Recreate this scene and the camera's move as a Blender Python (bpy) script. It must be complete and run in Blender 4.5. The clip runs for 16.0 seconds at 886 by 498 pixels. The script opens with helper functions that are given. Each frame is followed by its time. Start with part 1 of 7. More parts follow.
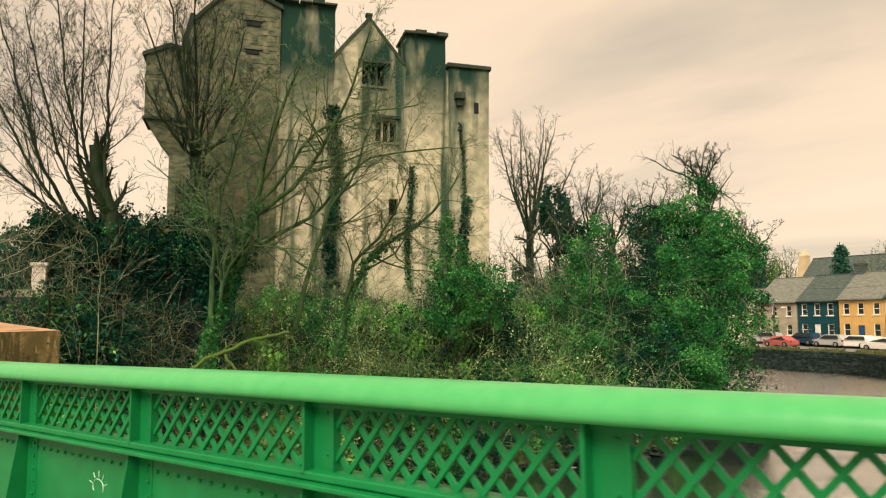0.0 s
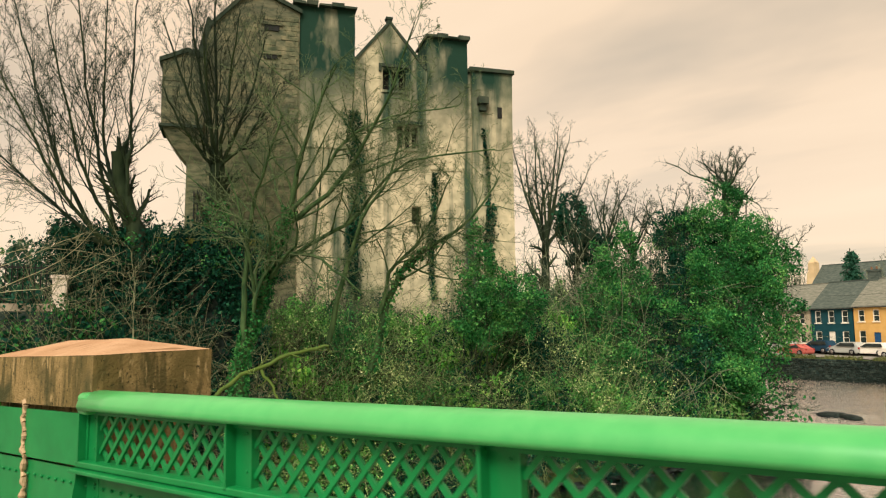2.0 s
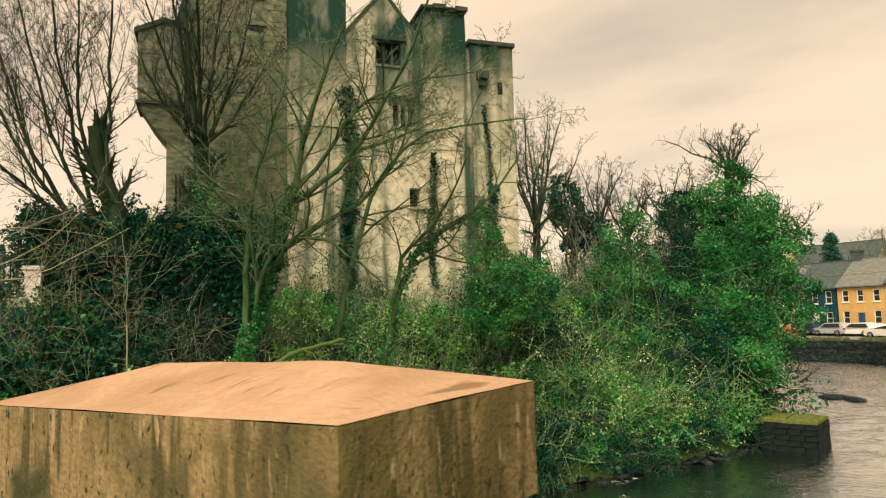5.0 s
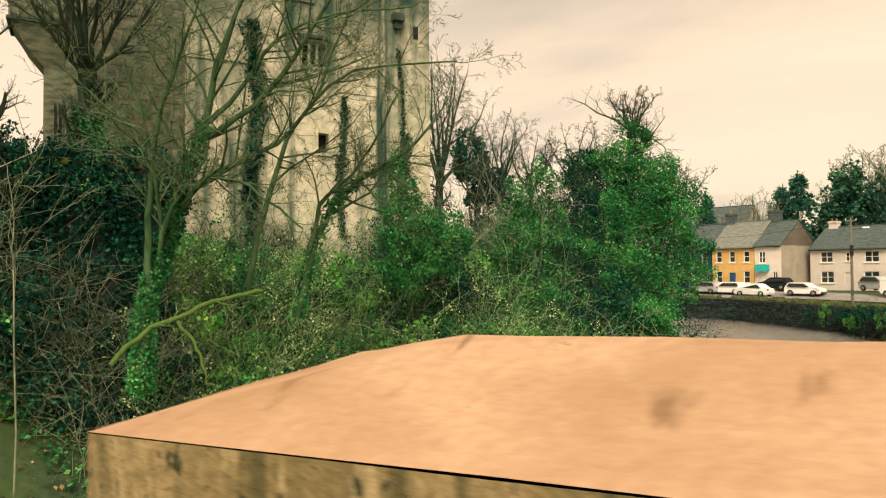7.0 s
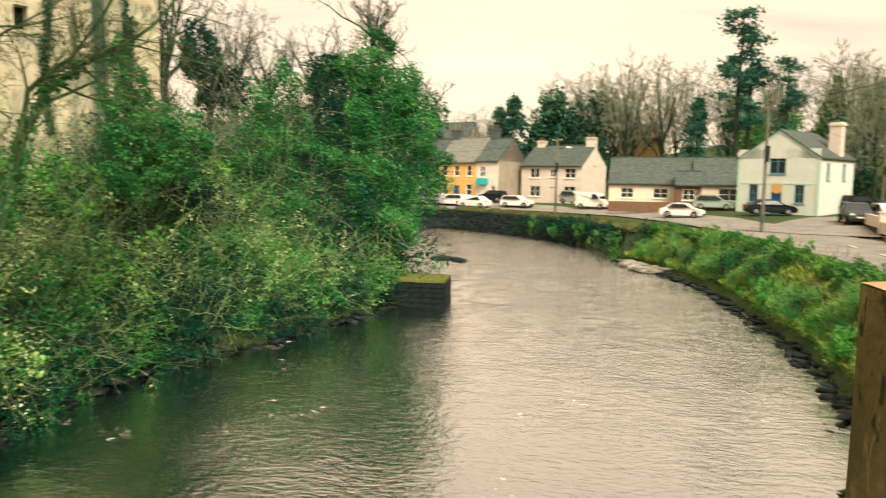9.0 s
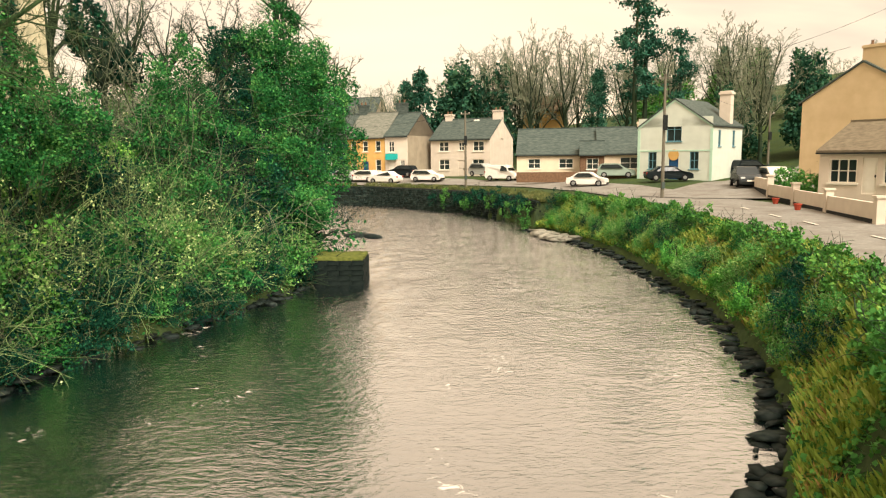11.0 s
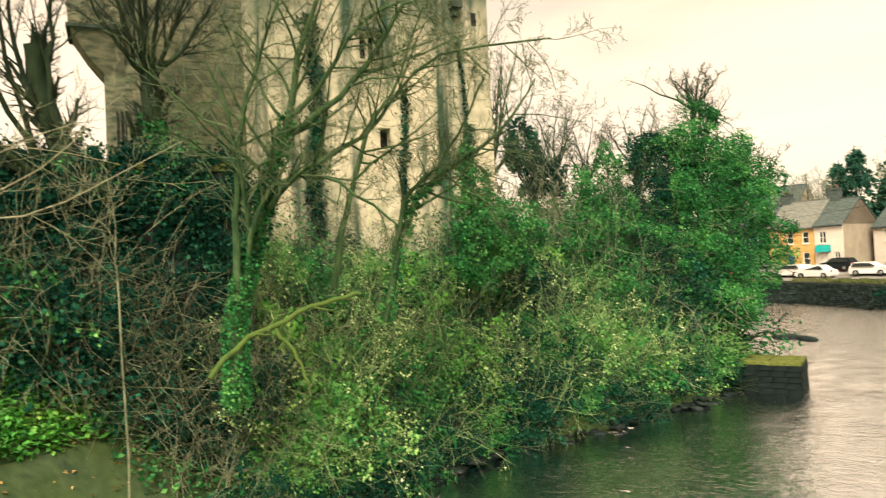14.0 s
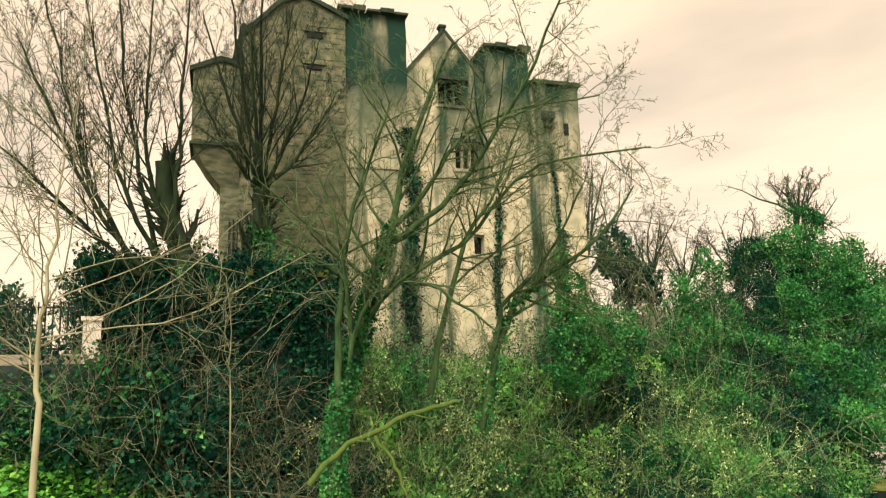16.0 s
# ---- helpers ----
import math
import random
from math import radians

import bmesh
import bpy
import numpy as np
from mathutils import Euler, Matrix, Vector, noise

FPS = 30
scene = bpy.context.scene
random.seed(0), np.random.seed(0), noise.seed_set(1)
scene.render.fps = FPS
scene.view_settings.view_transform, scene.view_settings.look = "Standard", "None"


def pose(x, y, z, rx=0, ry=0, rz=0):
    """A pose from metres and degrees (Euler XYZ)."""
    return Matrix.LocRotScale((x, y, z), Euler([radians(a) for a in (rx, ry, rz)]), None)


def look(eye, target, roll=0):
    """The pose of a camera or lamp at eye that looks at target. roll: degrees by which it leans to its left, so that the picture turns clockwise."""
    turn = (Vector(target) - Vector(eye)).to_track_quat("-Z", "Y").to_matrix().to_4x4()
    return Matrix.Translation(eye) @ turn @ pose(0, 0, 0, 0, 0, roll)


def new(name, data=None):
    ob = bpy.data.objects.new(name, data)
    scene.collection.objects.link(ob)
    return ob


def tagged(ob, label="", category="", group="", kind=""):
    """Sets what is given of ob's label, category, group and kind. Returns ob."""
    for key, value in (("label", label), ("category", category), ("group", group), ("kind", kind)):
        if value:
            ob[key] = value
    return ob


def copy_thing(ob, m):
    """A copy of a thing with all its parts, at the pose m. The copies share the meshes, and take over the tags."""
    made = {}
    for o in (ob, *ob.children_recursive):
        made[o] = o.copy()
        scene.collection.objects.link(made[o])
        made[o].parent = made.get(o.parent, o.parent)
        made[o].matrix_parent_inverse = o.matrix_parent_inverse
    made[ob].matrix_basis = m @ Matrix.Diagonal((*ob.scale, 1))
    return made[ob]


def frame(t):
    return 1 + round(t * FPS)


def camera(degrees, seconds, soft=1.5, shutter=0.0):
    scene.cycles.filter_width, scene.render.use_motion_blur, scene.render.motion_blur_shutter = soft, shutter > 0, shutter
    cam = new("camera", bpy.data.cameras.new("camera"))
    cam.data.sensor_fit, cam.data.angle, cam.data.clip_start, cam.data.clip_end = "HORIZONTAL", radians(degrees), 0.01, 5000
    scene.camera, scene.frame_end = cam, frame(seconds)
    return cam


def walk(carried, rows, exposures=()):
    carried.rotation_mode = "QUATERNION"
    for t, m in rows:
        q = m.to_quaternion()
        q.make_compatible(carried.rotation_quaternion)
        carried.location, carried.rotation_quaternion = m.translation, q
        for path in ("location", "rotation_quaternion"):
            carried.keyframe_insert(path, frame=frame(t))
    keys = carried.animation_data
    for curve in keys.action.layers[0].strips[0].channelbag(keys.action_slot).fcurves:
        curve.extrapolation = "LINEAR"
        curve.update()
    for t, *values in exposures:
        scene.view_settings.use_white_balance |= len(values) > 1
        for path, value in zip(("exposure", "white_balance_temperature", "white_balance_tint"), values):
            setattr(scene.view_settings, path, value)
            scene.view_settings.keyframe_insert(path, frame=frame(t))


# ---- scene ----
cam = camera(64.2, 16.0, soft=1.2, shutter=0.35)
PATH = [
    (0, (2.892, 0.384, 1.549), (1.663, 1.949, 1.741), 0.2),
    (0.5, (2.449, 0.407, 1.549), (1.208, 1.964, 1.737), 0.1),
    (1, (1.985, 0.404, 1.532), (0.748, 1.967, 1.701), -0.1),
    (1.5, (1.55, 0.405, 1.552), (0.315, 1.966, 1.744), -0.2),
    (2, (1.084, 0.412, 1.546), (-0.138, 1.98, 1.77), -0.4),
    (2.5, (0.643, 0.495, 1.513), (-0.566, 2.071, 1.747), -0.4),
    (3, (0.189, 0.601, 1.501), (-1.015, 2.179, 1.74), -0.4),
    (3.2, (0.016, 0.655, 1.508), (-1.186, 2.236, 1.742), -0.8),
    (5.3, (-1.534, 1.256, 1.6), (-2.67, 2.892, 1.779), -1.6),
    (5.5, (-1.649, 1.291, 1.601), (-2.741, 2.959, 1.766), -1.1),
    (6, (-1.99, 1.373, 1.585), (-2.942, 3.13, 1.68), -1.1),
    (6.1, (-2.053, 1.394, 1.586), (-2.996, 3.156, 1.671), -0.7),
    (6.5, (-2.341, 1.45, 1.569), (-3.212, 3.25, 1.618), -1.4),
    (7, (-2.672, 1.477, 1.577), (-3.569, 3.264, 1.631), -0.4),
    (7.5, (-3.023, 1.536, 1.554), (-3.814, 3.373, 1.546), -0.1),
    (8, (-3.316, 1.708, 1.528), (-3.914, 3.614, 1.43), -0.3),
    (8.5, (-3.525, 1.808, 1.517), (-3.958, 3.755, 1.364), 0.4),
    (9, (-3.679, 1.940, 1.507), (-3.846, 3.923, 1.311), 0.9),
    (9.2, (-3.724, 1.955, 1.510), (-3.789, 3.943, 1.297), 0.4),
    (11.3, (-4.048, 1.880, 1.507), (-3.961, 3.861, 1.242), -0.7),
    (11.5, (-4.069, 1.880, 1.509), (-4.038, 3.865, 1.261), -0.8),
    (12, (-4.098, 1.880, 1.548), (-4.260, 3.864, 1.354), -1.2),
    (12.5, (-4.168, 1.880, 1.582), (-4.534, 3.841, 1.442), -1.6),
    (13, (-4.233, 1.880, 1.626), (-4.835, 3.785, 1.532), -1.9),
    (13.5, (-4.402, 1.880, 1.660), (-5.217, 3.706, 1.627), -2.4),
    (14, (-4.621, 1.772, 1.615), (-5.603, 3.514, 1.659), -2.8),
    (14.5, (-4.732, 1.654, 1.622), (-5.827, 3.324, 1.736), -3.2),
    (15, (-4.762, 1.633, 1.675), (-5.916, 3.257, 1.852), -3.3),
    (15.5, (-4.787, 1.618, 1.692), (-5.954, 3.221, 1.952), -2.4),
    (16, (-4.842, 1.605, 1.685), (-6.004, 3.195, 2.031), -1.7),
]
walk(cam, [(t, look(eye, target, roll)) for t, eye, target, roll in PATH],
     [(0, 0.16), (3, 0.16), (5.5, 0.18), (7, 0.25), (8, 0.4), (9, 0.55), (11.5, 0.57), (12.5, 0.62), (13.5, 0.7), (14.5, 0.7), (15.3, 0.6), (16, 0.48)])

# ---- sky and sun ----
world = bpy.data.worlds.new("overcast_sky")
scene.world = world
world.use_nodes = True
wn, wl = world.node_tree.nodes, world.node_tree.links
wn.clear()
w_out, w_bg = wn.new("ShaderNodeOutputWorld"), wn.new("ShaderNodeBackground")
w_sky = wn.new("ShaderNodeTexSky")
w_sky.sky_type, w_sky.sun_disc = "NISHITA", False
w_sky.sun_elevation, w_sky.sun_rotation = radians(47), radians(158)
w_tc, w_sep = wn.new("ShaderNodeTexCoord"), wn.new("ShaderNodeSeparateXYZ")
w_add, w_dx, w_dy = (wn.new("ShaderNodeMath") for _ in range(3))
w_add.operation, w_dx.operation, w_dy.operation = "ADD", "DIVIDE", "DIVIDE"
w_add.inputs[1].default_value = 0.22
w_comb, w_n1, w_r1, w_mix = wn.new("ShaderNodeCombineXYZ"), wn.new("ShaderNodeTexNoise"), wn.new("ShaderNodeValToRGB"), wn.new("ShaderNodeMixRGB")
w_map = wn.new("ShaderNodeMapping")
wl.new(w_tc.outputs["Generated"], w_sep.inputs[0])
wl.new(w_sep.outputs["Z"], w_add.inputs[0])
wl.new(w_sep.outputs["X"], w_dx.inputs[0]); wl.new(w_add.outputs[0], w_dx.inputs[1])
wl.new(w_sep.outputs["Y"], w_dy.inputs[0]); wl.new(w_add.outputs[0], w_dy.inputs[1])
wl.new(w_dx.outputs[0], w_comb.inputs[0]); wl.new(w_dy.outputs[0], w_comb.inputs[1])
wl.new(w_comb.outputs[0], w_map.inputs[0])
w_map.inputs["Rotation"].default_value = (0, 0, radians(-20))
w_map.inputs["Scale"].default_value = (0.5, 1.15, 1)
w_map.inputs["Location"].default_value = (3.1, 0.4, 0)
wl.new(w_map.outputs[0], w_n1.inputs["Vector"])
w_n1.inputs["Scale"].default_value, w_n1.inputs["Detail"].default_value, w_n1.inputs["Roughness"].default_value = 1.15, 5, 0.5
w_n1.inputs["Distortion"].default_value = 0.35
wl.new(w_n1.outputs["Fac"], w_r1.inputs[0])
cr = w_r1.color_ramp
cr.elements[0].position, cr.elements[0].color = 0.28, (0.54, 0.44, 0.315, 1)
cr.elements[1].position, cr.elements[1].color = 0.74, (0.94, 0.72, 0.49, 1)
e = cr.elements.new(0.46); e.color = (0.84, 0.635, 0.425, 1)
w_mix.inputs[0].default_value = 0.985
wl.new(w_sky.outputs[0], w_mix.inputs[1]); wl.new(w_r1.outputs[0], w_mix.inputs[2])
wl.new(w_mix.outputs[0], w_bg.inputs[0])
w_bg.inputs[1].default_value = 1.0
wl.new(w_bg.outputs[0], w_out.inputs[0])

sun = new("sun", bpy.data.lights.new("sun", "SUN"))
sun.data.energy, sun.data.angle, sun.data.color = 4.2, radians(35), (1.0, 0.92, 0.80)
sun.matrix_world = look((20, -50, 58), (0, 0, 0))


# ---- materials ----
def mat(name, c1, c2, scale=4.0, rough=0.8, bump=0.2, metal=0.0, c3=None, big=0.35, stretch=(1, 1, 1), island=0.0, dist=0.02, detail=6, spec=0.1):
    """Two noises at two scales between c1 and c2, stains of c3, fine relief."""
    m = bpy.data.materials.new(name)
    m.use_nodes = True
    n, l = m.node_tree.nodes, m.node_tree.links
    b = n["Principled BSDF"]
    b.inputs["Roughness"].default_value, b.inputs["Metallic"].default_value = rough, metal
    b.inputs["Specular IOR Level"].default_value = spec
    tc, mp = n.new("ShaderNodeTexCoord"), n.new("ShaderNodeMapping")
    mp.inputs["Scale"].default_value = stretch
    l.new(tc.outputs["Object"], mp.inputs[0])
    a, c = n.new("ShaderNodeTexNoise"), n.new("ShaderNodeTexNoise")
    for t, s, d in ((a, scale, detail), (c, scale * 0.13, 3)):
        l.new(mp.outputs[0], t.inputs["Vector"])
        t.inputs["Scale"].default_value, t.inputs["Detail"].default_value = s, d
    r = n.new("ShaderNodeValToRGB")
    r.color_ramp.elements[0].position, r.color_ramp.elements[1].position = 0.32, 0.68
    r.color_ramp.elements[0].color, r.color_ramp.elements[1].color = (*c1, 1), (*c2, 1)
    l.new(a.outputs["Fac"], r.inputs[0])
    last = r.outputs[0]
    if c3:
        r3, mx = n.new("ShaderNodeValToRGB"), n.new("ShaderNodeMixRGB")
        r3.color_ramp.elements[0].position, r3.color_ramp.elements[1].position = 0.62 - big, 0.92 - big * 0.9
        l.new(c.outputs["Fac"], r3.inputs[0]); l.new(r3.outputs[0], mx.inputs[0])
        l.new(last, mx.inputs[1]); mx.inputs[2].default_value = (*c3, 1)
        last = mx.outputs[0]
    if island:
        g, hs, mr = n.new("ShaderNodeNewGeometry"), n.new("ShaderNodeHueSaturation"), n.new("ShaderNodeMapRange")
        mr.inputs[3].default_value, mr.inputs[4].default_value = 1 - island, 1 + island
        l.new(g.outputs["Random Per Island"], mr.inputs[0]); l.new(mr.outputs[0], hs.inputs["Value"]); l.new(last, hs.inputs["Color"])
        last = hs.outputs[0]
    l.new(last, b.inputs["Base Color"])
    if bump:
        bp = n.new("ShaderNodeBump")
        bp.inputs["Strength"].default_value, bp.inputs["Distance"].default_value = bump, dist
        l.new(a.outputs["Fac"], bp.inputs["Height"]); l.new(bp.outputs[0], b.inputs["Normal"])
    return m


def leaf_mat(name, c1, c2, c3, rough=0.45, trans=0.18):
    """Leaves: a colour for each leaf, a little light through them."""
    m = bpy.data.materials.new(name)
    m.use_nodes = True
    n, l = m.node_tree.nodes, m.node_tree.links
    b, out = n["Principled BSDF"], n["Material Output"]
    b.inputs["Roughness"].default_value = rough
    b.inputs["Specular IOR Level"].default_value = 0.06
    g, r = n.new("ShaderNodeNewGeometry"), n.new("ShaderNodeValToRGB")
    r.color_ramp.elements[0].color, r.color_ramp.elements[1].color = (*c1, 1), (*c3, 1)
    e = r.color_ramp.elements.new(0.6); e.color = (*c2, 1)
    tc, no, ad = n.new("ShaderNodeTexCoord"), n.new("ShaderNodeTexNoise"), n.new("ShaderNodeMath")
    no.inputs["Scale"].default_value = 0.55
    l.new(tc.outputs["Object"], no.inputs["Vector"])
    ad.operation = "MULTIPLY_ADD"; ad.inputs[1].default_value = 0.55
    mm = n.new("ShaderNodeMath"); mm.operation = "MULTIPLY_ADD"; mm.inputs[1].default_value = 1.3; mm.inputs[2].default_value = -0.45
    l.new(no.outputs["Fac"], mm.inputs[0])
    l.new(g.outputs["Random Per Island"], ad.inputs[0]); l.new(mm.outputs[0], ad.inputs[2])
    l.new(ad.outputs[0], r.inputs[0]); l.new(r.outputs[0], b.inputs["Base Color"])
    tr, mx = n.new("ShaderNodeBsdfTranslucent"), n.new("ShaderNodeMixShader")
    l.new(r.outputs[0], tr.inputs[0]); mx.inputs[0].default_value = trans
    l.new(b.outputs[0], mx.inputs[1]); l.new(tr.outputs[0], mx.inputs[2]); l.new(mx.outputs[0], out.inputs[0])
    return m


def castle_mat(name="harled_stone", z0=9.0, z1=14.5, n0=0.34, n1=0.58):
    """Old harled rubble: pale lime render, stone showing through, dark lichen at the wall heads and in runs."""
    m = mat(name, (0.35, 0.325, 0.21), (0.62, 0.54, 0.36), 2.2, 0.92, 0.6, dist=0.05, detail=9)
    n, l = m.node_tree.nodes, m.node_tree.links
    b = n["Principled BSDF"]
    base = b.inputs["Base Color"].links[0].from_socket
    tc = n.new("ShaderNodeTexCoord")

    def noise_of(scale, stretch, lo, hi):
        mp, no, r = n.new("ShaderNodeMapping"), n.new("ShaderNodeTexNoise"), n.new("ShaderNodeMapRange")
        mp.inputs["Scale"].default_value = stretch
        l.new(tc.outputs["Object"], mp.inputs[0]); l.new(mp.outputs[0], no.inputs["Vector"])
        no.inputs["Scale"].default_value, no.inputs["Detail"].default_value = scale, 6
        l.new(no.outputs["Fac"], r.inputs[0])
        r.inputs[1].default_value, r.inputs[2].default_value = lo, hi
        return r.outputs[0]

    def over(fac, colour, below):
        mx = n.new("ShaderNodeMixRGB")
        l.new(fac, mx.inputs[0]); l.new(below, mx.inputs[1]); mx.inputs[2].default_value = (*colour, 1)
        return mx.outputs[0]

    base = over(noise_of(0.35, (1, 1, 0.7), 0.50, 0.70), (0.19, 0.205, 0.125), base)
    base = over(noise_of(1.1, (1, 1, 0.08), 0.52, 0.66), (0.04, 0.075, 0.048), base)
    # lichen: more of it the higher the wall
    sep, hgt, mul = n.new("ShaderNodeSeparateXYZ"), n.new("ShaderNodeMapRange"), n.new("ShaderNodeMath")
    l.new(tc.outputs["Object"], sep.inputs[0]); l.new(sep.outputs["Z"], hgt.inputs[0])
    hgt.inputs[1].default_value, hgt.inputs[2].default_value = z0, z1
    mul.operation = "MULTIPLY"
    l.new(hgt.outputs[0], mul.inputs[0]); l.new(noise_of(0.6, (1, 1, 0.35), n0, n1), mul.inputs[1])
    base = over(mul.outputs[0], (0.014, 0.042, 0.028), base)
    l.new(base, b.inputs["Base Color"])
    return m


M_CASTLE = castle_mat()
M_STACK = castle_mat("lichened_stack", 10.6, 14.6, 0.22, 0.46)
M_LICHEN = mat("lichen_dark_stone", (0.016, 0.034, 0.025), (0.06, 0.07, 0.048), 1.6, 0.95, 0.5, c3=(0.035, 0.05, 0.035), big=0.2, dist=0.05)
M_BRICKY = mat("coursed_brown_stone", (0.06, 0.078, 0.046), (0.19, 0.18, 0.108), 3.0, 0.95, 0.6, c3=(0.08, 0.085, 0.06), big=0.12, stretch=(0.7, 0.7, 2.2), dist=0.05)
M_COURSE = mat("coursed_rubble", (0.06, 0.078, 0.046), (0.20, 0.185, 0.11), 3.0, 0.95, 0.6, c3=(0.045, 0.065, 0.042), big=0.16, island=0.12, dist=0.04)
M_DARKWIN = mat("dark_opening", (0.01, 0.012, 0.01), (0.02, 0.022, 0.02), 3, 0.6, 0)
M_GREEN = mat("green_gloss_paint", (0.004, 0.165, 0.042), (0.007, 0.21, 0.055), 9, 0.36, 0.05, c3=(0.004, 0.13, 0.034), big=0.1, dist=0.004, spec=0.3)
# Rail green is lifted and yellowed to hold the sky light on its top.
M_RAILSKYLIT = mat("green_paint_skylit", (0.045, 0.35, 0.095), (0.07, 0.40, 0.115), 14, 0.3, 0.06, c3=(0.06, 0.33, 0.095), big=0.1, dist=0.004, spec=0.7)


def stained_stone(name, c1, c2, stains, grain=70, bump=0.5):
    """Sandstone: grain, fine pits, and stains (colour, scale, stretch, from, to) laid one over another."""
    m = mat(name, c1, c2, grain, 0.88, bump, dist=0.006, detail=8)
    n, l = m.node_tree.nodes, m.node_tree.links
    b = n["Principled BSDF"]
    base = b.inputs["Base Color"].links[0].from_socket
    tc = n.new("ShaderNodeTexCoord")
    for colour, scale, stretch, lo, hi, detail in stains:
        mp, no, r, mx = n.new("ShaderNodeMapping"), n.new("ShaderNodeTexNoise"), n.new("ShaderNodeMapRange"), n.new("ShaderNodeMixRGB")
        mp.inputs["Scale"].default_value = stretch
        l.new(tc.outputs["Object"], mp.inputs[0]); l.new(mp.outputs[0], no.inputs["Vector"])
        no.inputs["Scale"].default_value, no.inputs["Detail"].default_value = scale, detail
        no.inputs["Distortion"].default_value = 0.4
        l.new(no.outputs["Fac"], r.inputs[0]); r.inputs[1].default_value, r.inputs[2].default_value = lo, hi
        l.new(r.outputs[0], mx.inputs[0]); l.new(base, mx.inputs[1]); mx.inputs[2].default_value = (*colour, 1)
        base = mx.outputs[0]
    l.new(base, b.inputs["Base Color"])
    return m


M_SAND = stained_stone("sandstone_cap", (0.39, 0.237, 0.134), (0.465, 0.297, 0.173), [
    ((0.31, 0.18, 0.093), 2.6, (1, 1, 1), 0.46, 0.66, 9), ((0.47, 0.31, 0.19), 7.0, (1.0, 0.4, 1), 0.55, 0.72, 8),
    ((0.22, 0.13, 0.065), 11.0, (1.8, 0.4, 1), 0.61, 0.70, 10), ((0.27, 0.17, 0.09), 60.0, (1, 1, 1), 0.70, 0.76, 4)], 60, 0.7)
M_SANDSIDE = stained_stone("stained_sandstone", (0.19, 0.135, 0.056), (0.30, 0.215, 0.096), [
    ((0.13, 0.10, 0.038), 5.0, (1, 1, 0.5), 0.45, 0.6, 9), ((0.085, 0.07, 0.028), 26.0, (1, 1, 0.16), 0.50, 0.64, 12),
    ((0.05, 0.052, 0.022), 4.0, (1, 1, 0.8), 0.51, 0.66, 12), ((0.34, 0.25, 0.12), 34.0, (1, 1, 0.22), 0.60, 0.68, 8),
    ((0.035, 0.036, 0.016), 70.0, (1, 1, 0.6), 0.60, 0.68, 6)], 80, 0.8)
M_WHITELINE = mat("scratched_white_chalk", (0.4, 0.6, 0.42), (0.5, 0.7, 0.5), 20, 0.9, 0)
M_BLOCK = mat("wet_pier_masonry", (0.003, 0.007, 0.006), (0.012, 0.018, 0.015), 3, 0.8, 0.5, dist=0.03)
M_MOSS = mat("moss", (0.07, 0.09, 0.02), (0.16, 0.17, 0.04), 6, 0.95, 0.6, dist=0.04)
M_RWALL = mat("dark_rubble_wall", (0.008, 0.019, 0.017), (0.036, 0.05, 0.04), 2.5, 0.85, 0.5, island=0.45, dist=0.04)
M_MORTAR = mat("wall_core", (0.02, 0.022, 0.018), (0.035, 0.036, 0.03), 3, 0.95, 0.2)
M_GROUND = mat("leaf_litter_ground", (0.022, 0.042, 0.02), (0.06, 0.085, 0.036), 3.5, 0.95, 0.6, c3=(0.05, 0.075, 0.02), big=0.28, dist=0.08)
M_BED = mat("wet_river_stones", (0.006, 0.012, 0.011), (0.026, 0.034, 0.029), 5, 0.5, 0.5, island=0.4, dist=0.03)
M_SLAB = mat("pale_wet_slabs", (0.2, 0.19, 0.15), (0.42, 0.38, 0.3), 3, 0.7, 0.5, c3=(0.1, 0.11, 0.085), big=0.2, dist=0.03)
M_ROAD = mat("worn_asphalt", (0.2, 0.19, 0.165), (0.28, 0.265, 0.23), 6, 0.8, 0.2, c3=(0.17, 0.15, 0.125), big=0.2)
M_LINE = mat("road_paint", (0.55, 0.5, 0.42), (0.7, 0.65, 0.55), 5, 0.8, 0)
M_SLATE = mat("grey_slate", (0.045, 0.062, 0.055), (0.095, 0.115, 0.098), 2.0, 0.6, 0.3, stretch=(1, 1, 4))
M_SLATEPALE = mat("pale_weathered_slate", (0.12, 0.125, 0.10), (0.21, 0.21, 0.17), 2.0, 0.7, 0.3, stretch=(1, 1, 4))
M_WHITEWALL = mat("cream_white_render", (0.60, 0.52, 0.42), (0.68, 0.59, 0.48), 1.2, 0.85, 0.1, c3=(0.48, 0.40, 0.30), big=0.08)
M_MINT = mat("pale_mint_render", (0.57, 0.60, 0.51), (0.63, 0.66, 0.56), 1.2, 0.85, 0.1, c3=(0.5, 0.51, 0.41), big=0.08)
M_MINTTRIM = mat("mint_trim", (0.42, 0.60, 0.46), (0.48, 0.66, 0.52), 3, 0.8, 0)
M_YELLOW = mat("ochre_yellow_render", (0.54, 0.32, 0.10), (0.62, 0.38, 0.13), 1.2, 0.85, 0.1, c3=(0.55, 0.32, 0.09), big=0.08)
M_BLUE = mat("petrol_blue_render", (0.007, 0.045, 0.055), (0.012, 0.058, 0.07), 1.5, 0.7, 0.1)
M_GREYWALL = mat("grey_render", (0.30, 0.25, 0.18), (0.42, 0.36, 0.26), 0.8, 0.9, 0.2, c3=(0.22, 0.18, 0.13), big=0.2)
M_TAN = mat("tan_render", (0.56, 0.42, 0.24), (0.64, 0.49, 0.29), 1.0, 0.9, 0.15, c3=(0.48, 0.35, 0.2), big=0.1)
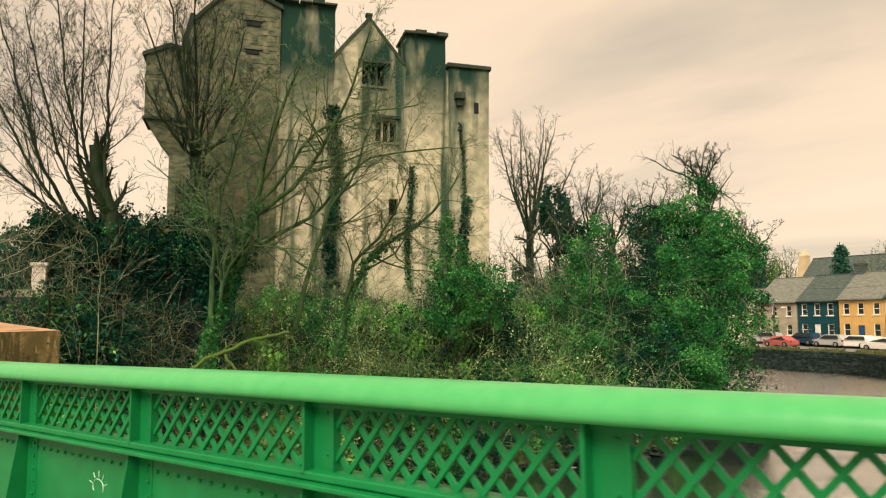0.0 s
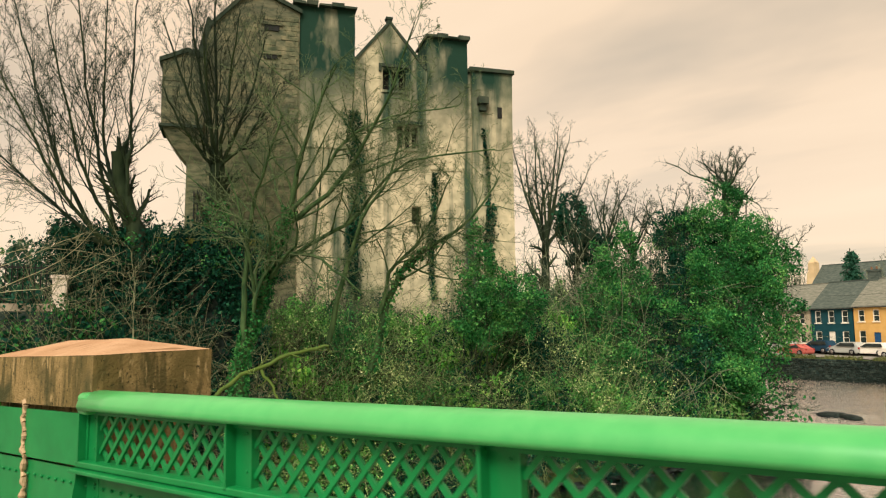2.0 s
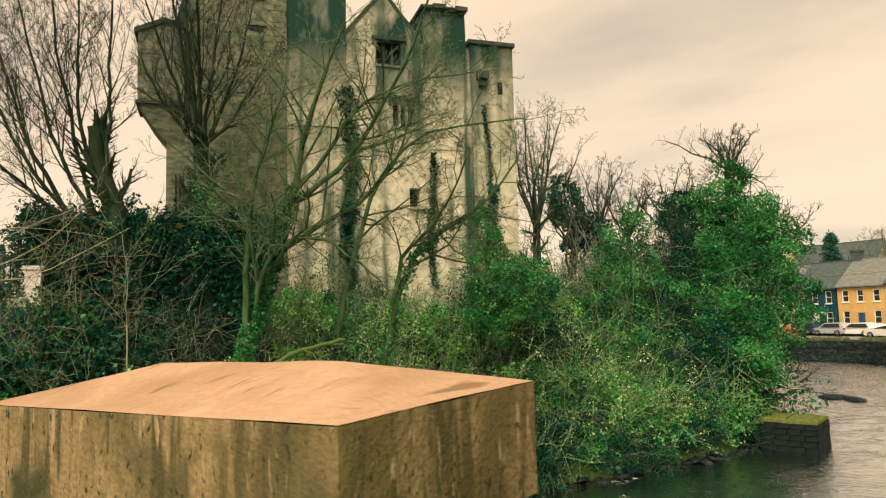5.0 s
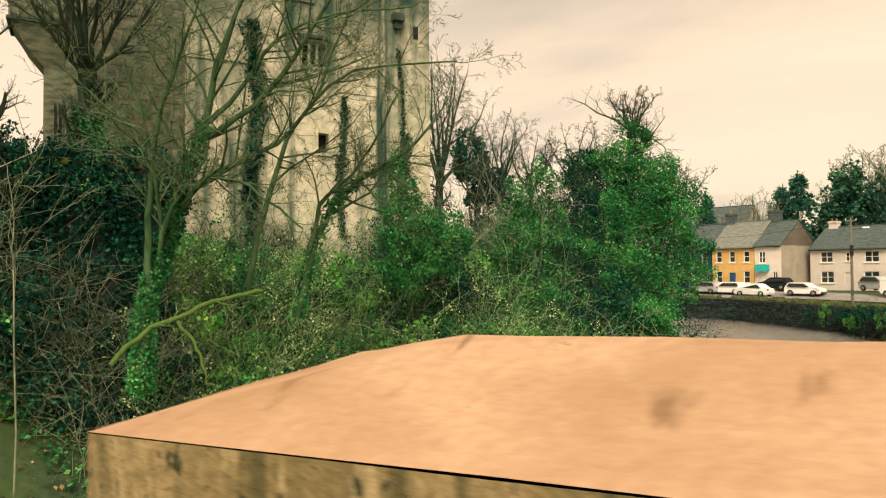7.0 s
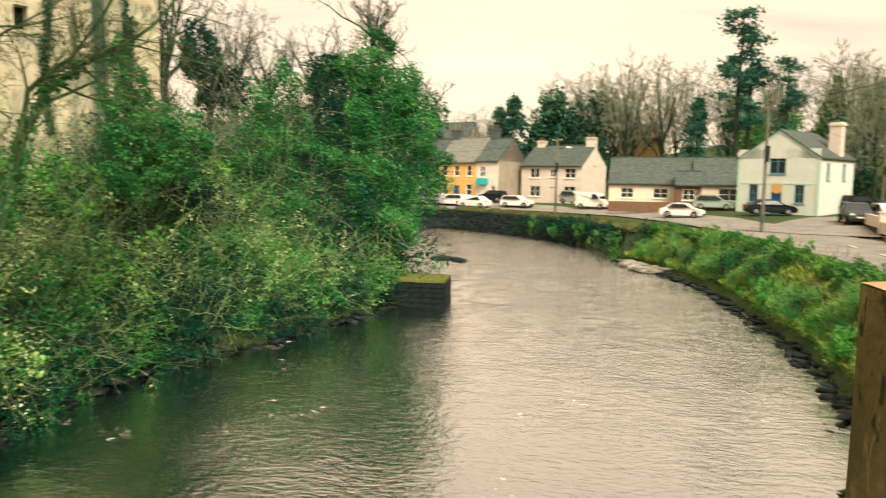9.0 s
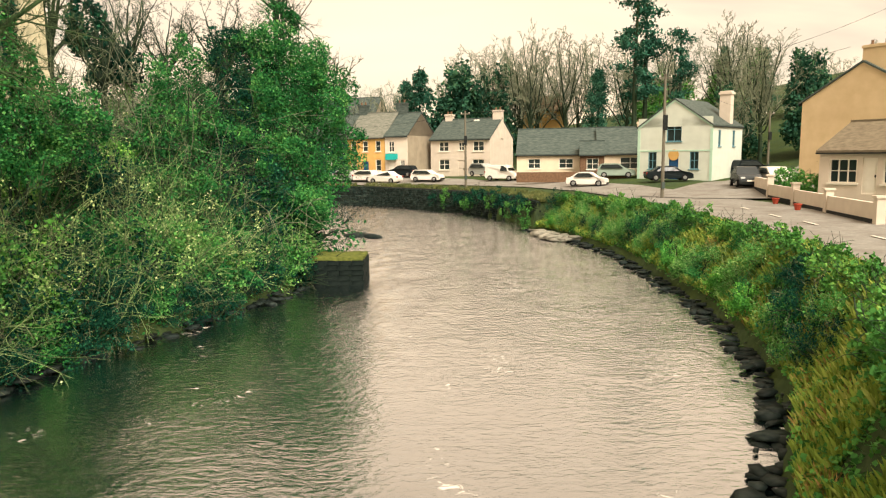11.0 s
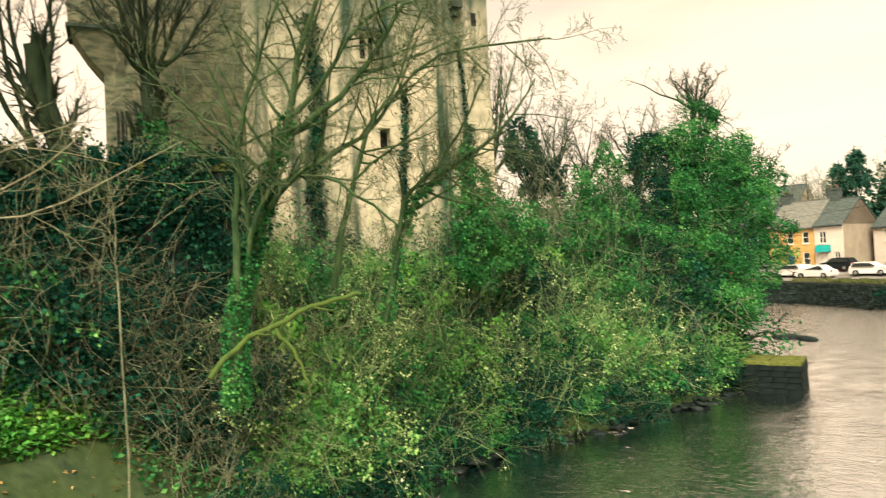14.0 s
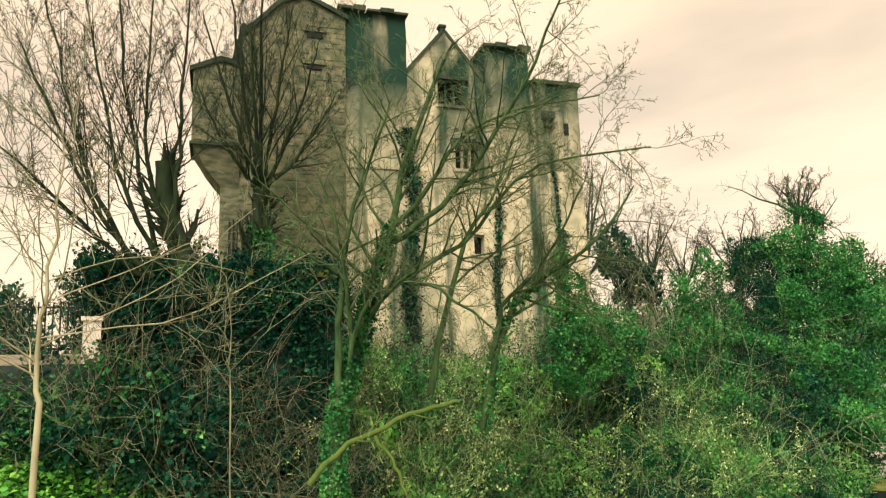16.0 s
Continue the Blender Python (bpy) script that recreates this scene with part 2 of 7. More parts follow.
M_BEIGE = mat("beige_render", (0.7, 0.58, 0.42), (0.78, 0.66, 0.48), 1.2, 0.9, 0.1)
M_BROWNBRICK = mat("brown_brick", (0.13, 0.075, 0.045), (0.2, 0.12, 0.07), 6, 0.9, 0.3)
M_TRIM = mat("white_trim", (0.74, 0.69, 0.58), (0.8, 0.75, 0.64), 3, 0.6, 0)
M_BLUETRIM = mat("blue_trim", (0.02, 0.07, 0.17), (0.025, 0.09, 0.2), 3, 0.5, 0)
M_BLUEGLASSTRIM = mat("faded_blue_trim", (0.10, 0.22, 0.26), (0.13, 0.26, 0.3), 3, 0.5, 0)
M_TEAL = mat("teal_shop_paint", (0.02, 0.33, 0.30), (0.03, 0.4, 0.36), 3, 0.5, 0)
M_WOODPOLE = mat("grey_timber", (0.11, 0.10, 0.075), (0.19, 0.17, 0.125), 8, 0.9, 0.3, stretch=(1, 1, 0.1))
M_BLACK = mat("black_metal", (0.012, 0.014, 0.013), (0.025, 0.027, 0.025), 6, 0.55, 0.1)
M_TYRE = mat("tyre_rubber", (0.012, 0.012, 0.012), (0.022, 0.022, 0.022), 12, 0.85, 0)
M_RIM = mat("alloy", (0.35, 0.35, 0.34), (0.45, 0.45, 0.43), 9, 0.35, 0, metal=0.8)
M_LAMPRED = mat("red_lamp_glass", (0.25, 0.01, 0.01), (0.3, 0.015, 0.01), 9, 0.2, 0)
M_LAMP = mat("clear_lamp_glass", (0.6, 0.6, 0.56), (0.7, 0.7, 0.66), 9, 0.12, 0)
M_REDPOT = mat("red_pot", (0.32, 0.05, 0.03), (0.4, 0.075, 0.04), 6, 0.7, 0)
M_RUST = mat("weathered_stone_gap", (0.30, 0.21, 0.12), (0.48, 0.35, 0.21), 14, 0.9, 0.5, dist=0.01)
M_BARK = mat("grey_green_bark", (0.01, 0.022, 0.015), (0.04, 0.058, 0.036), 5, 0.95, 0.5, c3=(0.045, 0.07, 0.026), big=0.22, stretch=(1, 1, 0.3), dist=0.03)
M_BARKMOSS = mat("mossy_bark", (0.035, 0.075, 0.02), (0.11, 0.16, 0.04), 5, 0.95, 0.6, c3=(0.07, 0.11, 0.022), big=0.3, dist=0.03)
M_BARKPALE = mat("pale_tan_bark", (0.27, 0.255, 0.15), (0.39, 0.365, 0.225), 7, 0.9, 0.3, stretch=(1, 1, 0.4), dist=0.01)
M_TWIG = mat("brown_twigs", (0.016, 0.03, 0.02), (0.055, 0.07, 0.042), 3, 0.95, 0)
M_TWIGPALE = mat("pale_twigs", (0.07, 0.085, 0.045), (0.27, 0.275, 0.16), 3, 0.95, 0)
M_TWIGBROWN = mat("brown_bramble", (0.025, 0.036, 0.02), (0.12, 0.12, 0.066), 3, 0.95, 0)
M_BARKOLIVE = mat("mossy_olive_bark", (0.02, 0.05, 0.02), (0.08, 0.135, 0.05), 5, 0.95, 0.5, stretch=(1, 1, 0.3), dist=0.03)
M_TWIGOLIVE = mat("olive_twigs", (0.045, 0.075, 0.035), (0.15, 0.19, 0.09), 3, 0.95, 0)
# Twigs paled for distance haze; the thicket by the castle shares them.
M_TWIGHAZE = mat("hazed_twigs", (0.14, 0.165, 0.105), (0.26, 0.27, 0.175), 1, 0.95, 0)
M_TWIGLICHEN = mat("lichened_twigs", (0.10, 0.2, 0.06), (0.36, 0.46, 0.19), 4, 0.95, 0)
M_IVY = leaf_mat("ivy_leaves", (0.003, 0.04, 0.017), (0.04, 0.21, 0.05), (0.24, 0.52, 0.13), 0.5)
# Ivy taken down to near black, so the colour itself holds shade.
M_IVYDARK = leaf_mat("dark_shaded_ivy_leaves", (0.002, 0.017, 0.012), (0.008, 0.06, 0.033), (0.04, 0.17, 0.075), 0.65)
M_LAUREL = leaf_mat("bright_laurel_leaves", (0.02, 0.13, 0.028), (0.13, 0.4, 0.06), (0.46, 0.72, 0.14))
# Haze of distance is mixed into the hillside leaf and needle colours.
M_GREENHAZE = leaf_mat("hazed_hillside_ivy", (0.015, 0.06, 0.04), (0.035, 0.11, 0.06), (0.1, 0.2, 0.085), 0.8)
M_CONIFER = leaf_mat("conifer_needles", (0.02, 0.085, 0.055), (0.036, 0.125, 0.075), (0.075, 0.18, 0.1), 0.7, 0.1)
M_TUFT = leaf_mat("cream_green_leaves", (0.2, 0.36, 0.1), (0.46, 0.58, 0.22), (0.82, 0.8, 0.5), 0.7)
M_MOSSLEAF = leaf_mat("yellow_green_leaves", (0.014, 0.1, 0.024), (0.12, 0.34, 0.07), (0.5, 0.68, 0.23))
M_GRASS = leaf_mat("rough_grass", (0.12, 0.2, 0.03), (0.3, 0.38, 0.065), (0.52, 0.52, 0.15), 0.7)
M_BRACKEN = leaf_mat("orange_bracken", (0.25, 0.15, 0.05), (0.42, 0.27, 0.09), (0.58, 0.42, 0.18), 0.8)
M_VERGE = leaf_mat("dull_verge_grass", (0.06, 0.08, 0.025), (0.13, 0.15, 0.05), (0.26, 0.25, 0.10), 0.7)
M_HEDGE = leaf_mat("hedge_leaves", (0.02, 0.1, 0.025), (0.09, 0.26, 0.05), (0.26, 0.46, 0.09))


def glass(name, tint):
    m = mat(name, tint, tuple(c * 1.4 for c in tint), 2, 0.06, 0)
    m.node_tree.nodes["Principled BSDF"].inputs["Specular IOR Level"].default_value = 0.6
    return m


M_PANE = glass("window_pane", (0.02, 0.03, 0.028))


def water_mat():
    """Fast shallow water: chop at three scales, streaks along the flow, torn foam."""
    m = bpy.data.materials.new("river_water")
    m.use_nodes = True
    n, l = m.node_tree.nodes, m.node_tree.links
    b = n["Principled BSDF"]
    b.inputs["Roughness"].default_value, b.inputs["IOR"].default_value = 0.07, 1.34
    tc = n.new("ShaderNodeTexCoord")

    def chop(scale, stretch, detail, turn, twist=0.8):
        mp, no = n.new("ShaderNodeMapping"), n.new("ShaderNodeTexNoise")
        mp.inputs["Scale"].default_value = stretch
        mp.inputs["Rotation"].default_value = (0, 0, radians(turn))
        l.new(tc.outputs["Object"], mp.inputs[0]); l.new(mp.outputs[0], no.inputs["Vector"])
        no.inputs["Scale"].default_value, no.inputs["Detail"].default_value, no.inputs["Distortion"].default_value = scale, detail, twist
        return no.outputs["Fac"]

    def mul_add(a, k, c):
        ad = n.new("ShaderNodeMath"); ad.operation = "MULTIPLY_ADD"; ad.inputs[1].default_value = k
        l.new(a, ad.inputs[0]); l.new(c, ad.inputs[2])
        return ad.outputs[0]

    fine, mid, broad = chop(7.5, (0.55, 1.0, 1), 9, 12), chop(2.2, (0.5, 1.0, 1), 4, 20, 1.4), chop(0.55, (1, 0.7, 1), 3, 40)
    height = mul_add(broad, 1.6, mul_add(mid, 1.2, fine))
    # broken water upstream, a smoother pool by the bridge
    sep, rough_up = n.new("ShaderNodeSeparateXYZ"), n.new("ShaderNodeMapRange")
    l.new(tc.outputs["Object"], sep.inputs[0]); l.new(sep.outputs["Y"], rough_up.inputs[0])
    rough_up.inputs[1].default_value, rough_up.inputs[2].default_value, rough_up.inputs[3].default_value, rough_up.inputs[4].default_value = 20, 52, 0.31, 1.0
    bp = n.new("ShaderNodeBump")
    bp.inputs["Distance"].default_value = 0.062
    l.new(rough_up.outputs[0], bp.inputs["Strength"])
    l.new(height, bp.inputs["Height"]); l.new(bp.outputs[0], b.inputs["Normal"])
    # foam: torn flecks inside broad patches
    mr, mr2, mu, mx = n.new("ShaderNodeMapRange"), n.new("ShaderNodeMapRange"), n.new("ShaderNodeMath"), n.new("ShaderNodeMixRGB")
    l.new(chop(0.42, (1, 0.8, 1), 2, 70), mr.inputs[0]); mr.inputs[1].default_value, mr.inputs[2].default_value = 0.60, 0.70
    l.new(chop(3.4, (0.6, 1, 1), 10, 15, 2.0), mr2.inputs[0]); mr2.inputs[1].default_value, mr2.inputs[2].default_value = 0.56, 0.66
    mu.operation = "MULTIPLY"; l.new(mr.outputs[0], mu.inputs[0]); l.new(mr2.outputs[0], mu.inputs[1])
    l.new(mu.outputs[0], mx.inputs[0])
    mx.inputs[1].default_value, mx.inputs[2].default_value = (0.002, 0.010, 0.011, 1), (0.72, 0.66, 0.56, 1)
    l.new(mx.outputs[0], b.inputs["Base Color"])
    gl, ms, inv = n.new("ShaderNodeBsdfGlossy"), n.new("ShaderNodeMixShader"), n.new("ShaderNodeMapRange")
    gl.inputs["Color"].default_value, gl.inputs["Roughness"].default_value = (0.95, 0.95, 0.94, 1), 0.06
    l.new(bp.outputs[0], gl.inputs["Normal"])
    lw, gz, sc = n.new("ShaderNodeLayerWeight"), n.new("ShaderNodeMapRange"), n.new("ShaderNodeMath")
    gz.inputs[1].default_value, gz.inputs[2].default_value, gz.inputs[3].default_value, gz.inputs[4].default_value = 0.45, 0.85, 0.43, 0.95
    lw.inputs[0].default_value = 0.5; l.new(lw.outputs["Facing"], gz.inputs[0])
    l.new(mu.outputs[0], inv.inputs[0]); inv.inputs[3].default_value, inv.inputs[4].default_value = 1.0, 0.2
    sc.operation = "MULTIPLY"; l.new(gz.outputs[0], sc.inputs[0])
    l.new(inv.outputs[0], sc.inputs[1]); l.new(sc.outputs[0], ms.inputs[0])
    l.new(b.outputs[0], ms.inputs[1]); l.new(gl.outputs[0], ms.inputs[2]); l.new(ms.outputs[0], n["Material Output"].inputs[0])
    return m


M_WATER = water_mat()


# ---- mesh helpers ----
def empty(name, m, label, category, group="", kind=""):
    ob = new(name)
    ob.matrix_world = m
    return tagged(ob, label, category, group, kind)


def finish(name, bm, material, m=None, smooth=False):
    me = bpy.data.meshes.new(name)
    bmesh.ops.recalc_face_normals(bm, faces=bm.faces)
    bm.to_mesh(me)
    bm.free()
    me.materials.append(material)
    if smooth:
        me.polygons.foreach_set("use_smooth", [True] * len(me.polygons))
    ob = new(name, me)
    if m is not None:
        ob.matrix_world = m
    return ob


def part(name, bm, material, parent, label="", smooth=False, m=None):
    ob = finish(name, bm, material, None, smooth)
    ob.parent = parent
    if m is not None:
        ob.matrix_basis = m
    if label:
        ob["label"] = label
    return ob


def raw(name, verts, faces, material, parent=None, smooth=False):
    me = bpy.data.meshes.new(name)
    me.from_pydata(verts, [], faces)
    me.materials.append(material)
    if smooth:
        me.polygons.foreach_set("use_smooth", [True] * len(me.polygons))
    ob = new(name, me)
    ob.parent = parent
    return ob


def box(bm, x0, x1, y0, y1, z0, z1, m=None, taper=0.0, jit=0.0, bevel=0.0):
    """A box; taper draws the top in, jit makes it uneven."""
    r = bmesh.ops.create_cube(bm, size=1)
    vs = r["verts"]
    for v in vs:
        k = taper if v.co.z > 0 else 0
        v.co = Vector(((x0 + x1) / 2 + v.co.x * (x1 - x0 - 2 * k), (y0 + y1) / 2 + v.co.y * (y1 - y0 - 2 * k), (z0 + z1) / 2 + v.co.z * (z1 - z0)))
        if jit:
            v.co += Vector((random.uniform(-jit, jit), random.uniform(-jit, jit), random.uniform(-jit, jit)))
        if m is not None:
            v.co = m @ v.co
    if bevel:
        es = list({e for v in vs for e in v.link_edges})
        bmesh.ops.bevel(bm, geom=es, offset=bevel, segments=2, affect="EDGES", profile=0.5)
    return bm


def bx(*a, **k):
    return box(bmesh.new(), *a, **k)


def prism(bm, pts, y0, y1):
    """A solid from an outline in x and z, between two depths."""
    f = [bm.verts.new((x, y0, z)) for x, z in pts]
    b = [bm.verts.new((x, y1, z)) for x, z in pts]
    n = len(pts)
    bm.faces.new(f); bm.faces.new(b[::-1])
    for i in range(n):
        bm.faces.new((f[i], b[i], b[(i + 1) % n], f[(i + 1) % n]))
    return bm


def cyl(bm, p0, p1, r0, r1, n=10):
    p0, p1 = Vector(p0), Vector(p1)
    q = (p1 - p0).to_track_quat("Z", "Y")
    rings = []
    for p, r in ((p0, r0), (p1, r1)):
        rings.append([bm.verts.new(p + q @ Vector((r * math.cos(6.28318 * i / n), r * math.sin(6.28318 * i / n), 0))) for i in range(n)])
    for i in range(n):
        bm.faces.new((rings[0][i], rings[0][(i + 1) % n], rings[1][(i + 1) % n], rings[1][i]))
    bm.faces.new(rings[0][::-1]); bm.faces.new(rings[1])
    return bm


def holed_wall(bm, x0, x1, z0, z1, holes, y=0.0, deep=0.18):
    """A wall face at depth y with rectangular openings and their reveals."""
    xs = sorted({x0, x1, *(h[0] for h in holes), *(h[1] for h in holes)})
    zs = sorted({z0, z1, *(h[2] for h in holes), *(h[3] for h in holes)})
    for a, b in zip(xs, xs[1:]):
        for c, d in zip(zs, zs[1:]):
            cx, cz = (a + b) / 2, (c + d) / 2
            if not any(h[0] < cx < h[1] and h[2] < cz < h[3] for h in holes):
                bm.faces.new([bm.verts.new(p) for p in ((a, y, c), (b, y, c), (b, y, d), (a, y, d))])
    for a, b, c, d in holes:
        q = [(a, c), (b, c), (b, d), (a, d)]
        for (ax, az), (bx_, bz) in zip(q, q[1:] + q[:1]):
            bm.faces.new([bm.verts.new(p) for p in ((ax, y, az), (ax, y + deep, az), (bx_, y + deep, bz), (bx_, y, bz))])
    return bm


def smooth01(a, b, v):
    t = np.clip((v - a) / (b - a), 0, 1)
    return t * t * (3 - 2 * t)


# ---- ground and river ----
WATER = -5.0


def water_z(y):
    """The river falls towards the bridge."""
    return np.interp(y, [18, 36, 60, 90], [WATER, -4.72, -4.45, -4.37])


LEFT_Y = [-60, -30, 3, 12, 17, 21, 24, 28, 34, 38, 42, 50, 55, 70, 90, 130]
LEFT_X = [-16, -15, -14.5, -15.2, -16, -16, -15, -12.4, -9.6, -8.9, -9.0, -11, -14.5, -24, -42, -85]
RIGHT_Y = [-60, -30, 8, 14, 18.7, 22.7, 29, 43, 52, 56, 64, 75, 87.5, 93, 99.5, 125]
RIGHT_X = [-6, -3, 0.5, 2.6, 5.3, 6.6, 7.7, 8.3, 6.8, 5.4, 4.6, 0.9, -8.6, -21, -38, -85]


def fbm(x, y, s):
    return (np.sin(x * s + 1.3 * np.sin(y * s * 0.7)) + np.sin(y * s * 1.3 + 2.1 + 1.1 * np.sin(x * s * 0.9)) + 0.6 * np.sin((x + y) * s * 2.3)) / 2.6


def ground_z(x, y):
    x, y = np.asarray(x, float), np.asarray(y, float)
    dl, dr = np.interp(y, LEFT_Y, LEFT_X) - x, x - np.interp(y, RIGHT_Y, RIGHT_X)
    z = np.full(np.broadcast(x, y).shape, -6.2) + 0.15 * fbm(x, y, 1.1)
    top = 0.3 + 1.1 * smooth01(12, 26, y) - 1.2 * smooth01(34, 50, y) - 1.4 * smooth01(8, -2, y)
    tilt = water_z(y) - WATER
    zl = -6.2 + tilt * smooth01(5, 1, dl) + 1.9 * smooth01(-0.6, 0.8, dl) + (top + 4.3) * smooth01(0.4, 8.5, dl) + 0.22 * fbm(x, y, 0.8) * smooth01(0.3, 3, dl)
    zl += 5 * smooth01(60, 200, dl) + 7 * smooth01(90, 190, y) * smooth01(5, 40, dl)
    z = np.where(dl > -0.6, zl, z)
    street = -2.0 + 0.55 * smooth01(9, 20, dr) + 1.6 * smooth01(16, 3, y)
    bank = -6.2 + tilt * smooth01(3, 0.5, dr) + 1.6 * smooth01(-0.6, 0.4, dr) + (street + 4.6) * smooth01(0.3, 2.7, dr) + 0.2 * fbm(x, y, 0.9) * smooth01(0, 1.0, dr) * smooth01(3.0, 2.0, dr)
    wall = -6.2 + 3.95 * smooth01(0.15, 0.75, dr) + (street + 2.25) * smooth01(0.8, 3.2, dr)
    zr = np.where(y > 57, wall, bank)
    hill = 9 * smooth01(103, 185, y + 0.35 * np.maximum(x, 0)) + 10 * smooth01(48, 110, x) + 3.0 * smooth01(28, 60, x) * smooth01(60, 90, y)
    zr = zr + (hill + 0.5 * fbm(x, y, 0.11)) * smooth01(8, 20, dr)
    return np.where(dr > -0.6, zr, z)


gx = np.concatenate([[-3000, -1500, -700, -400, -250], np.arange(-170, -42, 4.0), np.arange(-42, 30, 0.6), np.arange(30, 130, 4.0), [150, 250, 400, 800, 1600, 3000]])
gy = np.concatenate([[-3000, -1200, -500, -200, -100], np.arange(-60, 0, 5.0), np.arange(0, 112, 0.7), np.arange(112, 230, 5.0), [260, 350, 500, 900, 1700, 3200]])
GX, GY = np.meshgrid(gx, gy)
GZ = ground_z(GX, GY)
nx = len(gx)
verts = np.stack([GX, GY, GZ], -1).reshape(-1, 3).tolist()
faces = [(j * nx + i, j * nx + i + 1, (j + 1) * nx + i + 1, (j + 1) * nx + i) for j in range(len(gy) - 1) for i in range(nx - 1)]
tagged(raw("ground", verts, faces, M_GROUND, smooth=True), "earth banks with leaf litter and rough grass", "ground", kind="structure")

wx, wy = np.arange(-70, 14.1, 0.7), np.concatenate([np.arange(-40, 8, 2.0), np.arange(8, 110, 0.7)])
WX, WY = np.meshgrid(wx, wy)
WZ = water_z(WY) + 0.022 * fbm(WX, WY, 2.2) + 0.03 * fbm(WY, WX, 1.1)
verts = np.stack([WX, WY, WZ], -1).reshape(-1, 3).tolist()
nw = len(wx)
faces = [(j * nw + i, j * nw + i + 1, (j + 1) * nw + i + 1, (j + 1) * nw + i) for j in range(len(wy) - 1) for i in range(nw - 1)]
tagged(raw("river", verts, faces, M_WATER, smooth=True), "fast rippling dark river reflecting a pale sky", "river", kind="structure")


def strip(name, line, width, lift, material, label, category):
    """A road laid on the ground along a line."""
    line = [Vector((*p, 0)) for p in line]
    pts = []
    for a, b in zip(line, line[1:]):
        k = max(2, int((b - a).length / 1.0))
        pts += [a.lerp(b, i / k) for i in range(k)]
    pts.append(line[-1])
    verts, faces, nn = [], [], 9
    for i, p in enumerate(pts):
        d = (pts[min(i + 3, len(pts) - 1)] - pts[max(i - 3, 0)]).normalized()
        s = Vector((d.y, -d.x, 0))
        for k in range(nn):
            q = p + s * width * (k / (nn - 1) - 0.5)
            verts.append((q.x, q.y, float(ground_z(q.x, q.y)) + lift))
    for i in range(len(pts) - 1):
        for k in range(nn - 1):
            faces.append((i * nn + k, i * nn + k + 1, (i + 1) * nn + k + 1, (i + 1) * nn + k))
    return tagged(raw(name, verts, faces, material), label, category, kind="structure")


strip("road_riverside", [(11.5, 4), (12.6, 18), (14.6, 32), (16.0, 46), (15.4, 57), (14.2, 67), (10.5, 77), (1.5, 86), (-10.5, 93.0), (-23, 98.3), (-45, 107)], 6.6, 0.10, M_ROAD, "worn grey asphalt riverside street", "road")
strip("road_side", [(17.5, 52), (26, 60), (36, 69), (50, 84)], 12, 0.14, M_ROAD, "worn asphalt side street by the mint house", "road")
for i, (px, py, a, ln) in enumerate([(14.6, 34, 9, 1.6), (15.0, 38, 9, 1.6), (15.8, 43, 9, 1.4), (14.0, 28, 8, 1.6)]):
    ln_ = finish("road_marking", bx(-0.07, 0.07, -ln / 2, ln / 2, 0, 0.012), M_LINE, pose(px, py, float(ground_z(px, py)) + 0.13, 0, 0, -a))
    tagged(ln_, "faded white painted dash on the road", "road marking", "road dashes", "structure")


# ---- the bridge: railing, pier, deck ----
def rail_z(x):
    return 1.25 + 0.0245 * x


deck = bx(-14, 9, -6, 1.85, -0.12, 0.0)
tagged(finish("bridge_deck", deck, M_ROAD), "asphalt bridge footway behind the railing", "deck", kind="structure")
SL = math.atan(0.0245)
railing = empty("bridge_railing", Matrix.Identity(4), "bright green riveted iron bridge railing with lattice panels", "railing")


def slope(x, y=2.0, dz=0.0):
    """A frame on the railing's line at x, its z zero at the underside of the rail."""
    return Matrix.Translation((x, y, rail_z(x) + dz)) @ Matrix.Rotation(-SL, 4, "Y")


def rail_bar(x0, x1, name):
    bm = bmesh.new()
    prof = [(-0.082, 0.0), (-0.088, 0.018), (-0.080, 0.046), (-0.058, 0.068), (-0.028, 0.080), (0.0, 0.083), (0.028, 0.080), (0.058, 0.068), (0.080, 0.046), (0.088, 0.018), (0.082, 0.0)]
    rings = []
    n = 40
    for i in range(n + 1):
        x = x0 + (x1 - x0) * i / n
        sag = 0.0015 * math.sin(x * 2.1)
        k = 1.0
        rings.append([bm.verts.new((x, 2.0 + y * k, rail_z(x) + z * k + sag)) for y, z in prof])
    for a, b in zip(rings, rings[1:]):
        for j in range(len(prof) - 1):
            bm.faces.new((a[j], a[j + 1], b[j + 1], b[j]))
        bm.faces.new((a[-1], a[0], b[0], b[-1]))
    bm.faces.new(rings[0]); bm.faces.new(rings[-1][::-1])
    return part(name, bm, M_RAILSKYLIT, railing, "rounded green top rail, paled for sky light", smooth=True)


rail_bar(-2.14, 8.2, "top_rail")
rail_bar(-12.0, -3.36, "top_rail")
# stepped end of the rail at the pier
part("rail_end", box(bmesh.new(), -2.17, -2.08, 1.925, 2.075, rail_z(-2.1) - 0.02, rail_z(-2.1) + 0.075, bevel=0.02), M_RAILSKYLIT, railing)

PANEL = 1.093
LAT = 0.215      # height of the lattice
posts = [-2.13, -1.04, 0.05, 1.14] + [2.14 + 1.0 * i for i in range(6)] + [-3.40 - PANEL * i for i in range(8)]


def rivets(bm, pts, r=0.009):
    for x, y, z in pts:
        g = bmesh.ops.create_icosphere(bm, subdivisions=1, radius=r, matrix=Matrix.Translation((x, y, z)))
    return bm


